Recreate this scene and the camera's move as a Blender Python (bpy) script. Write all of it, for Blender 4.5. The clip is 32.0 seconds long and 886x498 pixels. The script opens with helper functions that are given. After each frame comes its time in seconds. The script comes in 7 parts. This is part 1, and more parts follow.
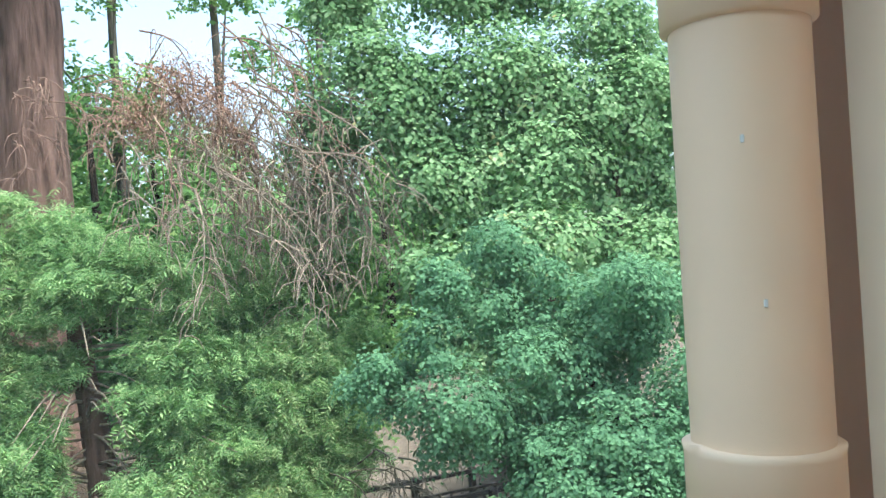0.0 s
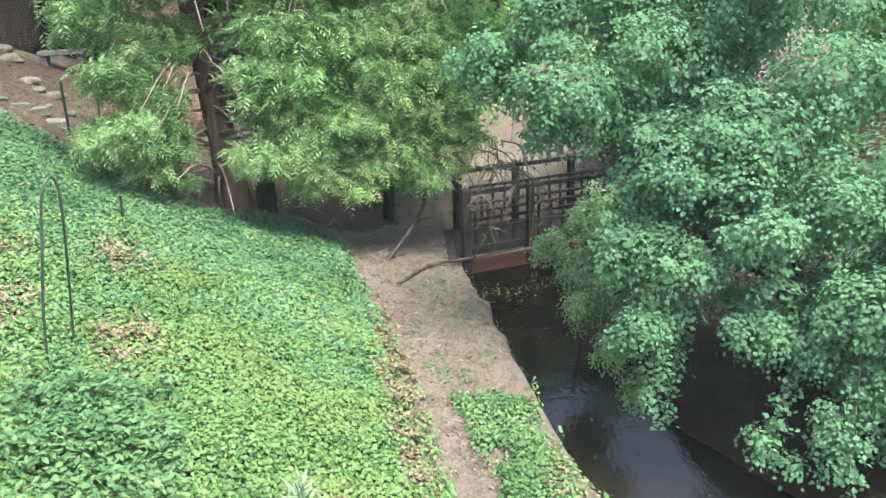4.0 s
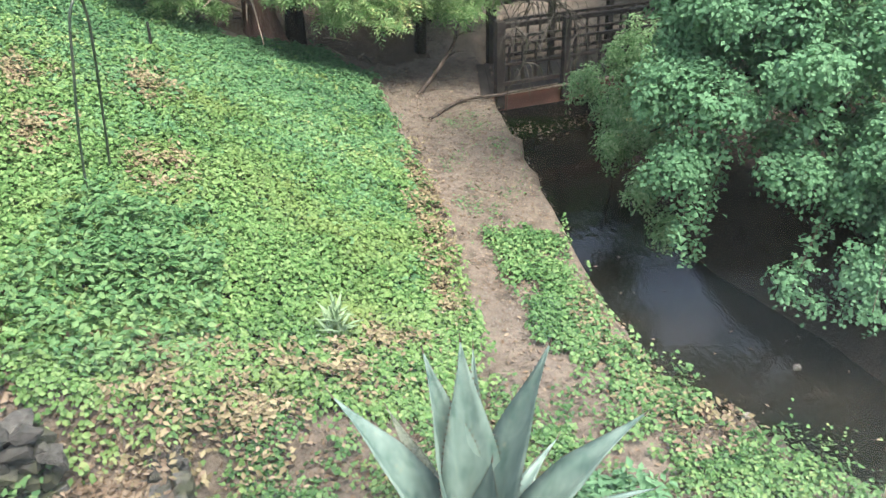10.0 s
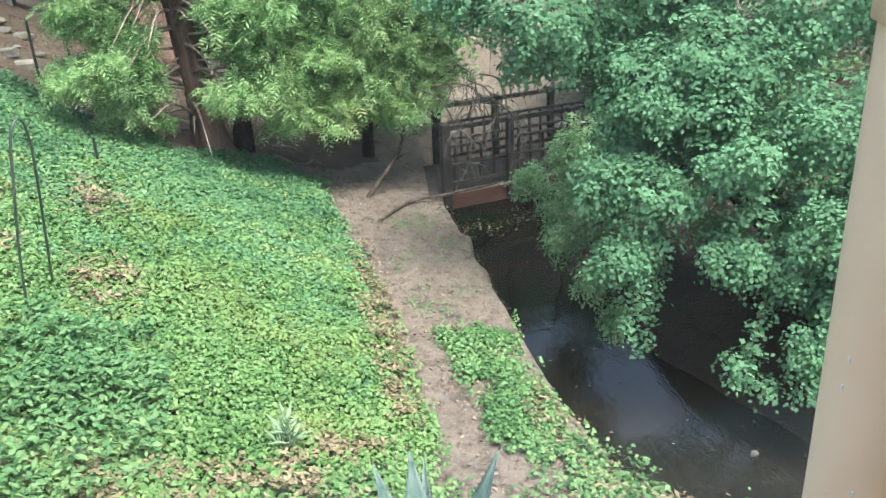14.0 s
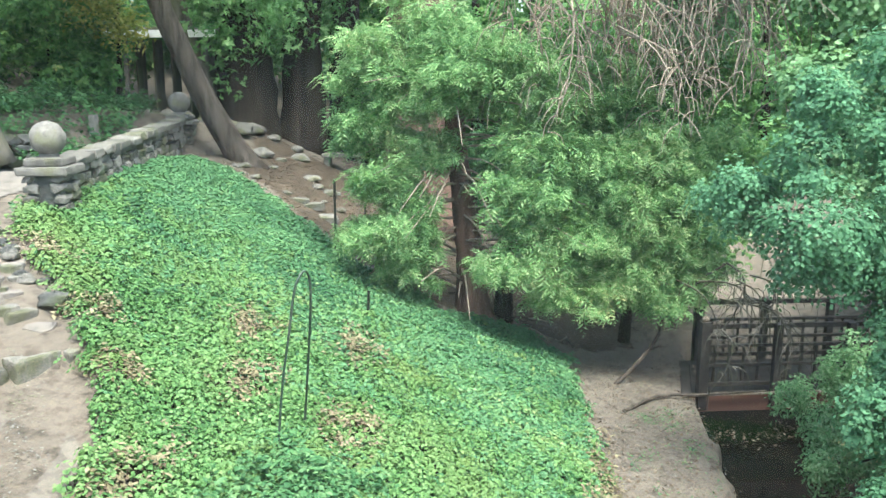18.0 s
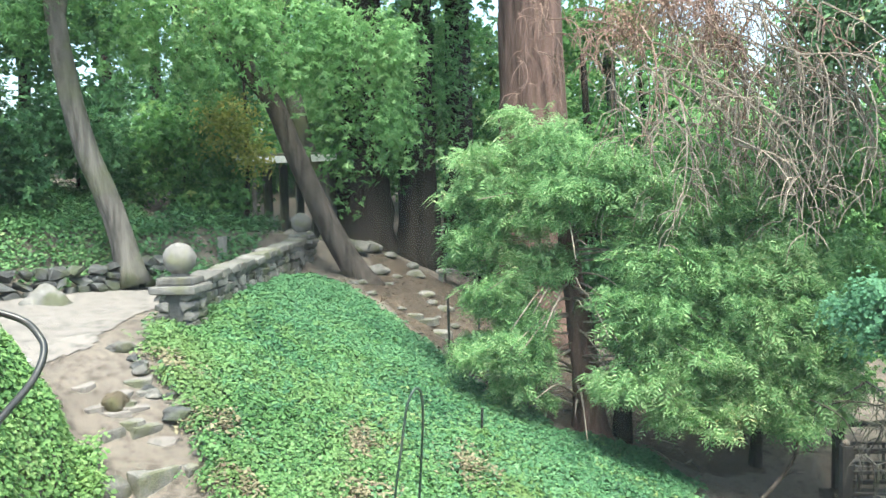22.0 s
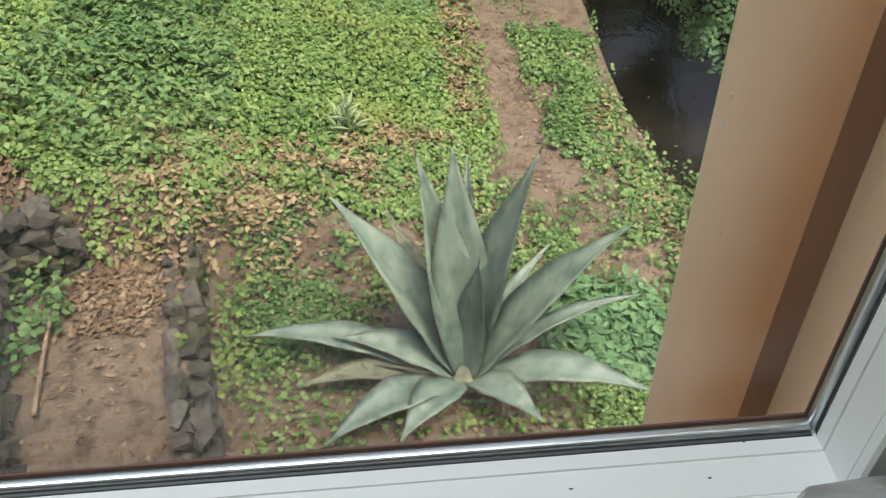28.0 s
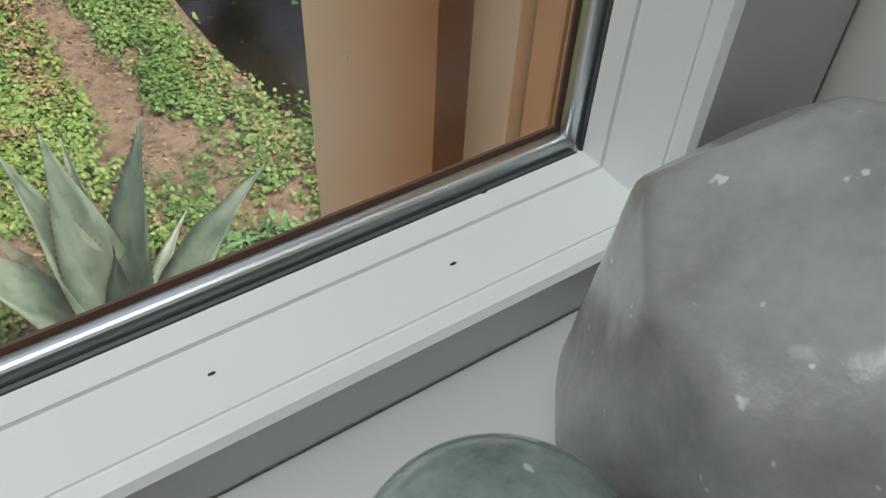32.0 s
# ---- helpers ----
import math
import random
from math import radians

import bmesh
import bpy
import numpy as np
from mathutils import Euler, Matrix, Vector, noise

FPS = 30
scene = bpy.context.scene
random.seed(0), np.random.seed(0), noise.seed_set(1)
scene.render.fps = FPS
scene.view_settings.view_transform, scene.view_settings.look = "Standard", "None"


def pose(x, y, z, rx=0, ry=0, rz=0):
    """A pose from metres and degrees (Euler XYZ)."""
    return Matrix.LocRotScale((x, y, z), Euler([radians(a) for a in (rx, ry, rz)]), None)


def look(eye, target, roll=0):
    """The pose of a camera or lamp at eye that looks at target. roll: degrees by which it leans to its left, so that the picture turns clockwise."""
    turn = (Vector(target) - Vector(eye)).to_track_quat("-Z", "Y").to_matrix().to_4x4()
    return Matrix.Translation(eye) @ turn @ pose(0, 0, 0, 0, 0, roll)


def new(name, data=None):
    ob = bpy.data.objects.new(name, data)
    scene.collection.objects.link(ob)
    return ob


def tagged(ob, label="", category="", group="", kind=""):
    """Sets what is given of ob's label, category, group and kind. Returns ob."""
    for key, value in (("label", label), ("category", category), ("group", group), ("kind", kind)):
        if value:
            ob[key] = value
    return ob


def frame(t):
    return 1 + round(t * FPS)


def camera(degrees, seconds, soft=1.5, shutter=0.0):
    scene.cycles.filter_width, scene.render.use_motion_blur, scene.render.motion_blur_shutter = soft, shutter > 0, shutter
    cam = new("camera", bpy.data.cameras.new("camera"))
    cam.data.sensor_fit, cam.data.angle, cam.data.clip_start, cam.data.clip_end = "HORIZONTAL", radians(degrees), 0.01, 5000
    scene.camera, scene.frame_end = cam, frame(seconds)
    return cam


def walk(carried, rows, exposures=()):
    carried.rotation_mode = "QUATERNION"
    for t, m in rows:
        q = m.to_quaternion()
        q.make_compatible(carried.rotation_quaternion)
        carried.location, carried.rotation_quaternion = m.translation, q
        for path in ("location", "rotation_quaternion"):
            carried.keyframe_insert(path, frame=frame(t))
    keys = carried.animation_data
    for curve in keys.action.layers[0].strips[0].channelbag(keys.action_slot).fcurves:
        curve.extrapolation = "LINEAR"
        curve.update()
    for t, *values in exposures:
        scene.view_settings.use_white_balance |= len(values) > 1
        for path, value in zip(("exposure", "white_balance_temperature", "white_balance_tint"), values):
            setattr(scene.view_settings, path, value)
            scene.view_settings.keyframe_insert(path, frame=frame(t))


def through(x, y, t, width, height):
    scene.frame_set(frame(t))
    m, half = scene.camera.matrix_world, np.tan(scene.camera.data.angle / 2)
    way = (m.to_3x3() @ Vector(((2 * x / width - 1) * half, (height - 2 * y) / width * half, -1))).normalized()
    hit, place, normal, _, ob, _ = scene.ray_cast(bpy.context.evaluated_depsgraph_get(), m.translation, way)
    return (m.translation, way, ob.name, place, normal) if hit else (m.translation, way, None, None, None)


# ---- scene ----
cam = camera(55.69, 32.0, soft=1.3)
PATH = [
    (0.0, (0.057, 0.023, 4.354), (2.915, 9.595, 4.573), -3.02),
    (0.5, (0.030, 0.008, 4.344), (3.358, 9.445, 3.859), -3.05),
    (1.0, (-0.008, 0.001, 4.330), (3.293, 9.422, 3.327), -3.08),
    (1.5, (-0.042, 0.008, 4.313), (3.053, 9.460, 2.978), -2.50),
    (2.0, (-0.080, 0.002, 4.303), (2.432, 9.590, 2.759), -2.29),
    (2.5, (-0.085, -0.003, 4.297), (1.841, 9.609, 2.282), -2.12),
    (3.0, (-0.088, -0.002, 4.291), (1.590, 9.507, 1.696), -2.36),
    (3.5, (-0.090, 0.003, 4.283), (1.464, 9.415, 1.282), -2.19),
    (5.5, (-0.108, 0.017, 4.225), (1.385, 9.099, 0.315), -1.45),
    (6.0, (-0.096, 0.005, 4.223), (1.481, 9.021, 0.195), -1.10),
    (6.5, (-0.109, 0.021, 4.210), (1.547, 8.931, -0.016), -0.54),
    (7.0, (-0.113, 0.039, 4.200), (1.448, 8.868, -0.229), -0.95),
    (7.5, (-0.121, 0.016, 4.203), (1.345, 8.798, -0.351), -1.33),
    (8.0, (-0.125, 0.009, 4.203), (1.236, 8.756, -0.448), -1.75),
    (8.5, (-0.127, 0.004, 4.202), (1.123, 8.711, -0.554), -2.21),
    (9.0, (-0.132, 0.002, 4.201), (1.029, 8.681, -0.631), -2.54),
    (9.5, (-0.135, 0.002, 4.199), (0.969, 8.641, -0.714), -2.24),
    (10.0, (-0.136, 0.002, 4.198), (0.891, 8.592, -0.816), -1.80),
    (10.5, (-0.135, 0.003, 4.195), (0.823, 8.524, -0.952), -1.96),
    (11.0, (-0.131, 0.017, 4.188), (0.787, 8.473, -1.069), -2.20),
    (11.5, (-0.122, 0.025, 4.184), (0.939, 8.469, -1.067), -1.70),
    (12.0, (-0.124, 0.036, 4.186), (1.238, 8.484, -0.990), -1.09),
    (12.5, (-0.103, 0.008, 4.205), (1.423, 8.581, -0.713), -1.87),
    (13.0, (-0.086, -0.010, 4.223), (1.559, 8.738, -0.334), -2.27),
    (13.5, (-0.074, -0.009, 4.231), (1.668, 8.892, 0.021), -2.77),
    (15.5, (0.032, 0.007, 4.329), (0.199, 9.444, 1.024), -2.75),
    (16.0, (0.037, 0.001, 4.344), (-0.433, 9.619, 1.646), -2.79),
    (16.5, (0.044, 0.003, 4.354), (-0.826, 9.670, 1.946), -3.56),
    (17.0, (0.054, -0.004, 4.362), (-0.962, 9.719, 2.260), -2.93),
    (17.5, (0.067, -0.019, 4.364), (-1.143, 9.694, 2.315), -1.20),
    (18.0, (0.077, -0.020, 4.368), (-1.271, 9.683, 2.357), -0.01),
    (18.5, (0.082, -0.019, 4.371), (-1.363, 9.705, 2.538), 0.74),
    (19.0, (0.086, -0.015, 4.370), (-1.462, 9.737, 2.788), 0.75),
    (19.5, (0.086, -0.005, 4.374), (-1.546, 9.749, 2.893), 0.59),
    (20.0, (0.085, -0.000, 4.380), (-1.639, 9.754, 3.004), 0.06),
    (20.5, (0.086, 0.000, 4.385), (-1.967, 9.722, 3.257), -0.60),
    (21.0, (0.086, 0.011, 4.389), (-2.208, 9.695, 3.417), -0.87),
    (21.5, (0.085, 0.017, 4.383), (-2.357, 9.685, 3.629), -1.21),
    (22.0, (0.089, 0.025, 4.375), (-2.610, 9.633, 3.732), -1.44),
    (22.5, (0.095, 0.036, 4.368), (-2.920, 9.546, 3.678), -1.70),
    (23.0, (0.102, 0.022, 4.355), (-3.262, 9.412, 3.650), -1.94),
    (23.5, (0.104, 0.028, 4.344), (-3.573, 9.282, 3.423), -2.03),
    (24.0, (0.116, 0.021, 4.336), (-3.822, 9.150, 3.257), -1.19),
    (24.5, (0.133, 0.015, 4.326), (-3.789, 9.043, 2.563), 0.88),
    (25.0, (0.146, 0.004, 4.320), (-2.985, 9.042, 1.400), 2.90),
    (25.5, (0.158, -0.017, 4.313), (-2.327, 8.909, 0.551), 3.96),
    (26.0, (0.172, -0.048, 4.304), (-1.650, 8.356, -0.801), 2.19),
    (26.5, (0.172, -0.070, 4.305), (-1.241, 8.155, -1.205), 0.86),
    (28.5, (0.150, 0.006, 4.213), (1.007, 6.790, -3.083), -2.02),
    (29.0, (0.152, 0.013, 4.190), (1.584, 6.568, -3.226), -0.90),
    (29.5, (0.161, 0.027, 4.148), (2.097, 6.569, -3.163), -2.59),
    (30.0, (0.165, 0.037, 4.108), (2.491, 6.757, -2.923), -3.64),
    (30.5, (0.168, 0.044, 4.086), (2.928, 6.763, -2.786), -1.76),
    (31.0, (0.166, 0.041, 4.092), (3.633, 6.396, -2.806), 0.12),
    (31.5, (0.180, 0.056, 4.075), (3.944, 6.048, -2.992), 1.33),
    (32.0, (0.191, 0.065, 4.061), (4.153, 5.656, -3.222), 3.32),
]
EXPO = [(0.0, 2.1, 6450, 6), (1.0, 2.43, 6350, 5), (2.0, 2.5, 6500, 8), (3.0, 2.42, 6800, 13), (6.0, 2.15, 6800, 13), (9.0, 2.1, 7100, 14), (13.5, 2.15, 6700, 12), (15.5, 2.3, 6500, 4), (20.0, 2.3, 6400, 2), (24.5, 2.2, 6500, 4), (26.5, 2.0, 6800, 11), (28.5, 1.42, 8900, 20), (32.0, 1.42, 8900, 20)]
walk(cam, [(t, look(e, g, r)) for t, e, g, r in PATH], exposures=EXPO)

# ---- world and sun: an overcast sky over a shaded garden ----
world = bpy.data.worlds.new("sky")
scene.world = world
world.use_nodes = True
sky = world.node_tree.nodes.new("ShaderNodeTexSky")
sky.sky_type, sky.sun_disc = "NISHITA", False
sky.sun_elevation, sky.sun_rotation = radians(67), radians(146)
sky.air_density, sky.dust_density, sky.ozone_density = 1.0, 4.0, 1.0
world.node_tree.links.new(sky.outputs[0], world.node_tree.nodes["Background"].inputs["Color"])
world.node_tree.nodes["Background"].inputs["Strength"].default_value = 0.15
sun = new("sun", bpy.data.lights.new("sun", "SUN"))
sun.data.energy, sun.data.angle, sun.data.color = 1.9, radians(32), (1.0, 0.96, 0.9)
sun.matrix_world = look((2.0, -3.0, 8.5), (0, 0, 0))


# ---- building kit ----
def ob_new(name, me, mats, parent=None, label="", kind=""):
    ob = new(name, me)
    for m in (mats if isinstance(mats, (list, tuple)) else [mats]):
        if m is not None and m.name not in [k.name for k in me.materials if k]:
            me.materials.append(m)
    if parent is not None:
        ob.parent = parent
    if label or kind:
        tagged(ob, label=label, kind=kind)
    return ob


def part(name, bm, material, parent, label="", smooth=False, kind=""):
    me = bpy.data.meshes.new(name)
    bmesh.ops.recalc_face_normals(bm, faces=bm.faces)
    bm.to_mesh(me)
    bm.free()
    if smooth:
        me.polygons.foreach_set("use_smooth", [True] * len(me.polygons))
    return ob_new(name, me, material, parent, label, kind)


def thing(name, at, label, category, group="", kind=""):
    e = new(name)
    e.empty_display_size = 0.1
    e.location = at
    return tagged(e, label, category, group, kind)


def raw(name, verts, faces, material, parent=None, label="", smooth=False, kind=""):
    """A mesh from numpy arrays: verts (n,3), faces (m,3) or (m,4)."""
    me = bpy.data.meshes.new(name)
    verts, faces = np.asarray(verts, np.float32), np.asarray(faces, np.int32)
    k = faces.shape[1]
    me.vertices.add(len(verts))
    me.vertices.foreach_set("co", verts.ravel())
    me.loops.add(faces.size)
    me.loops.foreach_set("vertex_index", faces.ravel())
    me.polygons.add(len(faces))
    me.polygons.foreach_set("loop_start", np.arange(0, faces.size, k, dtype=np.int32))
    me.polygons.foreach_set("loop_total", np.full(len(faces), k, np.int32))
    me.update(calc_edges=True)
    if smooth:
        me.polygons.foreach_set("use_smooth", [True] * len(faces))
    return ob_new(name, me, material, parent, label, kind)


def box(bm, m, sx, sy, sz, bevel=0.0, seg=1, rough=0.0):
    """A box centred on m; bevelled; rough shakes its corners."""
    r = bmesh.ops.create_cube(bm, size=1.0, matrix=m @ Matrix.Diagonal((sx, sy, sz, 1)))
    vs = r["verts"]
    if rough:
        for v in vs:
            v.co += Vector([random.uniform(-rough, rough) for _ in range(3)])
    if bevel:
        es = list({e for v in vs for e in v.link_edges})
        bmesh.ops.bevel(bm, geom=es, offset=bevel, segments=seg, profile=0.6, affect="EDGES", clamp_overlap=True)


def rough_rock(bm, m, sx, sy, sz, n=18):
    """A broken angular stone: the hull of points on a rounded block."""
    vs = []
    for _ in range(n):
        d = Vector((random.uniform(-1, 1), random.uniform(-1, 1), random.uniform(-1, 1)))
        d = d / max(abs(d.x), abs(d.y), abs(d.z)) * random.uniform(0.82, 1.0)
        vs.append(bm.verts.new(m @ Vector((d.x * sx / 2, d.y * sy / 2, d.z * sz / 2))))
    r = bmesh.ops.convex_hull(bm, input=vs)
    bmesh.ops.delete(bm, geom=[v for v in bm.verts if not v.link_faces], context="VERTS")
    bmesh.ops.bevel(bm, geom=list(bm.edges), offset=min(sx, sz) * 0.03, segments=1, profile=0.5, affect="EDGES", clamp_overlap=True)


def tube(bm, pts, radii, sides=10, cap=True):
    """A tapered tube along points."""
    pts = [Vector(p) for p in pts]
    if not isinstance(radii, (list, tuple)):
        radii = [radii] * len(pts)
    rings, ref = [], None
    for i, p in enumerate(pts):
        d = (pts[min(i + 1, len(pts) - 1)] - pts[max(i - 1, 0)]).normalized()
        if ref is None:
            ref = Vector((1, 0, 0)) if abs(d.x) < 0.8 else Vector((0, 1, 0))
        u = (ref - d * ref.dot(d)).normalized()
        ref = u
        w = d.cross(u)
        rings.append([bm.verts.new(p + (u * math.cos(a) + w * math.sin(a)) * radii[i])
                      for a in [2 * math.pi * k / sides for k in range(sides)]])
    for a, b in zip(rings, rings[1:]):
        for k in range(sides):
            bm.faces.new((a[k], a[(k + 1) % sides], b[(k + 1) % sides], b[k]))
    if cap:
        bm.faces.new(rings[0][::-1])
        bm.faces.new(rings[-1])


def curve_pts(pts, n):
    """Catmull-Rom points through pts."""
    P = np.array(pts, float)
    P = np.vstack([2 * P[0] - P[1], P, 2 * P[-1] - P[-2]])
    out = []
    for s in np.linspace(0, len(P) - 3 - 1e-6, n):
        i = int(s)
        u = s - i
        a, b, c, d = P[i:i + 4]
        out.append(0.5 * (2 * b + (c - a) * u + (2 * a - 5 * b + 4 * c - d) * u * u + (3 * b - a - 3 * c + d) * u ** 3))
    return out


rng = np.random.default_rng(7)


def unit(v):
    return v / np.maximum(np.linalg.norm(v, axis=-1, keepdims=True), 1e-9)


# leaf templates: x along, y across, z up; triangles
LEAF_IVY = (np.array([(-.38, 0, 0), (-.05, .45, .07), (.6, 0, -.1), (-.05, -.45, .07), (.05, 0, -.04)]), np.array([(0, 4, 1), (1, 4, 2), (2, 4, 3), (3, 4, 0)]))
LEAF_OVAL = (np.array([(-.5, 0, 0), (0, .26, .07), (.5, 0, -.06), (0, -.26, .07)]), np.array([(0, 2, 1), (0, 3, 2)]))
LEAF_BROAD = (np.array([(-.42, 0, 0), (0, .4, .08), (.55, 0, -.08), (0, -.4, .08)]), np.array([(0, 2, 1), (0, 3, 2)]))
LEAF_NEEDLE = (np.array([(-.5, .04, 0), (-.2, .17, .03), (.55, 0, -.12), (-.2, -.17, .03)]), np.array([(0, 2, 1), (0, 3, 2)]))
LEAF_LONG = (np.array([(-.5, 0, 0), (0, .13, .04), (.5, 0, -.1), (0, -.13, .04)]), np.array([(0, 2, 1), (0, 3, 2)]))


def spray_shape(n=7, w=0.36):
    """A flat feathered conifer spray: pointed side blades along one stem."""
    stem = [(-.5 + i / n, 0, 0.06 - 0.22 * (i / n) ** 2) for i in range(n + 1)]
    tips = [(-.5 + (i + 1.25) / n, s * w * (1 - 0.75 * abs(i / (n - 1) - 0.35)), 0.0 - 0.22 * (i / n) ** 2) for i in range(n) for s in (1, -1)]
    mids = [(-.5 + (i + 0.8) / n, 0, 0.06 - 0.22 * ((i + 0.8) / n) ** 2) for i in range(n)]
    f = [(i, 3 * n + 1 + i, n + 1 + 2 * i) for i in range(n)] + [(3 * n + 1 + i, i, n + 2 + 2 * i) for i in range(n)] + [(n - 1, n, 4 * n)]
    return np.array(stem + tips + mids), np.array(f)


def rosette_shape(n=5, w=0.24):
    """A tuft of long leaves that spread from one twig end."""
    v, f = [(0, 0, 0)], []
    for i in range(n):
        a = 6.283 * (i + 0.25 * (i % 2)) / n
        r = 0.55 * (0.75 + 0.25 * math.sin(i * 2.3))
        c, s = math.cos(a), math.sin(a)
        z = -0.10 + 0.14 * math.sin(i * 1.7)
        k = len(v)
        v += [(c * r * .5 - s * w * .5, s * r * .5 + c * w * .5, z * .3 + .05), (c * r * .5 + s * w * .5, s * r * .5 - c * w * .5, z * .3 + .05), (c * r, s * r, z)]
        f += [(0, k + 1, k), (k, k + 1, k + 2)]
    return np.array(v), np.array(f)


LEAF_SPRAY = spray_shape()
LEAF_TUFT = rosette_shape()
LEAF_SPRIG = rosette_shape(3, 0.34)
LEAF_WHORL = rosette_shape(6, 0.15)


def leaf_mesh(name, pos, nrm, size, shape, material, parent=None, label="", kind="", along=None):
    """Many small leaves in one mesh: each lies across its normal, turned at random or along a direction."""
    n = len(pos)
    nrm = unit(nrm)
    d = rng.normal(size=(n, 3)) if along is None else along + rng.normal(size=(n, 3)) * 0.25
    d = unit(d - nrm * (d * nrm).sum(1, keepdims=True))
    s = np.cross(nrm, d)
    V, F = shape
    v = pos[:, None, :] + np.asarray(size).reshape(-1, 1, 1) * (V[None, :, :1] * d[:, None] + V[None, :, 1:2] * s[:, None] + V[None, :, 2:] * nrm[:, None])
    f = F[None] + (np.arange(n) * len(V))[:, None, None]
    return raw(name, v.reshape(-1, 3), f.reshape(-1, 3), material, parent, label, False, kind)


# ---- node helpers ----
def mat(name, rough=0.7, metal=0.0, spec=0.5):
    m = bpy.data.materials.new(name)
    m.use_nodes = True
    b = m.node_tree.nodes["Principled BSDF"]
    b.inputs["Roughness"].default_value, b.inputs["Metallic"].default_value = rough, metal
    b.inputs["Specular IOR Level"].default_value = spec
    return m


def nd(m, kind, **inputs):
    n = m.node_tree.nodes.new(kind)
    for k, v in inputs.items():
        n.inputs[k.replace("_", " ")].default_value = v
    return n


def ln(m, a, b):
    m.node_tree.links.new(a, b)


def ramp(m, fac, stops):
    r = m.node_tree.nodes.new("ShaderNodeValToRGB")
    while len(r.color_ramp.elements) < len(stops):
        r.color_ramp.elements.new(0.5)
    for e, (p, c) in zip(r.color_ramp.elements, stops):
        e.position, e.color = p, (*c, 1)
    ln(m, fac, r.inputs["Fac"])
    return r.outputs["Color"]


def mix(m, fac, a, b, kind="MIX"):
    x = m.node_tree.nodes.new("ShaderNodeMix")
    x.data_type, x.blend_type = "RGBA", kind
    for sock, v in ((x.inputs["Factor"], fac), (x.inputs["A"], a), (x.inputs["B"], b)):
        if hasattr(v, "is_linked"):
            ln(m, v, sock)
        elif isinstance(v, tuple):
            sock.default_value = (*v, 1)
        else:
            sock.default_value = v
    return x.outputs["Result"]


def noise_of(m, scale, detail=4.0, rough=0.6, stretch=None, coords="Object"):
    tc = m.node_tree.nodes.new("ShaderNodeTexCoord")
    n = nd(m, "ShaderNodeTexNoise", Scale=scale, Detail=detail, Roughness=rough)
    src = tc.outputs[coords]
    if stretch:
        mp = m.node_tree.nodes.new("ShaderNodeMapping")
        mp.inputs["Scale"].default_value = stretch
        ln(m, src, mp.inputs["Vector"])
        src = mp.outputs["Vector"]
    ln(m, src, n.inputs["Vector"])
    return n.outputs["Fac"]


def colour(m, sock):
    ln(m, sock, m.node_tree.nodes["Principled BSDF"].inputs["Base Color"])


def bump(m, height, strength=0.4, distance=0.02):
    b = nd(m, "ShaderNodeBump", Strength=strength, Distance=distance)
    ln(m, height, b.inputs["Height"])
    ln(m, b.outputs["Normal"], m.node_tree.nodes["Principled BSDF"].inputs["Normal"])


def vary(m, sock, amount=0.25, island=False):
    """Brightness by the piece's own random number."""
    if island:
        r = m.node_tree.nodes.new("ShaderNodeNewGeometry").outputs["Random Per Island"]
    else:
        r = m.node_tree.nodes.new("ShaderNodeObjectInfo").outputs["Random"]
    mr = nd(m, "ShaderNodeMapRange", To_Min=1 - amount, To_Max=1 + amount)
    ln(m, r, mr.inputs["Value"])
    hs = nd(m, "ShaderNodeHueSaturation")
    ln(m, mr.outputs["Result"], hs.inputs["Value"])
    ln(m, sock, hs.inputs["Color"])
    return hs.outputs["Color"]


def leaf_mat(name, stops, rough=0.45, through=0.35, patch=0.6, faded=None, single=0.7):
    """Leaves: colour by leaf and by patch, some light passes through."""
    m = mat(name, rough, 0.0, 0.2)
    isl = m.node_tree.nodes.new("ShaderNodeNewGeometry").outputs["Random Per Island"]
    big = noise_of(m, patch, 3.0, 0.6)
    add = nd(m, "ShaderNodeMath")
    add.operation = "MULTIPLY_ADD"
    ln(m, big, add.inputs[0])
    add.inputs[1].default_value = 1.1
    sub = nd(m, "ShaderNodeMath")
    sub.operation = "MULTIPLY_ADD"
    ln(m, isl, sub.inputs[0])
    sub.inputs[1].default_value, sub.inputs[2].default_value = single, -0.05 - single / 2
    ln(m, sub.outputs[0], add.inputs[2])
    col = ramp(m, add.outputs[0], stops)
    if faded:
        col = mix(m, ramp(m, noise_of(m, 0.9, 4.0, 0.65), [(0.48, (0, 0, 0)), (0.75, (0.6, 0.6, 0.6))]), col, faded)
    colour(m, col)
    tr = nd(m, "ShaderNodeBsdfTranslucent")
    ln(m, col, tr.inputs["Color"])
    ms = nd(m, "ShaderNodeMixShader", Fac=through)
    out = m.node_tree.nodes["Material Output"]
    ln(m, m.node_tree.nodes["Principled BSDF"].outputs[0], ms.inputs[1])
    ln(m, tr.outputs[0], ms.inputs[2])
    ln(m, ms.outputs[0], out.inputs["Surface"])
    return m


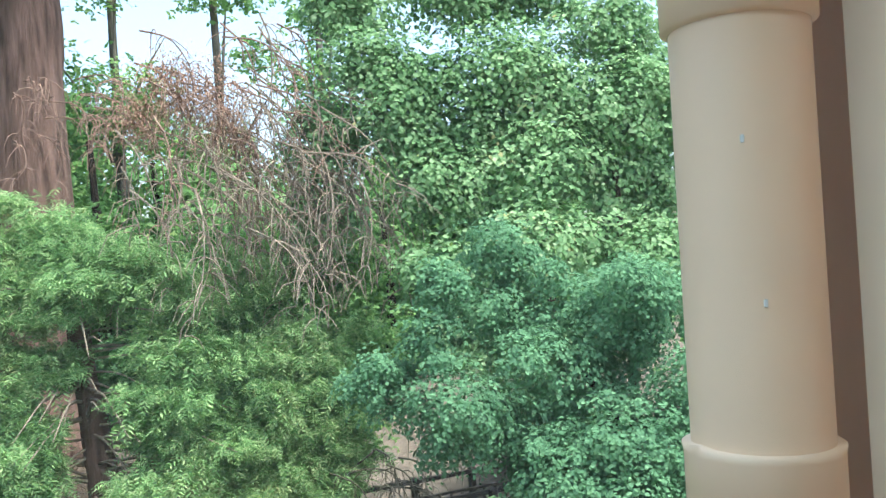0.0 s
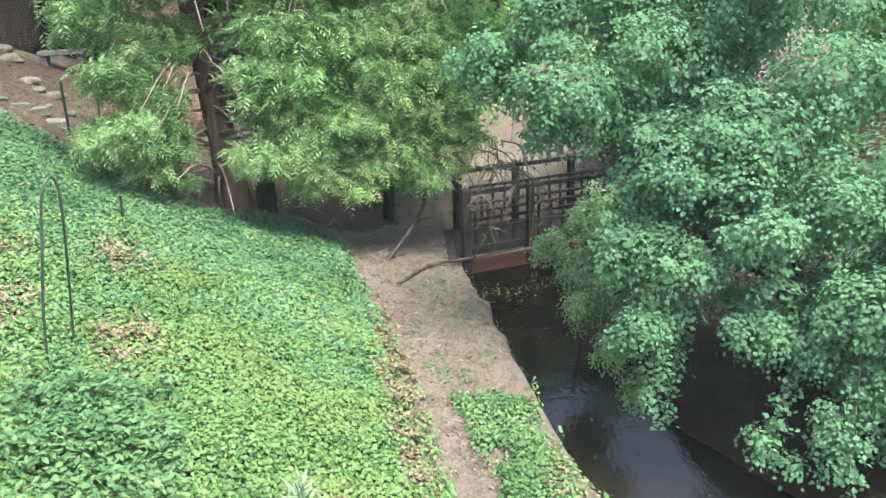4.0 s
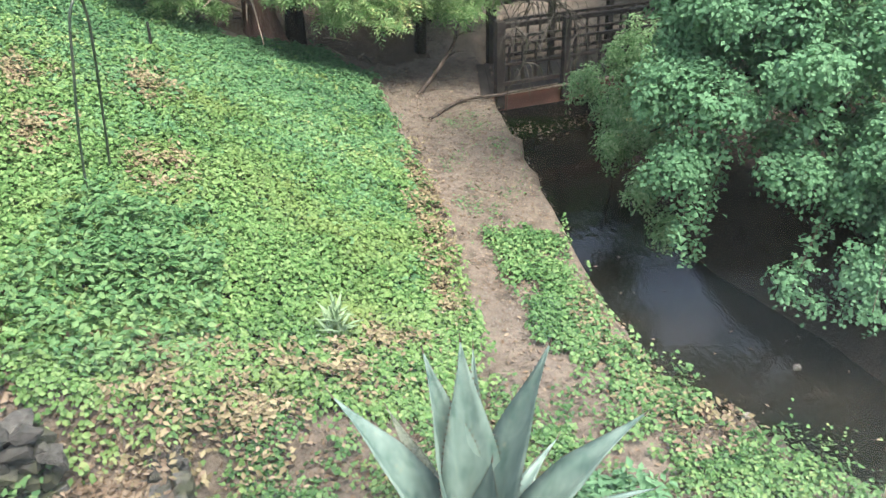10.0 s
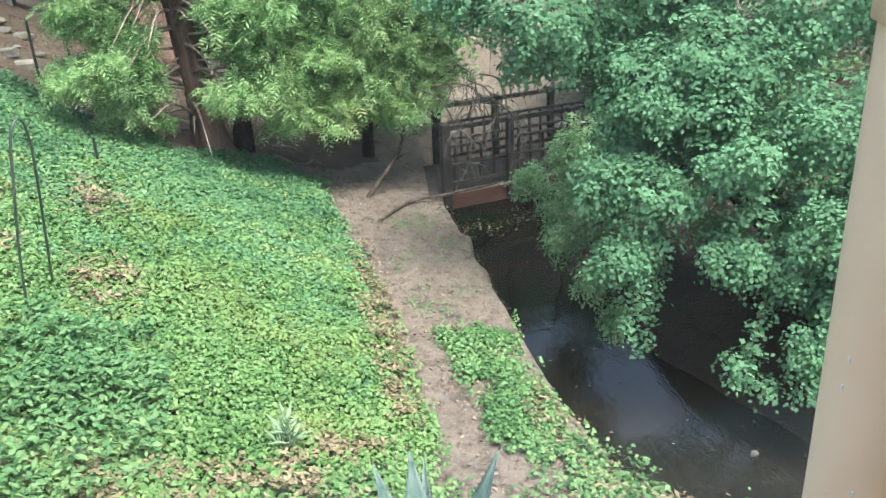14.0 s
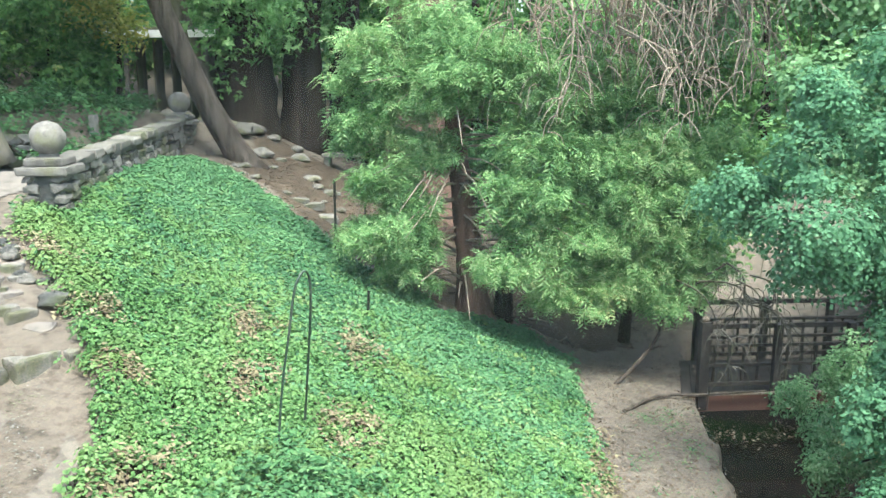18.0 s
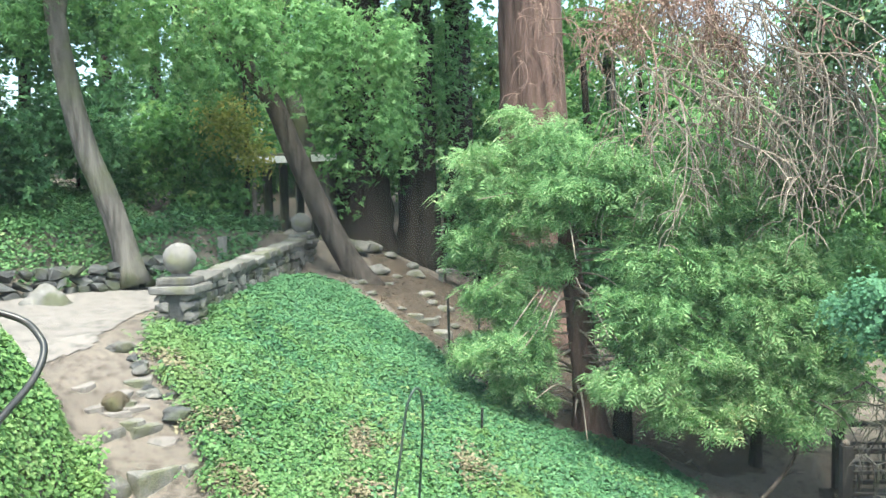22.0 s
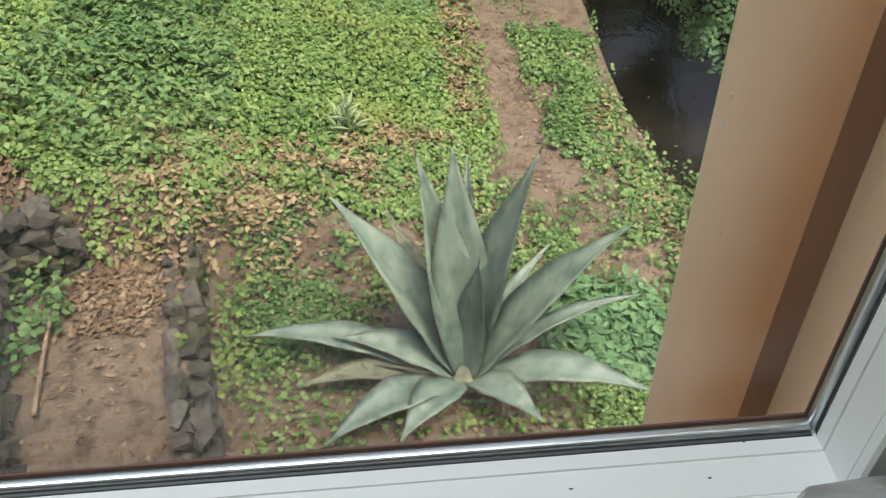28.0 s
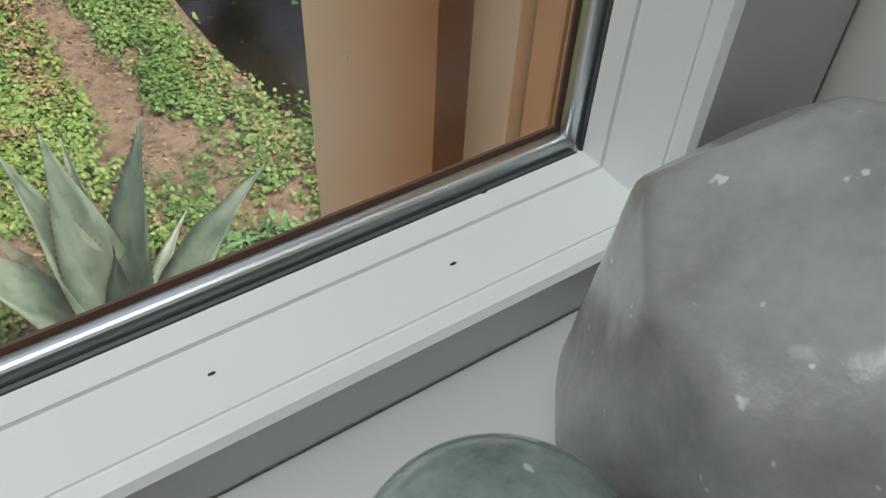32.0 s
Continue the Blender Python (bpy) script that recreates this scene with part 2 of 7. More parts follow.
# ---- materials ----
def m_soil(name, dark, light, speck, scale=1.0):
    m = mat(name, 0.95, 0.0, 0.2)
    a, b = noise_of(m, 1.3 * scale, 5.0), noise_of(m, 24.0 * scale, 6.0, 0.7)
    c = mix(m, a, dark, light)
    c = mix(m, ramp(m, b, [(0.35, (0, 0, 0)), (0.65, (1, 1, 1))]), c, speck, "SOFT_LIGHT")
    e = noise_of(m, 6.5 * scale, 6.0, 0.7)
    c = mix(m, ramp(m, e, [(0.36, (0.75, 0.75, 0.75)), (0.52, (0, 0, 0))]), c, tuple(0.6 * v for v in dark))
    p = noise_of(m, 75.0 * scale, 2.0, 0.5)
    c = mix(m, ramp(m, p, [(0.66, (0, 0, 0)), (0.72, (0.7, 0.7, 0.7))]), c, tuple(min(1.0, 1.5 * v) for v in light))
    colour(m, c)
    bump(m, b, 0.9, 0.03)
    return m


def m_stone(name, dark, light, moss=None, scale=9.0, amount=0.3):
    m = mat(name, 0.9, 0.0, 0.25)
    a, b, f = noise_of(m, scale, 8.0, 0.7), noise_of(m, scale * 0.3, 3.0), noise_of(m, scale * 6, 5.0, 0.75)
    c = ramp(m, a, [(0.3, dark), (0.7, light)])
    if moss:
        c = mix(m, ramp(m, b, [(0.5, (0, 0, 0)), (0.62, (1, 1, 1))]), c, moss)
    c = mix(m, ramp(m, f, [(0.36, (0.75, 0.75, 0.75)), (0.5, (0, 0, 0))]), c, tuple(0.45 * v for v in dark))
    c = mix(m, ramp(m, f, [(0.6, (0, 0, 0)), (0.68, (0.5, 0.5, 0.5))]), c, tuple(1.25 * v for v in light))
    colour(m, vary(m, c, amount))
    h = nd(m, "ShaderNodeMath")
    h.operation = "ADD"
    ln(m, a, h.inputs[0])
    ln(m, f, h.inputs[1])
    bump(m, h.outputs[0], 0.9, 0.025)
    return m


def m_bark(name, dark, light, scale=7.0, moss=None):
    m = mat(name, 0.95, 0.0, 0.15)
    a = noise_of(m, scale, 6.0, 0.65, (1, 1, 0.12))
    b = noise_of(m, 1.1, 3.0)
    c = ramp(m, a, [(0.35, dark), (0.65, light)])
    if moss:
        c = mix(m, ramp(m, b, [(0.45, (0, 0, 0)), (0.7, (1, 1, 1))]), c, moss)
    colour(m, c)
    bump(m, a, 0.9, 0.06)
    return m


def m_paint(name, base, rough=0.45, dirt=(0.2, 0.16, 0.12), amount=0.15, spec=0.5):
    m = mat(name, rough, 0.0, spec)
    a = noise_of(m, 3.0, 6.0, 0.65)
    b = noise_of(m, 60.0, 3.0)
    f = nd(m, "ShaderNodeMath")
    f.operation = "MULTIPLY"
    ln(m, ramp(m, a, [(0.45, (0, 0, 0)), (0.8, (1, 1, 1))]), f.inputs[0])
    f.inputs[1].default_value = amount
    colour(m, mix(m, f.outputs[0], base, dirt))
    bump(m, b, 0.08, 0.002)
    return m


M_SOIL = m_soil("path_soil", (0.075, 0.065, 0.056), (0.185, 0.163, 0.143), (0.68, 0.64, 0.6))
# mud colour lowered to hold the shade under the creek bush
M_MUD = m_soil("shaded_mud", (0.022, 0.019, 0.016), (0.055, 0.046, 0.038), (0.6, 0.55, 0.5))
# near-black soil: the deep shade under the ivy put into the colour
M_IVYSHADE = m_soil("ivy_shade_soil", (0.018, 0.016, 0.012), (0.045, 0.038, 0.028), (0.6, 0.55, 0.5))
# soil darkened to carry the trees' shade on the slope
M_SLOPESHADE = m_soil("slope_shade_soil", (0.042, 0.034, 0.027), (0.105, 0.085, 0.068), (0.6, 0.55, 0.5))
M_DUST = m_soil("lane_dust", (0.115, 0.105, 0.095), (0.215, 0.198, 0.18), (0.62, 0.58, 0.55))
M_ROAD = m_soil("road_dirt", (0.15, 0.142, 0.134), (0.245, 0.232, 0.218), (0.55, 0.5, 0.47))
M_SLAB = m_soil("concrete", (0.42, 0.40, 0.365), (0.54, 0.515, 0.47), (0.55, 0.55, 0.55), 2.0)
M_STONE = m_stone("grey_stone", (0.10, 0.098, 0.09), (0.27, 0.258, 0.24), (0.12, 0.125, 0.08))
M_PALE = m_stone("pale_stone", (0.14, 0.135, 0.125), (0.33, 0.315, 0.295), (0.22, 0.22, 0.15))
M_ROCK = m_stone("wall_rock", (0.04, 0.042, 0.042), (0.15, 0.152, 0.148), (0.07, 0.08, 0.05))
M_SHADEBARK = m_bark("shaded_bark", (0.03, 0.026, 0.022), (0.12, 0.10, 0.085), 9.0)
M_MOSSY = m_stone("mossy_stone", (0.06, 0.05, 0.035), (0.15, 0.12, 0.08), (0.10, 0.095, 0.05))
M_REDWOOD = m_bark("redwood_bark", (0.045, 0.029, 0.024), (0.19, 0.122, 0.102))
# near-black bark: woodland shade is included in this colour
M_DARKSHADEBARK = m_bark("dark_shade_bark", (0.012, 0.0095, 0.0078), (0.046, 0.037, 0.031))
M_GREYBARK = m_bark("grey_bark", (0.055, 0.052, 0.047), (0.165, 0.152, 0.135), 10.0, (0.09, 0.10, 0.05))
M_TWIG = m_bark("dead_twig", (0.15, 0.12, 0.095), (0.34, 0.29, 0.24), 20.0)
M_DEADRED = m_bark("dead_needles", (0.17, 0.105, 0.085), (0.31, 0.215, 0.175), 20.0)
M_DARKWOOD = m_paint("dark_timber", (0.022, 0.019, 0.017), 0.9, (0.12, 0.10, 0.09), 0.5)
M_BEAM = m_paint("rust_brown_beam", (0.16, 0.075, 0.055), 0.8, (0.08, 0.06, 0.05), 0.5)
M_REDPAINT = m_paint("red_paint", (0.46, 0.06, 0.05), 0.45, (0.25, 0.06, 0.05), 0.4)
M_BLACKMETAL = m_paint("black_metal", (0.018, 0.02, 0.019), 0.35, (0.08, 0.07, 0.06), 0.4)
M_GREENMETAL = m_paint("green_metal", (0.03, 0.055, 0.04), 0.4, (0.14, 0.14, 0.12), 0.6)
M_BEIGE = m_paint("beige_paint", (0.90, 0.66, 0.47), 0.5, (0.30, 0.21, 0.15), 0.25)
M_TRIM = m_paint("trim_paint", (0.92, 0.74, 0.59), 0.55, (0.32, 0.24, 0.18), 0.2)
M_SIDING = m_paint("siding_paint", (0.80, 0.50, 0.30), 0.6, (0.26, 0.18, 0.13), 0.3)
M_PVC = m_paint("white_frame", (0.74, 0.75, 0.74), 0.28, (0.5, 0.5, 0.48), 0.12)
M_ROOMPAINT = m_paint("room_paint", (0.62, 0.60, 0.57), 0.8, (0.5, 0.48, 0.45), 0.15)
M_SILL = m_paint("sill_board", (0.50, 0.50, 0.485), 0.4, (0.45, 0.44, 0.42), 0.15)
M_SEAL = m_paint("rubber_seal", (0.07, 0.075, 0.078), 0.5, (0.1, 0.1, 0.1), 0.3)
M_CHROME = mat("bead_metal", 0.32, 1.0)
M_CHROME.node_tree.nodes["Principled BSDF"].inputs["Base Color"].default_value = (0.55, 0.58, 0.59, 1)
M_FLOOR = m_paint("room_floor", (0.30, 0.22, 0.16), 0.5)
M_DARK = m_paint("speck", (0.03, 0.025, 0.02), 0.8)
M_CURTAIN = m_paint("curtain_cloth", (0.27, 0.265, 0.255), 0.95)

L_IVY = leaf_mat("ivy_leaf", [(0.0, (0.02, 0.066, 0.022)), (0.25, (0.056, 0.138, 0.044)), (0.55, (0.11, 0.23, 0.078)), (0.85, (0.18, 0.295, 0.12)), (1.0, (0.26, 0.30, 0.14))], 0.5, 0.25, 0.55, (0.18, 0.232, 0.077), 0.65)
L_IVYCOOL = leaf_mat("cool_ivy_leaf", [(0.0, (0.017, 0.06, 0.029)), (0.35, (0.05, 0.14, 0.062)), (0.7, (0.105, 0.232, 0.108)), (1.0, (0.185, 0.325, 0.145))], 0.5, 0.25, 0.7, None, 0.65)
L_IVYMIX = leaf_mat("mixed_ivy_leaf", [(0.0, (0.02, 0.066, 0.026)), (0.3, (0.055, 0.14, 0.052)), (0.65, (0.112, 0.23, 0.088)), (0.9, (0.19, 0.30, 0.125)), (1.0, (0.27, 0.27, 0.13))], 0.5, 0.25, 1.3, None, 0.65)
L_IVYBANK = leaf_mat("bank_ivy_leaf", [(0.0, (0.035, 0.10, 0.033)), (0.3, (0.11, 0.235, 0.075)), (0.65, (0.215, 0.375, 0.13)), (1.0, (0.32, 0.43, 0.18))], 0.5, 0.42, 1.6, (0.2, 0.25, 0.09), 0.6)
L_WEED = leaf_mat("weed_leaf", [(0.0, (0.03, 0.10, 0.04)), (0.5, (0.08, 0.19, 0.08)), (1.0, (0.16, 0.28, 0.12))], 0.5, 0.25, 0.6)
L_BUSH = leaf_mat("blue_green_leaf", [(0.0, (0.065, 0.165, 0.085)), (0.4, (0.11, 0.255, 0.14)), (0.7, (0.14, 0.31, 0.17)), (1.0, (0.175, 0.35, 0.20))], 0.7, 0.45, 0.8)
L_CONIFER = leaf_mat("conifer_needle", [(0.0, (0.05, 0.14, 0.05)), (0.35, (0.155, 0.31, 0.12)), (0.7, (0.27, 0.435, 0.19)), (0.92, (0.40, 0.53, 0.27)), (1.0, (0.45, 0.45, 0.22))], 0.5, 0.42, 0.7)
L_WOOD = leaf_mat("woodland_leaf", [(0.0, (0.035, 0.10, 0.035)), (0.4, (0.10, 0.24, 0.075)), (0.7, (0.19, 0.36, 0.12)), (0.9, (0.30, 0.44, 0.16)), (1.0, (0.36, 0.33, 0.11))], 0.5, 0.45, 0.35)
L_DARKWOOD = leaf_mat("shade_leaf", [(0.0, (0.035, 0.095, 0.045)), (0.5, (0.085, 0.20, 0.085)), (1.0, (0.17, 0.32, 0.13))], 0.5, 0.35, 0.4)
L_YELLOW = leaf_mat("autumn_leaf", [(0.0, (0.16, 0.24, 0.06)), (0.5, (0.34, 0.36, 0.10)), (1.0, (0.52, 0.42, 0.14))], 0.5, 0.45, 0.8)
L_CANOPY = leaf_mat("canopy_leaf", [(0.0, (0.06, 0.16, 0.055)), (0.4, (0.14, 0.29, 0.10)), (0.75, (0.23, 0.40, 0.16)), (1.0, (0.34, 0.49, 0.24))], 0.45, 0.5, 0.6)
L_STRAW = leaf_mat("straw_leaf", [(0.0, (0.11, 0.098, 0.055)), (0.5, (0.20, 0.178, 0.11)), (1.0, (0.32, 0.29, 0.19))], 0.8, 0.2, 2.0)
L_HAZEL = leaf_mat("pale_green_leaf", [(0.0, (0.08, 0.18, 0.08)), (0.4, (0.17, 0.33, 0.15)), (0.75, (0.27, 0.44, 0.23)), (0.95, (0.38, 0.52, 0.31)), (1.0, (0.43, 0.42, 0.2))], 0.6, 0.45, 0.8)
L_DEADNEEDLE = leaf_mat("dead_needle_leaf", [(0.0, (0.16, 0.09, 0.065)), (0.5, (0.29, 0.18, 0.135)), (1.0, (0.42, 0.30, 0.23))], 0.8, 0.2, 1.0)
L_PALE = leaf_mat("pale_leaf", [(0.0, (0.12, 0.24, 0.13)), (1.0, (0.26, 0.38, 0.24))], 0.6, 0.2, 2.0)
L_LITTER = leaf_mat("fallen_leaf", [(0.0, (0.07, 0.052, 0.038)), (0.5, (0.15, 0.112, 0.08)), (1.0, (0.29, 0.245, 0.19))], 0.8, 0.1, 2.0)


def m_agave():
    m = mat("agave_leaf", 0.5, 0.0, 0.3)
    a = noise_of(m, 9.0, 6.0, 0.7, (1, 1, 0.35))
    b = noise_of(m, 26.0, 5.0, 0.7, (1, 1, 0.3))
    c = ramp(m, a, [(0.35, (0.06, 0.12, 0.107)), (0.7, (0.195, 0.285, 0.26))])
    c = mix(m, ramp(m, b, [(0.62, (0, 0, 0)), (0.78, (1, 1, 1))]), c, (0.26, 0.29, 0.22))
    colour(m, c)
    bump(m, a, 0.3, 0.02)
    return m


M_AGAVE = m_agave()
M_AGAVEDRY = m_soil("agave_dry_leaf", (0.12, 0.16, 0.135), (0.26, 0.30, 0.255), (0.6, 0.6, 0.5), 2.0)
M_SPINE = m_paint("agave_spine", (0.05, 0.035, 0.025), 0.5)


def m_water():
    m = mat("creek_water", 0.03, 0.0, 0.5)
    b = m.node_tree.nodes["Principled BSDF"]
    colour(m, ramp(m, noise_of(m, 0.8, 4.0), [(0.35, (0.006, 0.007, 0.006)), (0.75, (0.018, 0.016, 0.012))]))
    b.inputs["IOR"].default_value = 1.33
    bump(m, noise_of(m, 13.0, 4.0, 0.6, (1.0, 0.4, 1.0)), 0.22, 0.02)
    return m


M_WATER = m_water()


def m_glass():
    m = bpy.data.materials.new("window_glass")
    m.use_nodes = True
    t = m.node_tree
    t.nodes.remove(t.nodes["Principled BSDF"])
    tr = nd(m, "ShaderNodeBsdfTransparent", Color=(0.96, 0.975, 0.965, 1))
    gl = nd(m, "ShaderNodeBsdfGlossy", Roughness=0.02)
    lw = nd(m, "ShaderNodeLayerWeight", Blend=0.5)
    pw = nd(m, "ShaderNodeMath")
    pw.operation = "POWER"
    ln(m, lw.outputs["Facing"], pw.inputs[0])
    pw.inputs[1].default_value = 5.0
    fr = nd(m, "ShaderNodeMath")
    fr.operation = "MULTIPLY_ADD"
    ln(m, pw.outputs[0], fr.inputs[0])
    fr.inputs[1].default_value, fr.inputs[2].default_value = 0.5, 0.02
    ms = t.nodes.new("ShaderNodeMixShader")
    ln(m, fr.outputs[0], ms.inputs[0])
    ln(m, tr.outputs[0], ms.inputs[1])
    ln(m, gl.outputs[0], ms.inputs[2])
    du = nd(m, "ShaderNodeBsdfTranslucent", Color=(0.8, 0.84, 0.82, 1))
    m2 = t.nodes.new("ShaderNodeMixShader")
    ln(m, ramp(m, noise_of(m, 9.0, 5.0, 0.6), [(0.35, (0.008, 0.008, 0.008)), (0.75, (0.025, 0.025, 0.025))]), m2.inputs[0])
    ln(m, ms.outputs[0], m2.inputs[1])
    ln(m, du.outputs[0], m2.inputs[2])
    ln(m, m2.outputs[0], t.nodes["Material Output"].inputs["Surface"])
    return m


M_GLASS = m_glass()


def m_quartz(name, tint, cloud, rough, clear):
    m = mat(name, rough, 0.0, 0.5)
    b = m.node_tree.nodes["Principled BSDF"]
    a = noise_of(m, 55.0, 6.0, 0.65)
    colour(m, ramp(m, a, [(0.38, tint), (0.66, cloud)]))
    b.inputs["Transmission Weight"].default_value = clear
    b.inputs["IOR"].default_value = 1.45
    b.inputs["Subsurface Weight"].default_value = 0.0
    s = noise_of(m, 210.0, 2.0, 0.5)
    colour(m, mix(m, ramp(m, s, [(0.70, (0, 0, 0)), (0.75, (0.8, 0.8, 0.8))]), ramp(m, a, [(0.3, tint), (0.75, cloud)]), (0.85, 0.85, 0.83)))
    bump(m, noise_of(m, 130.0, 4.0), 0.12, 0.002)
    return m


M_QUARTZ = m_quartz("cloudy_quartz", (0.28, 0.277, 0.265), (0.46, 0.455, 0.44), 0.22, 0.3)
M_BALLGLASS = m_quartz("green_fluorite", (0.09, 0.17, 0.15), (0.55, 0.62, 0.58), 0.05, 0.45)


# ---- the lie of the land ----
def smooth(a, b, v):
    u = np.clip((v - a) / (b - a), 0, 1)
    return u * u * (3 - 2 * u)


def wob(x, y, s=1.0):
    return (np.sin(1.7 * x / s + 0.6 * y / s) + np.sin(2.3 * y / s - 1.1 * x / s + 1.3) + np.sin(3.9 * x / s + 3.1 * y / s + 0.4) * 0.5) / 2.5


def bank_left(y):
    return 2.04 + np.maximum(5.05 - y, 0) * 0.72 + np.maximum(y - 11.5, 0) * 0.05


def bank_right(y):
    return 4.15 + np.maximum(7.4 - y, 0) * 0.42 + np.maximum(y - 11.5, 0) * 0.05


LANE = np.array([(-2.75, -0.5, 0.92), (-2.85, 2.0, 1.05), (-3.2, 3.6, 1.28), (-3.8, 5.0, 1.52), (-4.3, 6.05, 1.72), (-4.5, 6.36, 1.77), (-4.6, 6.48, 1.97), (-5.0, 6.95, 2.06), (-5.1, 7.04, 2.2), (-5.45, 7.3, 2.36), (-5.8, 7.5, 2.55), (-6.7, 7.9, 2.85)])


def lane(x, y):
    """Distance from the lane's middle line and the lane's height there; the side is positive to the left going up."""
    best, bz, side = np.full(np.shape(x), 1e9), np.zeros(np.shape(x)), np.zeros(np.shape(x))
    for (ax, ay, az), (bx, by, bz1) in zip(LANE, LANE[1:]):
        dx, dy = bx - ax, by - ay
        u = np.clip(((x - ax) * dx + (y - ay) * dy) / (dx * dx + dy * dy), 0, 1)
        d = np.hypot(x - ax - u * dx, y - ay - u * dy)
        m = d < best
        best, bz = np.where(m, d, best), np.where(m, az + u * (bz1 - az), bz)
        side = np.where(m, np.sign(dx * (y - ay) - dy * (x - ax)), side)
    return best, bz, side


def ground_z(x, y):
    x, y = np.asarray(x, float), np.asarray(y, float)
    z = np.interp(x, [-300, -60, -20, -14, -9.6, -6.4, -5.2, -4, -2.7, -1.5, -0.4, 0.6, 2.0, 4.4, 6, 9, 20, 60, 300],
                  [14, 9, 4.6, 3.6, 2.95, 2.85, 2.45, 1.9, 1.3, 0.85, 0.42, 0.08, 0.0, 0.1, 0.7, 1.6, 3.6, 8, 14])
    hill = np.clip(y - 17, 0, 60) * 0.05
    z = z + hill * smooth(17, 22, y)
    # bank behind the low rock wall, across the road
    side = (x + 9.0) * 0.85 - (y - 12.1) * 0.53
    z = z + np.clip(-side - 0.15, 0, 0.9) * 0.9 * smooth(3, 6, y) * (1 - smooth(15, 20, y)) + np.clip(-side - 1.5, 0, 8) * 0.12 * smooth(3, 6, y)
    # bank between the lane and the red deck, then the lane with its steps
    ld, lz, ls = lane(x, y)
    d = np.where(ls > 0, ld, 0)
    z = z + 0.75 * smooth(0.5, 1.1, d) * (1 - smooth(1.7, 2.7, d)) * (1 - smooth(5.2, 6.6, y))
    w = 1 - smooth(0.5, 0.74, ld)
    z = z * (1 - w) + lz * w
    # terrace under the rock walls
    near = 1 - smooth(3.9, 4.15, y)
    t = near * smooth(-2.35, -2.2, x + 0.3 * (y - 3.0)) * (1 - smooth(-1.25, -1.15, x + 0.2 * (y - 3.0)))
    z = z * (1 - t) + 0.52 * t
    t = near * smooth(-1.2, -1.1, x + 0.2 * (y - 3.0))
    z = z * (1 - t) + np.minimum(z, 0.28) * t
    z = z + 0.03 * wob(x, y, 0.8) + 0.012 * wob(x, y, 0.21)
    # the creek
    a, b = bank_left(y) + 0.05 * wob(x * 0, y, 0.4), bank_right(y) + 0.12 * wob(y, y * 0.3, 0.9)
    c = smooth(0.0, 0.16, x - a) * (1 - smooth(-0.7, 0.25, x - b))
    c = c * (1 - smooth(13.6, 14.6, y))
    return z * (1 - c) + (-1.25) * c


def axis(lo, hi, step, far):
    a = list(np.arange(lo, hi + 1e-6, step))
    up, dn, s = [hi], [lo], step
    while up[-1] < far:
        s *= 1.35
        up.append(up[-1] + s)
        dn.append(dn[-1] - s)
    return np.array(dn[:0:-1] + a + up[1:])


gx, gy = axis(-11.5, 6.0, 0.1, 320), axis(0.4, 17.0, 0.1, 320)
X, Y = np.meshgrid(gx, gy, indexing="ij")
Z = ground_z(X, Y)
n1, n2 = X.shape
idx = np.arange(n1 * n2).reshape(n1, n2)
quads = np.stack([idx[:-1, :-1], idx[1:, :-1], idx[1:, 1:], idx[:-1, 1:]], -1).reshape(-1, 4)
ground = raw("ground", np.stack([X, Y, Z], -1).reshape(-1, 3), quads, M_SOIL, None, "brown trodden soil of a sloping garden bank", True, "structure")
tagged(ground, category="ground")

# road surface and the pale concrete slab
def sheet(name, poly, lift, material, label, step=0.05, cat="road"):
    """A thin sheet with rounded uneven edges that lies on the ground inside a polygon."""
    P = np.array(poly)
    xs, ys = np.arange(P[:, 0].min(), P[:, 0].max() + step, step), np.arange(P[:, 1].min(), P[:, 1].max() + step, step)
    A, B = np.meshgrid(xs, ys, indexing="ij")
    k = inside(A.ravel() + 0.06 * wob(A.ravel(), B.ravel(), 0.3), B.ravel() + 0.06 * wob(B.ravel(), A.ravel(), 0.35), P).reshape(A.shape)
    zz = ground_z(A, B) + lift
    ii = np.arange(A.size).reshape(A.shape)
    q = np.stack([ii[:-1, :-1], ii[1:, :-1], ii[1:, 1:], ii[:-1, 1:]], -1)
    keep = k[:-1, :-1] & k[1:, :-1] & k[1:, 1:] & k[:-1, 1:]
    ob = raw(name, np.stack([A, B, zz], -1).reshape(-1, 3), q[keep], material, None, label, True, "structure")
    return tagged(ob, category=cat)


def inside(x, y, P):
    """Which points lie in the polygon P."""
    hit = np.zeros(len(x), bool)
    for (x0, y0), (x1, y1) in zip(P, np.roll(P, -1, 0)):
        cross = ((y0 > y) != (y1 > y)) & (x < (x1 - x0) * (y - y0) / (y1 - y0 + 1e-12) + x0)
        hit ^= cross
    return hit


sheet("road", [(-6.3, 8.0), (-6.9, 9.6), (-7.5, 12.4), (-8.8, 12.6), (-9.2, 11.6), (-10.6, 9.6), (-12.5, 6.0), (-9, 3.0), (-6.6, 5.5)], 0.012, M_ROAD, "pale dusty dirt road above the garden steps")
sheet("pavement", [(-6.45, 6.0), (-6.5, 7.25), (-7.7, 7.7), (-8.7, 6.6), (-7.7, 4.6), (-6.4, 4.8)], 0.03, M_SLAB, "pale concrete slab beside the red railing", cat="pavement")

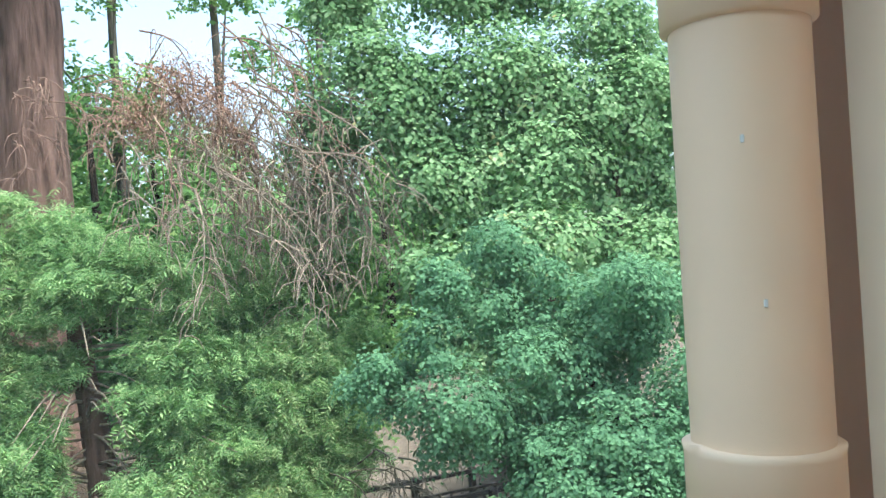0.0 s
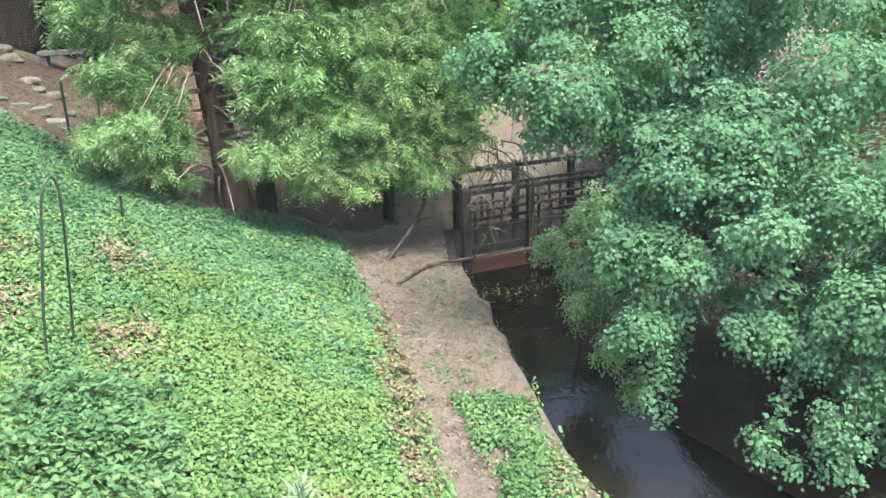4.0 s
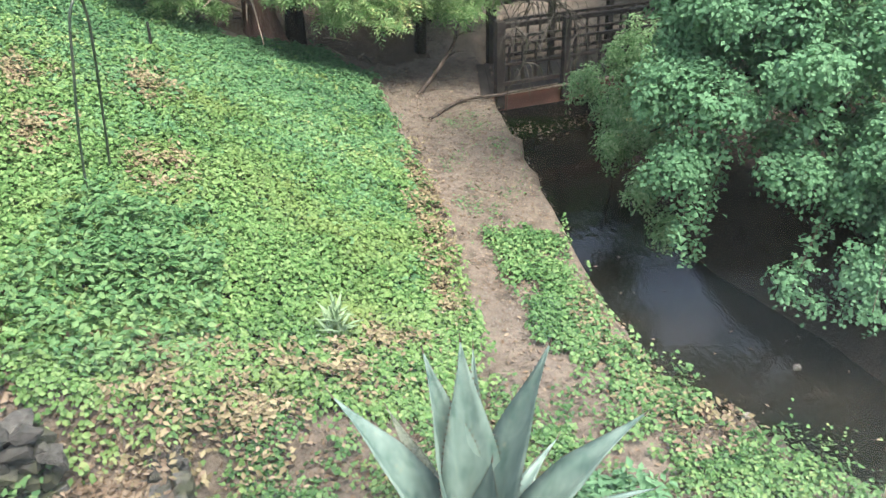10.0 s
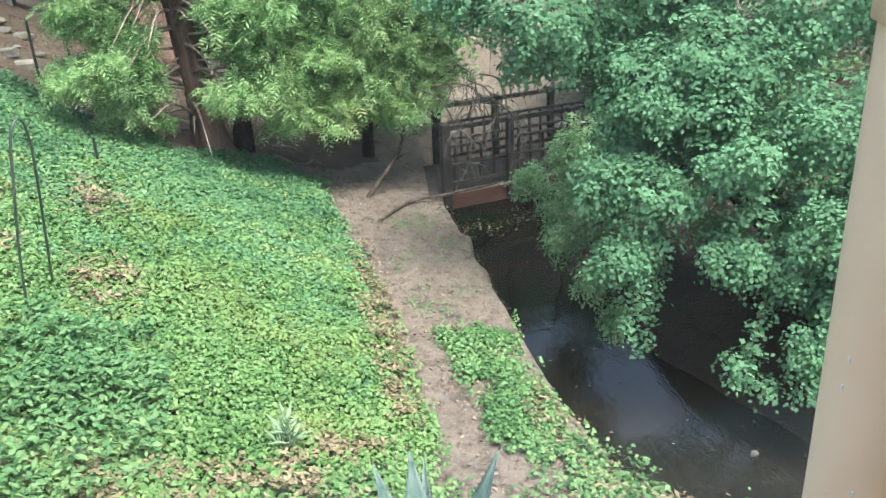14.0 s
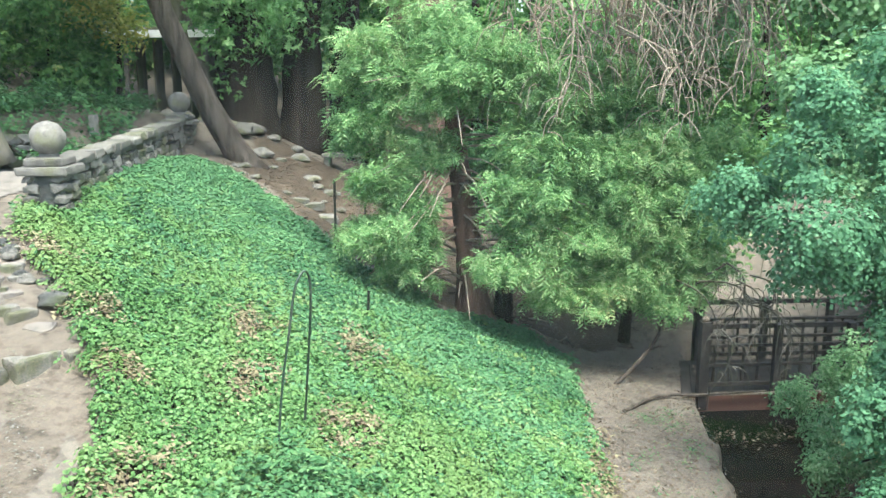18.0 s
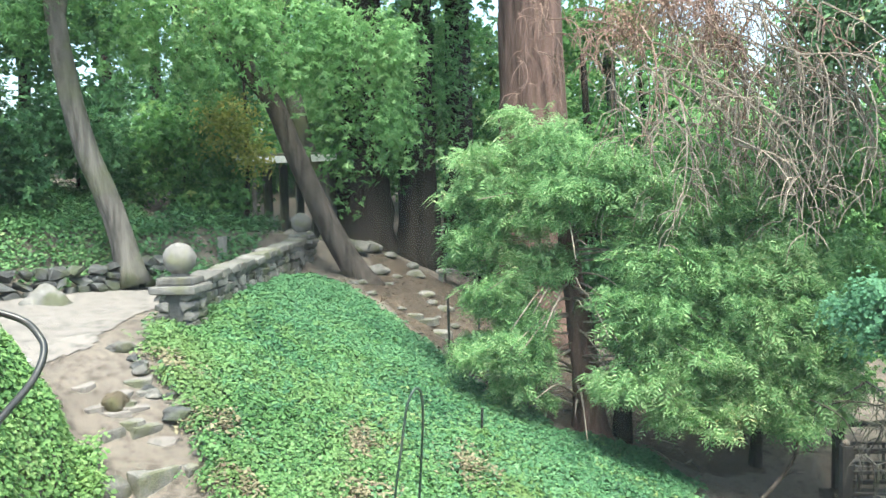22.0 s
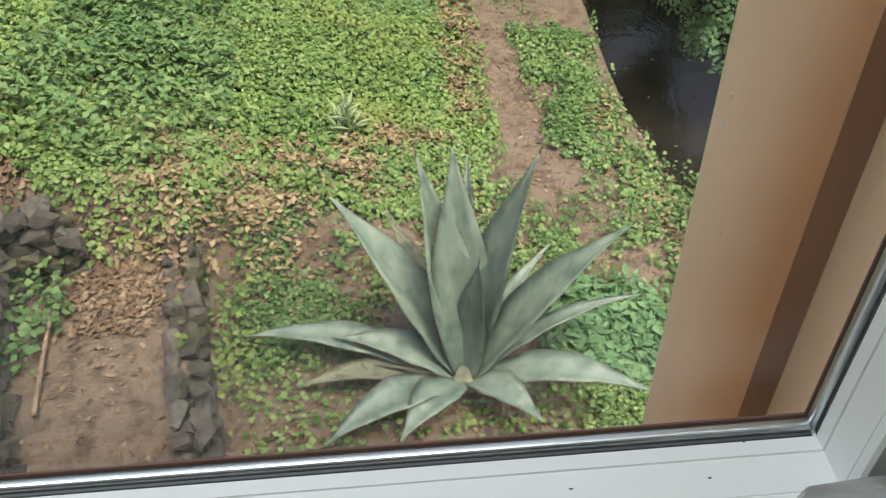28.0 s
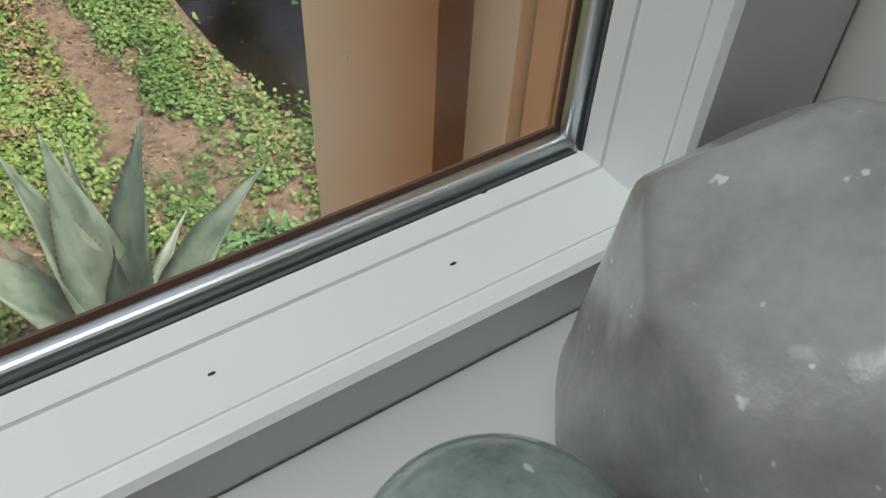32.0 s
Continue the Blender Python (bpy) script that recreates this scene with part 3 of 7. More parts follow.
sheet("lane_strip", [(-3.45, 5.5), (-3.72, 5.8), (-3.45, 4.6), (-3.25, 3.6), (-3.0, 2.2), (-2.6, 2.2), (-2.85, 3.8), (-3.15, 4.7)], 0.008, M_DUST, "pale worn strip along the lane", 0.03, "path")
sheet("lane_strip", [(-4.55, 5.9), (-4.25, 5.8), (-3.9, 4.9), (-3.5, 3.9), (-3.15, 2.4), (-3.45, 2.2), (-3.7, 3.8), (-4.1, 4.8)], 0.008, M_DUST, "pale worn strip along the lane", 0.03, "path")
# dark sheet in place of the tree shade missing on this slope
sheet("slope_shade", [(-6.9, 18.5), (1.0, 18.0), (1.4, 13.2), (0.3, 12.7), (-0.6, 13.0), (-1.6, 12.2), (-2.8, 12.7), (-4.1, 13.5), (-5.9, 15.0)], 0.008, M_SLOPESHADE, "dark soil sheet painting the trees' shade on the slope", 0.15, "soil")
# mud sheet, its colour also carrying the bank's shade
sheet("creek_bank", [(3.2, 13.4), (3.2, 7.2), (3.7, 5.6), (5.4, 2.6), (6.8, 1.0), (13, 2.0), (9.2, 8), (8.6, 13.5)], 0.006, M_MUD, "mud of the far creek bank, darkened for the bush's shade", 0.1, "creek bank")

# water
water = raw("water", np.array([(1.6, -4, -0.8), (15, -4, -0.8), (9.4, 5.0, -0.8), (7.0, 14.4, -0.8), (1.6, 14.4, -0.8)]), np.array([(0, 1, 2), (0, 2, 3), (0, 3, 4)]), M_WATER, None, "dark slow creek water with sky reflections", False, "structure")
tagged(water, category="creek")

# ---- ground ivy ----
def cover(name, poly, count, size, material, label, low=0.02, high=0.2, bald=0.0, mound=0.0, cat="ground ivy", shape=LEAF_IVY, kind="stuff", feather=0.1, tuft=0, ring=0.085, keep=None):
    """Leaves over a polygon: singly, or in low domed rosettes of tuft leaves each."""
    P = np.array(poly)
    p = rng.uniform(P.min(0), P.max(0), size=(int(count * (2.6 if keep is None or tuft else 6)), 2))
    jx, jy = wob(p[:, 0], p[:, 1], 0.35) * feather + rng.normal(size=len(p)) * feather * 0.7, wob(p[:, 1], p[:, 0], 0.3) * feather + rng.normal(size=len(p)) * feather * 0.7
    p = p[inside(p[:, 0] + jx, p[:, 1] + jy, P)]
    if bald:
        v = wob(p[:, 0], p[:, 1], 0.45) + wob(p[:, 1], p[:, 0], 0.17) * 0.6 + rng.normal(size=len(p)) * 0.35
        p = p[v > bald]
    if keep is not None:
        p = p[keep(p[:, 0], p[:, 1])]
    p = p[:count // tuft] if tuft else p[:count]
    h = low + (high - low) * rng.random(len(p)) * (0.65 + 0.35 * wob(p[:, 0], p[:, 1], 0.25)) + mound * (0.5 + 0.5 * wob(p[:, 0], p[:, 1], 0.6))
    z = ground_z(p[:, 0], p[:, 1]) + h
    e = 0.15
    g = np.stack([(ground_z(p[:, 0] - e, p[:, 1]) - ground_z(p[:, 0] + e, p[:, 1])) / (2 * e),
                  (ground_z(p[:, 0], p[:, 1] - e) - ground_z(p[:, 0], p[:, 1] + e)) / (2 * e), np.ones(len(p))], -1)
    if tuft:
        c, slope, zc = np.repeat(p, tuft, 0), np.repeat(unit(g), tuft, 0), np.repeat(z, tuft)
        a, u = rng.uniform(0, 2 * math.pi, len(c)), rng.random(len(c))
        out = np.stack([np.cos(a), np.sin(a), 0 * a], -1)
        rad = ring * np.repeat(rng.uniform(0.7, 1.3, len(p)), tuft) * np.sqrt(u)
        pos = np.column_stack([c, zc + ring * 0.75 * (1 - u)]) + out * rad[:, None]
        pos[:, 2] -= (slope[:, 0] * out[:, 0] + slope[:, 1] * out[:, 1]) / slope[:, 2] * rad
        nrm = unit(slope + np.array([0, -0.1, 0.9])) + out * (0.75 * np.sqrt(u))[:, None] + rng.normal(size=pos.shape) * 0.2
        big = np.repeat(rng.uniform(0.75, 1.25, len(p)), tuft)
        ob = leaf_mesh(name, pos, nrm, size * big * rng.uniform(0.75, 1.2, len(pos)), shape, material, None, label, kind, out)
        return tagged(ob, category=cat)
    nrm = unit(g) * 0.5 + np.array([-0.05, 0, 0.5]) + rng.normal(size=(len(p), 3)) * 0.36
    ob = leaf_mesh(name, np.column_stack([p, z]), nrm, size * rng.uniform(0.6, 1.3, len(p)), shape, material, None, label, kind)
    return tagged(ob, category=cat)


LAWN = [(0.2, 12.1), (0.42, 10.8), (0.6, 8.8), (0.72, 7.0), (0.85, 5.9), (0.75, 5.0), (0.1, 4.4), (-1.1, 4.25), (-1.5, 4.05), (-2.0, 3.95), (-2.25, 4.3), (-2.42, 5.0), (-2.6, 4.95), (-2.72, 4.3), (-2.72, 3.85), (-3.0, 3.95),
        (-3.08, 4.6), (-3.33, 5.3), (-3.6, 6.1), (-4.12, 6.7), (-4.7, 7.5), (-5.9, 8.3), (-6.35, 9.4), (-6.7, 11), (-7.0, 13.4), (-6.1, 14.6), (-4.1, 13.1), (-2.7, 12.35), (-1.5, 11.9), (-0.4, 12.7)]
# dried-out places in the ivy: middle and radii
DRY = [(-2.87, 7.5, 0.24, 0.5), (-2.25, 9.2, 0.32, 0.5), (-1.85, 7.3, 0.26, 0.42), (0.62, 7.8, 0.16, 1.5), (-2.95, 5.3, 0.16, 0.6), (-4.35, 7.35, 0.3, 0.22), (-5.3, 8.1, 0.35, 0.16), (-0.4, 4.75, 0.5, 0.22), (-1.55, 4.55, 0.3, 0.2), (-3.3, 8.7, 0.25, 0.4), (0.1, 5.3, 0.35, 0.18), (-3.7, 6.55, 0.25, 0.2), (-1.42, 4.2, 0.28, 0.38), (-0.94, 4.7, 0.26, 0.18), (-0.9, 4.2, 0.28, 0.22), (-0.2, 5.05, 0.22, 0.15), (0.6, 6.1, 0.12, 0.5)]


def dryness(x, y):
    """1 in the middle of a dried-out place, 0 outside all of them."""
    d = np.full(np.shape(x), 9.0)
    for cx, cy, rx, ry in DRY:
        d = np.minimum(d, np.hypot((x - cx) / rx, (y - cy) / ry))
    return np.clip(1.15 - d * 0.75, 0, 1)


def shade_kind(x, y):
    """Where the cooler dark-leaved ivy takes over from the yellower one."""
    return (y - 8.7) * 0.3 + (x + 3) * 0.08 + 0.45 * wob(x, y, 0.55) + 0.25 * wob(y, x, 0.2)


# sheet painted dark so gaps between the leaves look deeply shaded
sheet("ivy_undershade", [(0.1, 12.0), (0.33, 10.8), (0.5, 8.8), (0.6, 7.0), (0.7, 5.9), (0.6, 5.1), (0.0, 4.55), (-1.2, 4.5), (-2.0, 4.5), (-2.9, 4.2), (-3.0, 4.6), (-3.2, 5.3), (-3.5, 6.1), (-4.0, 6.75), (-4.7, 7.65), (-5.8, 8.45), (-6.2, 9.4), (-6.55, 11), (-6.85, 13.2), (-6.1, 14.4), (-4.1, 12.9), (-2.7, 12.2), (-1.5, 11.75), (-0.4, 12.5)], 0.01, M_IVYSHADE, "near-black soil sheet painting the deep shade under the ground ivy", 0.12, "soil")
cover("ground_ivy", LAWN, 185000, 0.044, L_IVY, "bright yellowish green ground ivy covering the garden slope", 0.0, 0.12, 0, 0.07, shape=LEAF_BROAD, tuft=7, ring=0.055, keep=lambda x, y: (rng.random(len(x)) > dryness(x, y) * 0.62) & (shade_kind(x, y) + rng.normal(size=len(x)) * 0.4 < 0.38))
cover("ground_ivy", LAWN, 190000, 0.048, L_IVYCOOL, "cool dark green ground ivy on the upper slope", 0.0, 0.12, 0, 0.07, shape=LEAF_BROAD, tuft=7, ring=0.055, keep=lambda x, y: (rng.random(len(x)) > dryness(x, y) * 0.62) & (shade_kind(x, y) + rng.normal(size=len(x)) * 0.4 > 0.38))
for cx, cy, rx, ry in DRY:
    ring = [(cx + rx * 1.6 * math.cos(a), cy + ry * 1.6 * math.sin(a)) for a in np.arange(0, 6.28, 0.6)]
    soft = lambda x, y: rng.random(len(x)) < np.exp(-1.1 * (((x - cx) / rx) ** 2 + ((y - cy) / ry) ** 2)) * np.clip(0.45 + 0.8 * wob(x, y, 0.12), 0, 1)
    n = rx * ry / 0.12
    cover("dry_leaves", ring, int(700 * n) + 80, 0.05, L_LITTER, "dry brown leaves caught in thin ivy", 0.02, 0.18, 0, 0.05, "fallen leaves", LEAF_OVAL, feather=0.2, keep=soft)
    cover("dry_stems", ring, int(800 * n) + 90, 0.06, L_STRAW, "dry straw and yellowed stems among the ivy", 0.04, 0.2, 0, 0.05, "dry stems", LEAF_OVAL, feather=0.25, keep=soft)
cover("leaf_litter", [(-2.15, 4.1), (-1.45, 4.1), (-1.35, 3.5), (-2.05, 3.3)], 1500, 0.055, L_LITTER, "brown fallen leaves on the terrace head", 0.0, 0.05, 0, 0, "fallen leaves", LEAF_OVAL, feather=0.2)
cover("leaf_litter", [(-1.2, 4.4), (0.7, 4.9), (1.0, 3.9), (0.2, 3.5), (-0.9, 3.2)], 2200, 0.045, L_LITTER, "brown fallen leaves among thin ivy", 0.02, 0.11, -0.2, 0, "fallen leaves", LEAF_OVAL)
cover("leaf_litter", [(-2.72, 4.9), (-2.4, 5.0), (-2.15, 4.1), (-2.25, 3.75), (-2.7, 3.8)], 1500, 0.06, L_LITTER, "brown leaf litter between the lane ivy and the weeds", 0.0, 0.1, 0, 0, "fallen leaves", LEAF_OVAL)
cover("ground_ivy", [(1.15, 7.3), (1.95, 7.4), (1.92, 5.4), (2.35, 4.6), (2.0, 4.3), (1.5, 4.9), (1.3, 5.8)], 11500, 0.038, L_IVYMIX, "green ivy patch along the creek edge", 0.0, 0.10, -0.08, tuft=7, ring=0.065)
cover("ground_ivy", [(0.7, 5.0), (1.3, 4.7), (2.0, 4.2), (2.9, 4.0), (3.2, 3.5), (2.0, 2.6), (1.0, 2.6), (1.1, 3.9)], 9500, 0.036, L_IVYMIX, "patchy ivy and weeds beside the agave", 0.0, 0.09, -0.1, tuft=7, ring=0.07)
cover("ground_ivy", [(-1.05, 4.2), (0.2, 4.5), (0.8, 4.9), (0.9, 3.9), (-0.2, 3.6), (-0.9, 3.0)], 4200, 0.036, L_IVYMIX, "thin ivy and weeds over bare soil", 0.0, 0.09, 0.05, tuft=7, ring=0.07)
cover("bank_ivy", [(-5.1, 6.5), (-4.72, 6.0), (-4.36, 5.2), (-4.05, 4.4), (-3.78, 3.4), (-3.55, 2.4), (-5.2, 2.2), (-6.0, 4.0), (-5.9, 5.4)], 60000, 0.045, L_IVYBANK, "ivy bank between the lane and the deck", 0.0, 0.26, 0, 0.14, tuft=8)
cover("bank_ivy", [(-9.3, 11.9), (-11.2, 8.7), (-13.5, 6.5), (-17, 12), (-12, 16), (-9.3, 14)], 70000, 0.066, L_IVYMIX, "green ivy bank above the rock wall", 0.0, 0.2, 0, 0.12, shape=LEAF_BROAD, tuft=7, ring=0.09)
cover("leaf_litter", [(-3.2, 4.4), (-2.2, 4.3), (0.2, 4.6), (1.0, 5.2), (1.2, 7), (2.4, 4.6), (3.2, 3.4), (1.2, 2.2), (-2.0, 2.0), (-3.4, 1.2), (-4.2, 5.3)], 2600, 0.05, L_LITTER, "dry fallen leaves scattered on the soil", 0.005, 0.03, 0, 0, "fallen leaves", LEAF_OVAL)
cover("leaf_litter", [(0.3, 12), (0.8, 6), (2.0, 6), (2.1, 12), (1.5, 14), (-2, 13.5)], 2600, 0.045, L_LITTER, "dry leaves and chips scattered along the creek path", 0.005, 0.02, 0, 0, "fallen leaves", LEAF_OVAL)



cover("ground_ivy", [(-2.1, 4.3), (0.6, 4.8), (1.0, 3.9), (0.4, 3.3), (-0.7, 3.0), (-1.0, 3.9)], 6000, 0.036, L_IVYMIX, "thin straggling ivy among dead leaves", 0.0, 0.1, 0.1, tuft=6, ring=0.07)
cover("ground_ivy", [(-3.0, 4.3), (-2.4, 4.2), (-2.5, 3.8), (-3.0, 3.9)], 900, 0.06, L_IVY, "pale green ivy at the lane's corner", 0.02, 0.18)
cover("tall_weeds", [(-2.3, 4.75), (-2.2, 4.25), (-1.7, 4.35), (-1.3, 4.8), (-1.15, 5.3), (-1.3, 6.0), (-1.9, 6.5), (-2.3, 6.2), (-2.45, 5.4)], 5600, 0.07, L_WEED, "taller dark green weeds standing in the ivy", 0.06, 0.36, -0.5, 0.1, "weeds", LEAF_OVAL, feather=0.38)
cover("path_weeds", [(1.0, 10.9), (2.0, 10.8), (2.0, 7.0), (0.95, 7.2)], 1700, 0.035, L_WEED, "small green weeds sprouting on the creek path", 0.005, 0.05, 0.35, 0, "weeds", LEAF_OVAL, feather=0.25)
cover("leaf_litter", [(1.62, 6.2), (1.8, 6.15), (2.0, 5.4), (2.02, 4.9), (2.3, 4.4), (2.6, 4.1), (2.3, 3.9), (1.95, 4.3), (1.72, 4.9), (1.62, 5.6)], 1500, 0.05, L_LITTER, "reddish brown dead leaves along the creek edge", 0.02, 0.1, -0.2, 0.04, "fallen leaves", LEAF_OVAL, feather=0.15)
cover("dry_stems", [(1.62, 6.2), (1.8, 6.15), (2.0, 5.4), (2.02, 4.9), (2.3, 4.4), (2.6, 4.1), (2.3, 3.9), (1.95, 4.3), (1.72, 4.9), (1.62, 5.6)], 900, 0.06, L_STRAW, "dry straw along the creek edge", 0.03, 0.12, -0.2, 0.04, "dry stems", LEAF_OVAL, feather=0.15)
cover("gravel", [(0.3, 12.4), (0.8, 6), (1.2, 4.8), (2.0, 5.2), (2.1, 11.5), (1.6, 14), (-2, 13.5)], 5000, 0.024, M_PALE, "small pale stones and chips on the creek path", 0.0, 0.012, 0, 0, "gravel", LEAF_IVY)
cover("gravel", [(-2.3, 1.5), (-2.4, 4.0), (-3.4, 4.5), (-4.4, 6.6), (-4.9, 6.3), (-4.2, 4.6), (-3.6, 2.5), (-3.3, 1.0)], 3600, 0.024, M_PALE, "small pale stones and chips on the lane", 0.0, 0.012, 0, 0, "gravel", LEAF_IVY)

# litter spread thickly to darken the slope as tree shade would
cover("leaf_litter", [(-6.6, 17.6), (-1.0, 17.2), (0.6, 13.4), (-0.4, 12.6), (-2.6, 12.6), (-4.2, 13.4), (-6.2, 15.0)], 9000, 0.06, L_LITTER, "brown needle and leaf litter darkening the slope for its shade", 0.0, 0.03, -0.3, 0, "fallen leaves", LEAF_LONG)
cover("ground_ivy", [(-2.4, 3.9), (-2.0, 4.05), (-1.95, 3.5), (-2.1, 3.0), (-2.4, 3.1)], 420, 0.055, L_WEED, "weeds hanging over the rock wall", 0.02, 0.3, -0.2)
cover("ground_ivy", [(-1.3, 4.3), (-0.9, 4.2), (-0.8, 2.4), (-1.0, 2.2)], 500, 0.045, L_IVY, "ivy creeping over the low rock edging", 0.01, 0.28, -0.1)
cover("ground_ivy", [(-0.9, 3.4), (1.6, 3.0), (1.8, 1.6), (-0.9, 1.4)], 2600, 0.042, L_IVY, "low weeds round the foot of the agave", 0.01, 0.12, 0.0)

cover("leaf_litter", [(-1.0, 3.6), (1.7, 3.4), (2.0, 1.6), (-1.0, 1.4)], 1500, 0.04, L_LITTER, "dry leaf scraps on the soil round the agave", 0.0, 0.03, 0, 0, "fallen leaves", LEAF_OVAL)
cover("gravel", [(-1.0, 3.6), (1.7, 3.4), (2.0, 1.6), (-1.0, 1.4)], 1200, 0.022, M_PALE, "small pale stones on the soil round the agave", 0.0, 0.012, 0, 0, "gravel", LEAF_IVY)
# ---- window, wall and downpipe ----
TURN = Matrix.Translation((0, -0.128, -0.284))


def placed(e):
    e.matrix_basis = TURN @ e.matrix_basis
    return e


def slab(name, x0, x1, y0, y1, z0, z1, material, label, cat, parent=None):
    bm = bmesh.new()
    box(bm, pose((x0 + x1) / 2, (y0 + y1) / 2, (z0 + z1) / 2), x1 - x0, y1 - y0, z1 - z0)
    ob = part(name, bm, material, parent, label)
    if parent is None:
        tagged(ob, category=cat, kind="structure")
        placed(ob)
    return ob


WX0, WX1, WZ0, WZ1 = -1.35, 0.375, 4.156, 5.45
# the house wall round the opening
slab("wall_window_below", -4.0, 1.6, 0.28, 0.357, -0.6, WZ0, M_SIDING, "tan painted outer wall under the window", "wall")
slab("wall_window_above", -4.0, 1.6, 0.28, 0.357, WZ1, 6.6, M_SIDING, "tan painted outer wall above the window", "wall")
slab("wall_window_left", -4.0, WX0, 0.28, 0.357, WZ0, WZ1, M_SIDING, "tan painted outer wall beside the window", "wall")
slab("wall_window_right", WX1, 1.6, 0.28, 0.357, WZ0, WZ1, M_SIDING, "tan painted outer wall beside the window", "wall")
slab("wall_lining_below", -4.0, 1.6, 0.13, 0.277, 3.0, 4.13, M_ROOMPAINT, "pale painted room wall under the sill", "wall")
slab("wall_lining_right", 0.3685, 1.6, 0.13, 0.2858, 4.13, 5.6, M_ROOMPAINT, "pale grey painted window reveal", "wall")
slab("wall_lining_left", -4.0, WX0, 0.13, 0.277, 4.13, 5.6, M_ROOMPAINT, "pale grey painted window reveal", "wall")
slab("wall_lining_above", WX0, 0.43, 0.13, 0.277, WZ1, 5.6, M_ROOMPAINT, "pale grey painted window head", "wall")
slab("floor", -4.0, 1.6, -4.0, 0.13, 2.95, 3.05, M_FLOOR, "brown wooden room floor", "floor")
slab("ceiling", -4.0, 1.6, -4.0, 0.277, 5.6, 5.7, M_ROOMPAINT, "pale painted ceiling", "ceiling")
slab("wall_back", -4.0, 1.6, -4.1, -4.0, 2.95, 5.7, M_ROOMPAINT, "pale painted back wall", "wall")
slab("wall_left", -4.1, -4.0, -4.0, 0.28, 2.95, 5.7, M_ROOMPAINT, "pale painted side wall", "wall")
slab("wall_right", 1.6, 1.7, -4.0, 0.28, 2.95, 5.7, M_ROOMPAINT, "pale painted side wall", "wall")
sill = slab("window_sill_1", -1.4, 0.43, 0.09, 0.2835, 4.13, 4.181, M_SILL, "pale grey painted window board", "window sill")

# the sky's light in the upper part of the window opening
day = new("window_daylight", bpy.data.lights.new("window_daylight", "AREA"))
day.data.shape, day.data.size, day.data.size_y, day.data.energy, day.data.color = "RECTANGLE", 1.5, 0.3, 6.2, (0.58, 0.82, 1.0)
day.matrix_world = TURN @ look((-0.5, 0.27, 5.25), (-0.5, -0.03, 4.85))

# window: white frame with stepped profile, dark seal, metal bead, one pane
win = thing("window_1", (0, 0, 0), "white plastic window with grey seals and a dusty pane", "window", kind="structure")
placed(win)


def rail(name, length, profile, place, material, label=""):
    """A bar with an outline (inward depth, height) swept along x."""
    bm = bmesh.new()
    ends = [[bm.verts.new(place @ Vector((s, d, h))) for d, h in profile] for s in (0, length)]
    n = len(profile)
    for k in range(n):
        bm.faces.new((ends[0][k], ends[0][(k + 1) % n], ends[1][(k + 1) % n], ends[1][k]))
    bm.faces.new(ends[0][::-1])
    bm.faces.new(ends[1])
    return part(name, bm, material, win, label)


# outline: y from the pane inward (negative), z up
FR = [(0.004, -0.045), (0.004, -0.006), (-0.0085, -0.003), (-0.010, -0.0005), (-0.0168, -0.0008), (-0.0172, -0.0018), (-0.0180, -0.0018), (-0.0184, -0.0010), (-0.0355, -0.0014), (-0.0358, -0.0018), (-0.0363, -0.0018), (-0.0366, -0.0014), (-0.0405, -0.0020), (-0.042, -0.0035), (-0.042, -0.045)]
CH = [(-0.0002, -0.004)] + [(-0.0034 + 0.0032 * math.cos(math.pi * k / 12), -0.0012 + 0.0026 * math.sin(math.pi * k / 12)) for k in range(13)] + [(-0.0066, -0.004)]
SL = [(-0.0067, -0.005), (-0.0067, -0.0022), (-0.0078, -0.0026), (-0.0084, -0.0016), (-0.0086, -0.005)]
SE = [(0.0022, -0.004), (0.0022, 0.0003), (0.0010, 0.0006), (0.0001, -0.003)]
PY, PZ, PX = 0.326, 4.2, 0.322
bot = pose(WX0, PY, PZ)
side = Matrix.Translation((PX, PY, PZ - 0.045)) @ Matrix(((0, 0, -1, 0), (0, 1, 0, 0), (1, 0, 0, 0), (0, 0, 0, 1)))
for lab, prof, material, note in (("frame", FR, M_PVC, "white plastic frame bar"), ("glazing_bead", CH, M_CHROME, "shiny metal bead"), ("seal", SL, M_SEAL, "black rubber seal"), ("outer_seal", SE, M_BEAM, "brown outer edge")):
    rail(lab, PX - WX0 + (0.045 if lab == "frame" else 0.0), prof, bot, material, note)
    rail(lab, WZ1 - PZ + 0.045, prof, side, material, note)
bm = bmesh.new()
box(bm, pose((WX0 + PX) / 2, PY + 0.0075, (PZ + WZ1) / 2), PX - WX0 + 0.01, 0.004, WZ1 - PZ + 0.01)
pane = part("pane", bm, M_GLASS, win, "clear dusty glass pane")
pane.visible_shadow = False
# small dead flies and specks on the frame
for fx, fy, fz in ((0.210, 0.300, 4.1988), (0.270, 0.300, 4.1988), (0.29, 0.316, 4.1995), (0.12, 0.298, 4.1988)):
    bm = bmesh.new()
    bmesh.ops.create_icosphere(bm, subdivisions=1, radius=0.0006, matrix=pose(fx, fy, fz) @ Matrix.Diagonal((1.8, 0.8, 0.6, 1)))
    placed(tagged(part("fly", bm, M_DARK, None), "tiny dark dead fly on the white frame", "fly", "flies on the frame"))

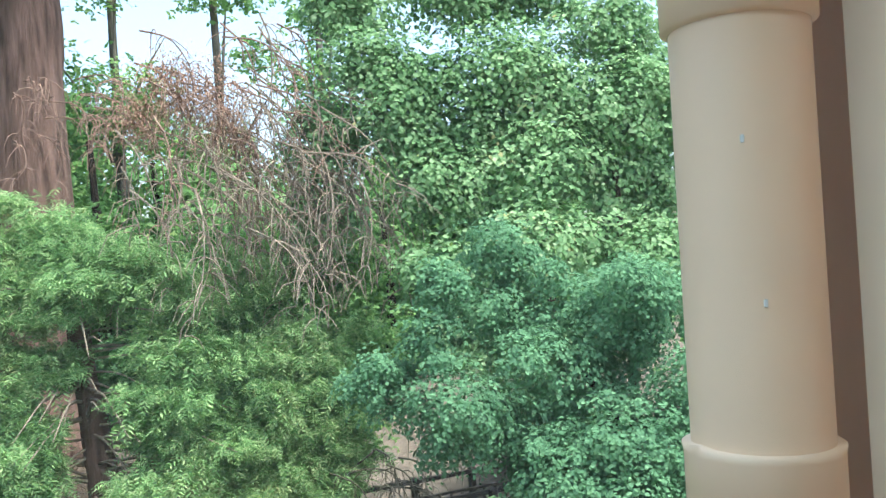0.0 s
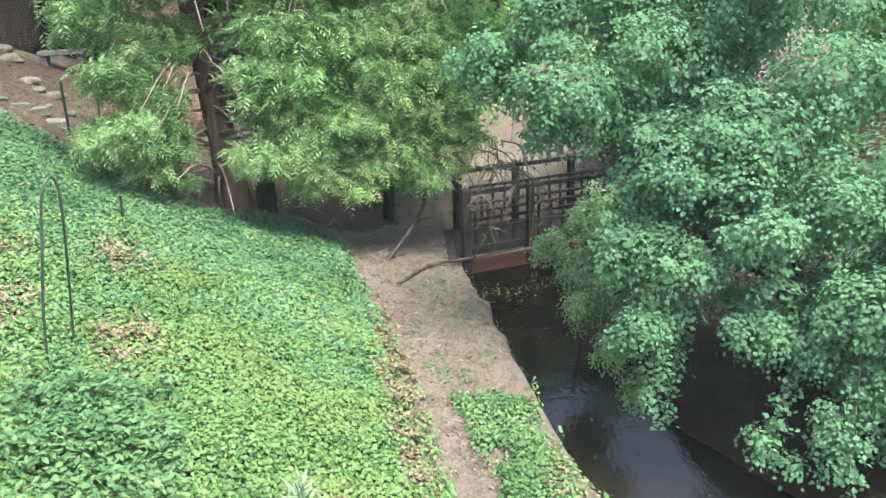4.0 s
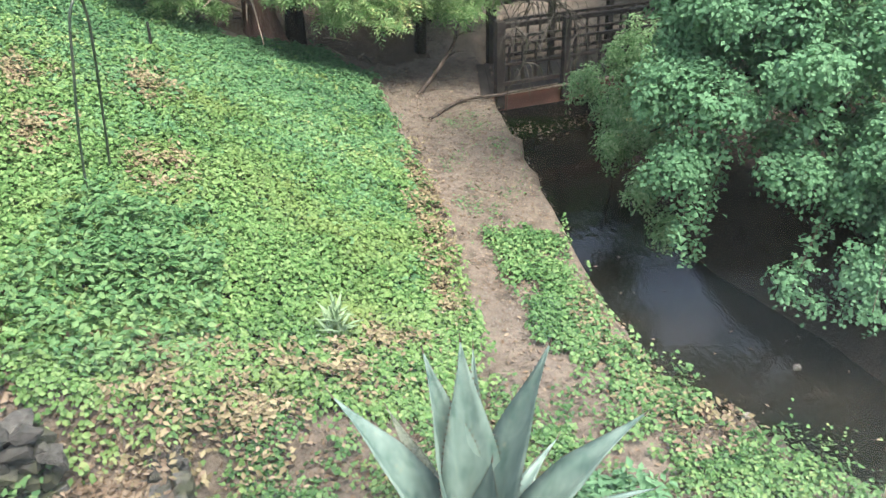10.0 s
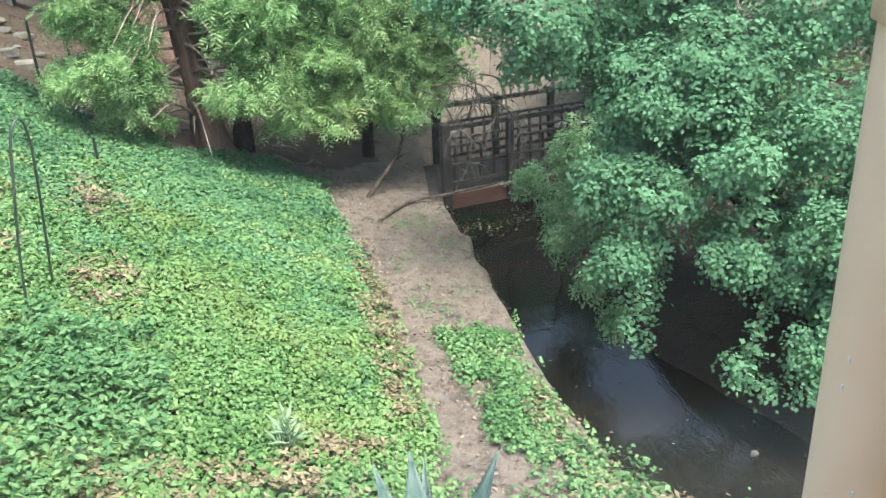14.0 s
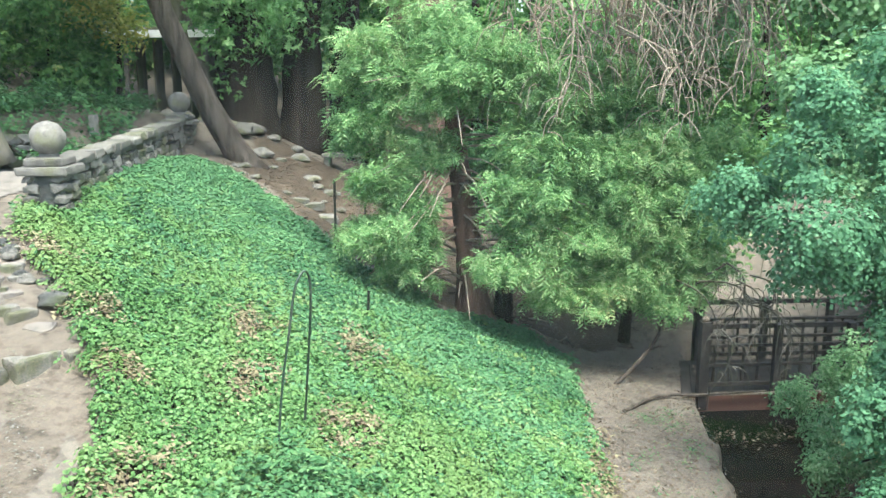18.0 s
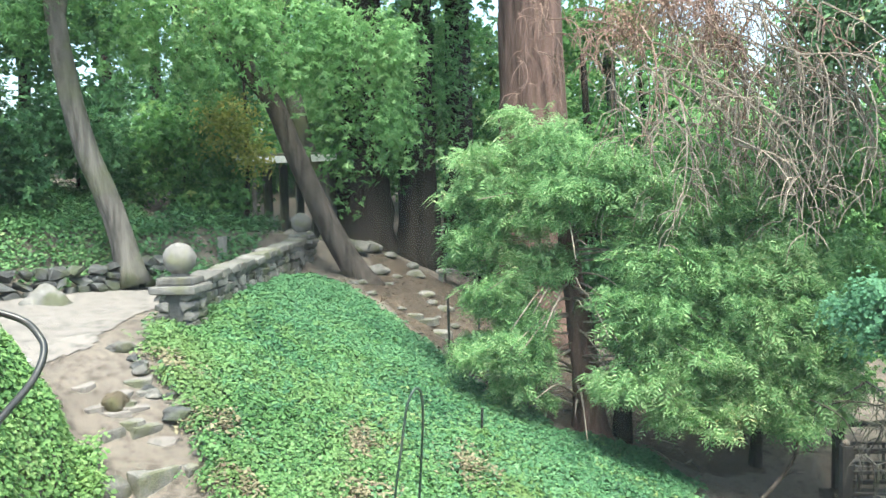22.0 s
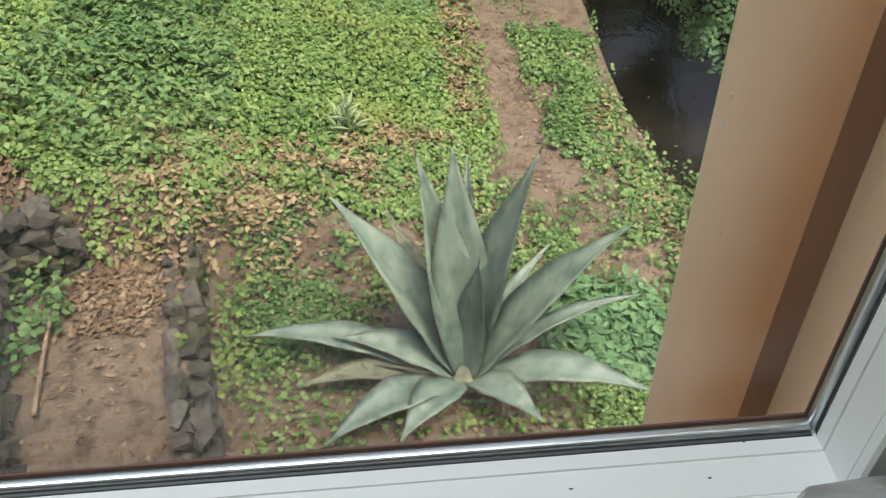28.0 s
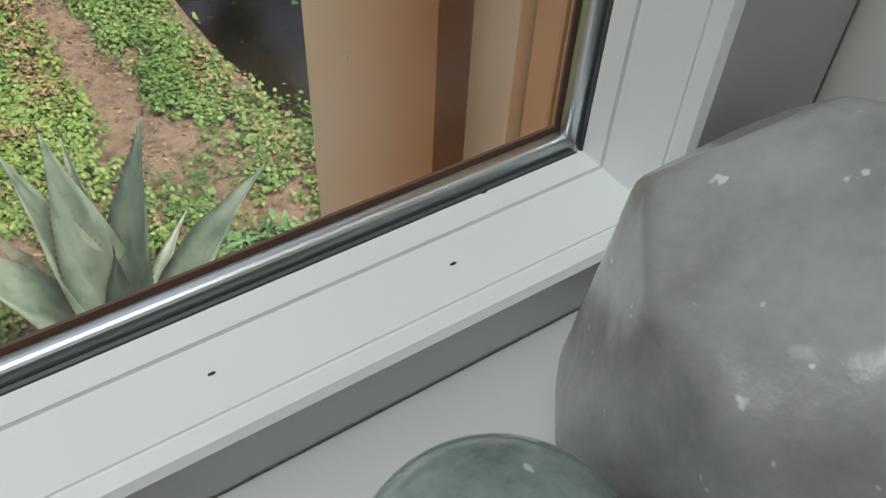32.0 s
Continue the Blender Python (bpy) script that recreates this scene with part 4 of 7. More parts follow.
# the projecting wall with siding boards and corner board
ret = thing("wall_return", (0, 0, 0), "projecting tan board wall beside the downpipe", "wall", kind="structure")
placed(ret)
bm = bmesh.new()
box(bm, pose(0.945, 0.5305, 3.2), 0.70, 0.335, 7.6)
box(bm, pose(1.04, 0.765, 3.2), 0.48, 0.13, 7.6)
box(bm, pose(0.9, 0.822, 3.2), 0.70, 0.03, 7.6)
box(bm, pose(1.0, 0.92, 3.2), 0.56, 0.16, 7.6)
part("wall_core", bm, M_SIDING, ret, "shaded tan wall")
for y0, y1, proud in ((0.405, 0.505, 0.010), (0.509, 0.604, 0.010), (0.609, 0.642, 0.010), (0.645, 0.706, 0.024)):
    bm = bmesh.new()
    box(bm, pose(0.595 - proud / 2, (y0 + y1) / 2, 3.2), proud, y1 - y0, 7.6, 0.002)
    part("corner_board" if proud > 0.02 else "siding_board", bm, M_TRIM if proud > 0.02 else M_SIDING, ret)

pipe = thing("downpipe", (0.475, 0.711, 0), "beige painted round downpipe with a collar and paint chips", "downpipe")
placed(pipe)
bm = bmesh.new()
tube(bm, [(0, 0, z) for z in np.linspace(-0.3, 4.43, 9)], 0.0535, 40, False)
part("lower_pipe", bm, M_BEIGE, pipe, smooth=True)
bm = bmesh.new()
tube(bm, [(0, 0, z) for z in np.linspace(4.425, 6.9, 6)], 0.0535, 40, False)
part("upper_pipe", bm, M_BEIGE, pipe, smooth=True)
bm = bmesh.new()
tube(bm, [(0, 0, 4.412), (0, 0, 4.415), (0, 0, 4.484), (0, 0, 4.49), (0, 0, 4.493), (0, 0, 4.490)], [0.0538, 0.0595, 0.0595, 0.0607, 0.0595, 0.0538], 40, False)
part("collar", bm, M_BEIGE, pipe, "rounded pipe collar", True)
bm = bmesh.new()
tube(bm, [(0, 0, 4.812), (0, 0, 4.815), (0, 0, 4.885), (0, 0, 4.888)], [0.0538, 0.0595, 0.0595, 0.0538], 40, False)
part("collar", bm, M_BEIGE, pipe, "rounded pipe collar", True)
for a, z in ((-118, 4.60), (-128, 4.72), (-165, 4.118), (-168, 4.087), (-140, 3.98)):
    bm = bmesh.new()
    box(bm, pose(0.0538 * math.cos(radians(a)), 0.0538 * math.sin(radians(a)), z, 0, 0, a), 0.0012, 0.003, 0.006, 0.0005)
    part("paint_chip", bm, M_PVC, pipe, "pale chip in the paint")

# quartz block and green stone ball on the window board
def faceted(name, at, outline, material, label, cat):
    t = thing(name, at, label, cat)
    placed(t)
    bm = bmesh.new()
    for p in outline:
        bm.verts.new(p)
    bmesh.ops.convex_hull(bm, input=bm.verts)
    loose = [v for v in bm.verts if not v.link_faces]
    bmesh.ops.delete(bm, geom=loose, context="VERTS")
    bmesh.ops.bevel(bm, geom=list(bm.edges), offset=0.0012, segments=2, profile=0.6, affect="EDGES", clamp_overlap=True)
    bmesh.ops.triangulate(bm, faces=bm.faces)
    part("crystal_body", bm, material, t)
    return t


def cut_crystal(bm, cuts, middle, power=70):
    """A rounded block bounded by slightly softened flat cuts: (azimuth, tilt up, distance)."""
    bmesh.ops.create_icosphere(bm, subdivisions=6, radius=1.0)
    m = np.array([(math.cos(radians(a)) * math.cos(radians(e)), math.sin(radians(a)) * math.cos(radians(e)), math.sin(radians(e))) for a, e, _ in cuts])
    dist = np.array([c[2] for c in cuts])
    for v in bm.verts:
        n = v.co.normalized()
        w = np.clip(m @ np.array(n), 0, None) / dist
        r = 1.0 / (np.sum(w ** power) + (1 / 0.062) ** power) ** (1 / power)
        v.co = n * (0.95 * r * (1 + 0.006 * noise.noise(n * 6) + 0.003 * noise.noise(n * 17))) + Vector((0, 0, middle * 0.95))
        v.co.z = max(v.co.z, 0.0)


quartz = placed(thing("quartz_block", (0.309, 0.231, 4.181), "large cloudy clear quartz crystal on the window board", "crystal"))
bm = bmesh.new()
cut_crystal(bm, [(0, -90, 0.040), (172, 4, 0.046), (205, -14, 0.047), (238, 6, 0.049), (268, -4, 0.050), (300, 5, 0.050), (335, 0, 0.052), (20, 0, 0.052), (60, 0, 0.050), (100, 3, 0.046), (140, 8, 0.045),
                 (185, 38, 0.049), (240, 48, 0.050), (150, 62, 0.043), (300, 55, 0.049), (40, 50, 0.047), (90, 40, 0.046), (0, 90, 0.046), (205, 12, 0.0485)], 0.040)
part("crystal_body", bm, M_QUARTZ, quartz, smooth=True)
ball = thing("stone_ball", (0.232, 0.230, 4.181), "polished clear green fluorite ball on the window board", "stone ball")
placed(ball)
bm = bmesh.new()
bmesh.ops.create_uvsphere(bm, u_segments=48, v_segments=32, radius=0.0255, matrix=pose(0, 0, 0.0255))
part("ball", bm, M_BALLGLASS, ball, smooth=True)
W = [(random.uniform(-0.017, 0.017), random.uniform(-0.012, 0.012), random.uniform(0, 0.024)) for _ in range(14)] + [(-0.017, -0.01, 0), (0.017, -0.01, 0), (0.015, 0.01, 0), (-0.015, 0.011, 0)]
faceted("small_crystal", (0.176, 0.262, 4.181), W, M_QUARTZ, "small white rough crystal on the window board", "crystal")

# curtain at the window's edge
bm = bmesh.new()
cv = []
for z in (4.17, 5.5):
    cv.append([bm.verts.new((0.40 + 0.03 * k / 8 + 0.006 * math.sin(k * 1.9), 0.115 - 0.012 * k + 0.008 * math.cos(k * 2.3), z)) for k in range(9)])
for k in range(8):
    bm.faces.new((cv[0][k], cv[0][k + 1], cv[1][k + 1], cv[1][k]))
bmesh.ops.solidify(bm, geom=bm.faces, thickness=0.003)
cu = part("curtain", bm, M_CURTAIN, None, "", True)
placed(tagged(cu, "grey cloth curtain drawn to the window's side", "curtain"))


# ---- footbridge over the creek ----
BR = Matrix.Translation((2.11, 11.52, 0.0)) @ Matrix.Rotation(radians(12), 4, "Z")
bridge = thing("footbridge", (0, 0, 0), "dark stained timber footbridge with railings over the creek", "footbridge")
bridge.matrix_basis = BR
SPAN, WIDE = 4.4, 1.25


def bar(name, a, b, w, h, material, parent, label="", bevel=0.006):
    a, b = Vector(a), Vector(b)
    d = b - a
    bm = bmesh.new()
    m = Matrix.Translation((a + b) / 2) @ d.to_track_quat("X", "Z").to_matrix().to_4x4()
    box(bm, m, d.length, w, h, bevel)
    return part(name, bm, material, parent, label)


SKEW = 0.45
for y in (0.0, WIDE):
    o = SKEW * y / WIDE
    bar("beam", (-0.25 + o, y, -0.13), (SPAN + 0.2 + o, y, -0.13), 0.10, 0.24, M_BEAM, bridge, "rust brown edge beam")
    q = y - 0.07 if y == 0 else y + 0.07
    for x in (0.0, 1.05, 2.1, 3.15, 4.2):
        bar("post", (x + o, q, -0.2), (x + o, q, 1.08 if x == 0 else 1.02), 0.13 if x == 0 else 0.1, 0.13 if x == 0 else 0.1, M_DARKWOOD, bridge)
    for z, h in ((0.98, 0.07), (0.70, 0.045), (0.42, 0.045), (0.14, 0.06)):
        bar("handrail" if z > 0.9 else "rail", (o, y, z), (4.25 + o, y, z), 0.05, h, M_DARKWOOD, bridge)
    for x in np.arange(0.2, 4.2, 0.21):
        if abs((x + 0.1) % 1.05 - 0.1) > 0.06:
            bar("baluster", (x + o, y + 0.035, 0.14), (x + o, y + 0.035, 0.70), 0.025, 0.035, M_DARKWOOD, bridge, bevel=0.0)
    bm = bmesh.new()
    bmesh.ops.create_icosphere(bm, subdivisions=2, radius=0.05, matrix=pose(o, q, 1.11))
    part("post_knob", bm, M_TWIG, bridge, "weathered pale post knob", True)
for k in range(30):
    x = -0.2 + k * 0.152
    bar("plank", (x, -0.05, 0.015), (x + SKEW, WIDE + 0.05, 0.015), 0.14, 0.03, M_DARKWOOD, bridge, bevel=0.004)
bar("edge_board", (-0.3, -0.14, 0.035), (2.6, -0.13, 0.045), 0.05, 0.03, M_TWIG, bridge, "pale bleached edge board")
# rusty leaves and earth under the bridge end
cover("leaf_litter", [(2.0, 11.3), (3.8, 11.8), (3.9, 12.4), (2.1, 12.0)], 0 + 500, 0.06, L_LITTER, "dead brown leaves caught under the footbridge", 0.3, 0.75, 0, 0, "fallen leaves", LEAF_OVAL)

# ---- stone bridge with ball-topped pillars ----
P1, P2 = Vector((-6.16, 9.58, 2.82)), Vector((-7.42, 15.95, 3.06))


def pillar(at, turn, label, h=0.0):
    t = thing("stone_pillar", at, label, "pillar", "pillars of the stone bridge")
    t.rotation_euler = (0, 0, turn)
    random.seed(int(abs(at[1]) * 10))
    bm = bmesh.new()
    box(bm, pose(0, 0, 0.13), 0.44, 0.44, 0.5, 0.02)
    part("core", bm, M_ROCK, t)
    for lev in range(4):
        cut = random.uniform(-0.08, 0.08)
        for (x0, x1, sy) in ((-0.26, cut, -0.17), (cut, 0.26, -0.17), (-0.26, -cut, 0.17), (-cut, 0.26, 0.17)):
            bm = bmesh.new()
            rough_rock(bm, pose((x0 + x1) / 2, sy, -0.1 + lev * 0.125 + 0.06, 0, random.uniform(-5, 5), random.uniform(-4, 4)), (x1 - x0) * 1.06, 0.22, 0.135, 30)
            part("stone", bm, M_STONE, t)
    bm = bmesh.new()
    box(bm, pose(0, 0, 0.425), 0.62, 0.62, 0.09, 0.025, 2, 0.014)
    part("cap_slab", bm, M_PALE, t, "pale rough cap slab")
    bm = bmesh.new()
    box(bm, pose(0, 0, 0.53), 0.47, 0.47, 0.12, 0.035, 2, 0.018)
    part("cap_block", bm, M_PALE, t)
    bm = bmesh.new()
    bmesh.ops.create_cone(bm, cap_ends=True, segments=16, radius1=0.12, radius2=0.10, depth=0.06, matrix=pose(0, 0, 0.61))
    part("neck", bm, M_STONE, t)
    bm = bmesh.new()
    bmesh.ops.create_icosphere(bm, subdivisions=4, radius=0.21, matrix=pose(0, 0, 0.81))
    for v in bm.verts:
        v.co += (v.co - Vector((0, 0, 0.81))).normalized() * (0.012 * noise.noise(v.co * 14 + Vector(at)))
    part("stone_ball", bm, M_PALE, t, "rough pale stone ball", True)
    return t


ang = math.atan2(P2.y - P1.y, P2.x - P1.x)
pillar(P1, ang, "grey stone pillar with a ball top beside ivy")
pillar(P2, ang, "grey stone pillar with a ball top under the leaning tree")
pillar((-10.55, 8.0, 2.86), ang, "grey stone pillar at the end of the rock wall")


def wall_of_stones(name, a, b, height, thick, label, material, size=0.26, coping=None, cat="wall", below=0.3, wild=1.0, rows=1):
    """A wall of uneven stones laid in courses between two points."""
    a, b = Vector(a), Vector(b)
    t = thing(name, a, label, cat, kind="structure")
    d = b - a
    L = math.hypot(d.x, d.y)
    t.rotation_euler = (0, 0, math.atan2(d.y, d.x))
    rise = d.z / L
    random.seed(int(L * 100))
    z = -below
    while z < height - 0.02:
        h = min(random.uniform(0.6, 0.9) * size, height - z + 0.03)
        for row in range(rows):
            off = thick * ((row + 0.5) / rows - 0.5)
            x = random.uniform(-0.3, 0) * size
            while x < L:
                w = size * random.uniform(0.7, 1.7)
                bm = bmesh.new()
                at = pose(x + w / 2, off + random.uniform(-0.025, 0.025), z + h / 2 + rise * x + (random.uniform(-0.03, 0.03) if rows > 1 else 0), random.uniform(-4, 4) * wild, random.uniform(-5, 5) * wild, random.uniform(-4, 4) * wild)
                if wild > 2:
                    rough_rock(bm, at, w * 1.12, thick / rows * random.uniform(0.85, 1.2), h * 1.15)
                else:
                    box(bm, at, w * 0.97, thick * random.uniform(1 - 0.12 * wild, 1.05), h * 0.98, min(h, w) * random.uniform(0.12, 0.2 + 0.05 * wild), 2, size * 0.075 * wild)
                part("stone", bm, material, t, smooth=False)
                x += w
        z += h
    if coping:
        x = 0
        while x < L:
            w = random.uniform(0.26, 0.55)
            bm = bmesh.new()
            box(bm, pose(x + w / 2, 0, height + 0.05 + rise * x, random.uniform(-3, 3), -math.degrees(math.atan(rise)) + random.uniform(-2, 2), random.uniform(-3, 3)), w * 0.985, thick + random.uniform(0.03, 0.12), 0.12, 0.03, 2, 0.022)
            part("coping_stone", bm, coping, t)
            x += w
    return t


wall_of_stones("bridge_parapet", P1 + Vector((-0.06, 0.3, 0.0)), P2 + Vector((0.06, -0.3, 0.0)), 0.42, 0.3, "grey stone bridge parapet with rough coping", M_STONE, 0.2, M_STONE, wild=1.8)
wall_of_stones("bridge_parapet", (-9.3, 13.2, 2.85), (-9.75, 16.4, 2.85), 0.42, 0.3, "far stone parapet of the bridge", M_STONE, 0.3, M_PALE)
wall_of_stones("rock_wall", (-10.7, 8.55, 2.86), (-9.1, 11.4, 2.86), 0.52, 0.3, "low dry rock wall under the ivy bank", M_ROCK, 0.24, wild=2.4)
wall_of_stones("rock_wall", (-9.05, 11.45, 2.86), (-8.75, 12.9, 2.9), 0.5, 0.3, "low dry rock wall under the ivy bank", M_ROCK, 0.24, wild=2.4)
# rock walls beside the lane, below the window
wall_of_stones("rock_wall", (-2.62, 3.8, 0.5), (-1.9, 1.4, 0.5), 0.62, 0.44, "dark mossy rock wall holding up the lane", M_ROCK, 0.12, wild=3.4, rows=3)
wall_of_stones("rock_wall", (-2.62, 3.72, 0.6), (-2.05, 3.92, 0.5), 0.5, 0.26, "dark mossy rock wall at the terrace end", M_ROCK, 0.11, wild=3.4, rows=2)
wall_of_stones("rock_wall", (-1.47, 4.45, 0.28), (-0.92, 1.6, 0.28), 0.36, 0.22, "low rock edging of the terrace", M_ROCK, 0.11, wild=3.2, rows=2)

wall_of_stones("lane_edging", (-4.80, 6.05, 1.64), (-4.2, 4.7, 1.42), 0.30, 0.2, "low grey dry stone edging under the ivy bank", M_ROCK, 0.13, wild=2.6)
wall_of_stones("lane_edging", (-4.18, 4.66, 1.40), (-3.7, 3.58, 1.20), 0.34, 0.2, "low grey dry stone edging under the ivy bank", M_ROCK, 0.13, wild=2.6)
wall_of_stones("lane_edging", (-3.68, 3.53, 1.20), (-3.48, 1.6, 0.98), 0.38, 0.2, "low grey dry stone edging under the ivy bank", M_ROCK, 0.13, wild=2.6)


def boulder(at, size, material, label, flat=0.7, turn=0.0, cat="rock", group=""):
    bm = bmesh.new()
    bmesh.ops.create_icosphere(bm, subdivisions=3, radius=1.0)
    off = Vector(at) * 3
    for v in bm.verts:
        n = v.co.normalized()
        v.co = n * (1 + 0.38 * noise.noise(n * 1.3 + off) + 0.06 * noise.cell(n * 1.9 + off) + 0.10 * noise.noise(n * 4 + off))
        v.co.x *= size[0]
        v.co.y *= size[1]
        v.co.z = max(v.co.z, -0.4) * size[2]
    ob = part("rock", bm, material, None, "", True)
    ob.location, ob.rotation_euler = at, (0, 0, turn)
    return tagged(ob, label, cat, group)


# stone steps from the road down to the lane
def flat_stone(at, sx, sy, sz, turn, material, label, tilt=3, group="steps to the road"):
    """A flat stone with an uneven many-sided outline."""
    n = random.randint(6, 8)
    bm = bmesh.new()
    ring = [(math.cos(6.283 * k / n + random.uniform(-.25, .25)) * random.uniform(.8, 1.1) * sx / 2, math.sin(6.283 * k / n + random.uniform(-.25, .25)) * random.uniform(.8, 1.1) * sy / 2) for k in range(n)]
    lo = [bm.verts.new((x * 1.04, y * 1.04, -sz)) for x, y in ring]
    hi = [bm.verts.new((x, y, random.uniform(-.012, .012))) for x, y in ring]
    bm.faces.new(hi)
    bm.faces.new(lo[::-1])
    for k in range(n):
        bm.faces.new((lo[k], lo[(k + 1) % n], hi[(k + 1) % n], hi[k]))
    bmesh.ops.bevel(bm, geom=[e for e in bm.edges if e.verts[0] in hi or e.verts[1] in hi], offset=0.015, segments=2, profile=0.6, affect="EDGES", clamp_overlap=True)
    ob = part("flat_stone", bm, material, None)
    ob.location, ob.rotation_euler = at, (radians(random.uniform(-tilt, tilt)), radians(random.uniform(-tilt, tilt)), radians(turn))
    return tagged(ob, label, "stone slab", group)


random.seed(5)
for sx, sy, zz, turn, wide, low in ((-4.55, 6.42, 1.94, 62, 1.0, 0.0), (-5.08, 7.08, 2.2, 58, 0.75, 0.06)):
    t = thing("stone_step", (sx, sy, zz), "garden step edged with rough grey stones", "step", "steps to the road")
    t.rotation_euler = (0, 0, radians(turn))
    x = -wide / 2
    while x < wide / 2:
        w = random.uniform(0.24, 0.44)
        bm = bmesh.new()
        box(bm, pose(x + w / 2, random.uniform(-0.04, 0.04), -0.1 - low * random.random(), random.uniform(-7, 7), random.uniform(-5, 5), random.uniform(-12, 12)), w * 0.95, random.uniform(0.17, 0.24), random.uniform(0.17, 0.23), 0.03, 2, 0.03)
        part("riser_stone", bm, M_PALE if random.random() < 0.25 else M_STONE, t)
        x += w
for k in range(11):
    u = random.random()
    x, y = -4.9 - 0.75 * u + random.uniform(-0.3, 0.3), 6.98 + 0.62 * u + random.uniform(-0.35, 0.35)
    flat_stone((x, y, float(ground_z(x, y)) + 0.018), random.uniform(0.2, 0.42), random.uniform(0.16, 0.3), 0.09, random.uniform(0, 180), M_ROAD if k % 3 else M_STONE, "flat worn grey stone set in the step's soil", 6)
random.seed(8)
for k in range(11):
    a = k / 10
    x, y = -4.55 - 1.5 * a + random.uniform(-0.12, 0.12), 7.35 + 0.75 * a + random.uniform(-0.12, 0.12)
    s = random.uniform(0.06, 0.13)
    boulder((x, y, float(ground_z(x, y)) + s * 0.1), (s * 1.3, s, s * 0.7), M_ROCK if k % 2 else M_STONE, "rough grey stone edging the garden steps", turn=random.uniform(0, 3), group="stones beside the steps")
boulder((-5.4, 7.18, 2.34), (0.125, 0.115, 0.14), M_MOSSY, "round mossy stone beside the steps")
boulder((-8.8, 10.2, 2.9), (0.36, 0.24, 0.27), M_STONE, "large grey boulder beside the road", turn=0.5)
for k in range(26):
    x, y = random.uniform(-6.4, -2.4), random.uniform(13.2, 17.0)
    s = random.uniform(0.05, 0.15)
    boulder((x, y, float(ground_z(x, y)) + s * 0.2), (s * 1.3, s, s * 0.6), M_STONE if k % 3 else M_PALE, "grey field stone on the bare slope", turn=random.uniform(0, 3), group="stones on the slope")
for k in range(22):
    a = k / 21
    x, y = -10.5 + 4.8 * a + random.uniform(-0.2, 0.2), 17.2 + random.uniform(-0.5, 1.2)
    s = random.uniform(0.12, 0.3)
    boulder((x, y, float(ground_z(x, y)) + s * 0.2), (s * 1.2, s, s * 0.7), M_STONE, "grey rubble stone under the shrubs", turn=random.uniform(0, 3), group="rubble under the shrubs")
boulder((3.85, 5.75, -0.79), (0.045, 0.03, 0.035), M_STONE, "small grey stone in the water")
boulder((3.1, 5.2, -0.8), (0.045, 0.035, 0.04), M_STONE, "small stone at the water's edge")


# ---- red railing, handrail, hoop, stake ----
deck = thing("red_railing", (-4.47, 4.10, 3.0), "bright red painted wooden railing with thin balusters", "railing")
A, B = Vector((0, 0, 0)), Vector((0.95, -1.35, 0.0))
bar("top_rail", A + Vector((-0.02, 0.03, 1.06)), B + Vector((0, 0, 1.06)), 0.12, 0.05, M_REDPAINT, deck)
bar("bottom_rail", A + Vector((0, 0, 0.27)), B + Vector((0, 0, 0.27)), 0.06, 0.09, M_REDPAINT, deck)
bar("fascia_board", A + Vector((0, 0, 0.05)), B + Vector((0, 0, 0.05)), 0.05, 0.28, M_REDPAINT, deck)
for k in range(15):
    p = A.lerp(B, (k + 0.5) / 15)
    big = k in (7, 14)
    bar("post" if big else "baluster", p + Vector((0, 0, -0.1 if big else 0.3)), p + Vector((0, 0, 1.04)), 0.075 if big else 0.024, 0.075 if big else 0.024, M_REDPAINT, deck, bevel=0.003)
bar("end_post", A + Vector((0, 0, -0.2)), A + Vector((0, 0, 1.04)), 0.08, 0.08, M_REDPAINT, deck)
bar("brace", A + Vector((-0.03, 0.03, 1.02)), A + Vector((0.13, 0.205, 0.36)), 0.04, 0.08, M_REDPAINT, deck, "slanting red brace board")
slab2 = thing("deck", (-4.47, 4.10, 3.0), "red painted wooden deck behind the railing", "deck")
for k in range(9):
    o = Vector((-0.115 * k - 0.09, -0.08 * k - 0.06, 0.10))
    bar("deck_board", A + o, B + o, 0.13, 0.03, M_REDPAINT, slab2, bevel=0.003)

hr = thing("handrail", (0, 0, 0), "black metal pipe handrail beside the garden steps", "handrail")
HANDRAIL = [(-3.4,2.7,2.45),(-3.51,3.01,2.58),(-3.61,3.25,2.66),(-3.73,3.57,2.81),(-3.86,4.04,3.05),(-3.93,4.45,3.24),(-3.99,4.64,3.40),(-4.09,4.70,3.51),(-4.24,4.72,3.60),(-4.45,4.60,3.69),(-4.60,4.46,3.74)]
HP = curve_pts(HANDRAIL, 60)
bm = bmesh.new()
tube(bm, HP, 0.024, 12)
part("rail", bm, M_BLACKMETAL, hr, smooth=True)
for px, py, zt in ((-3.73, 3.57, 2.80), (-4.60, 4.45, 3.74)):
    bm = bmesh.new()
    tube(bm, [(px, py, float(ground_z(px, py)) - 0.1), (px, py, zt)], 0.026, 10)
    part("post", bm, M_BLACKMETAL, hr, smooth=True)
bm = bmesh.new()
box(bm, pose(-3.73, 3.57, 2.80, 0, 0, 15), 0.075, 0.11, 0.05, 0.008)
part("bracket", bm, M_BLACKMETAL, hr, "black clamp on the post")

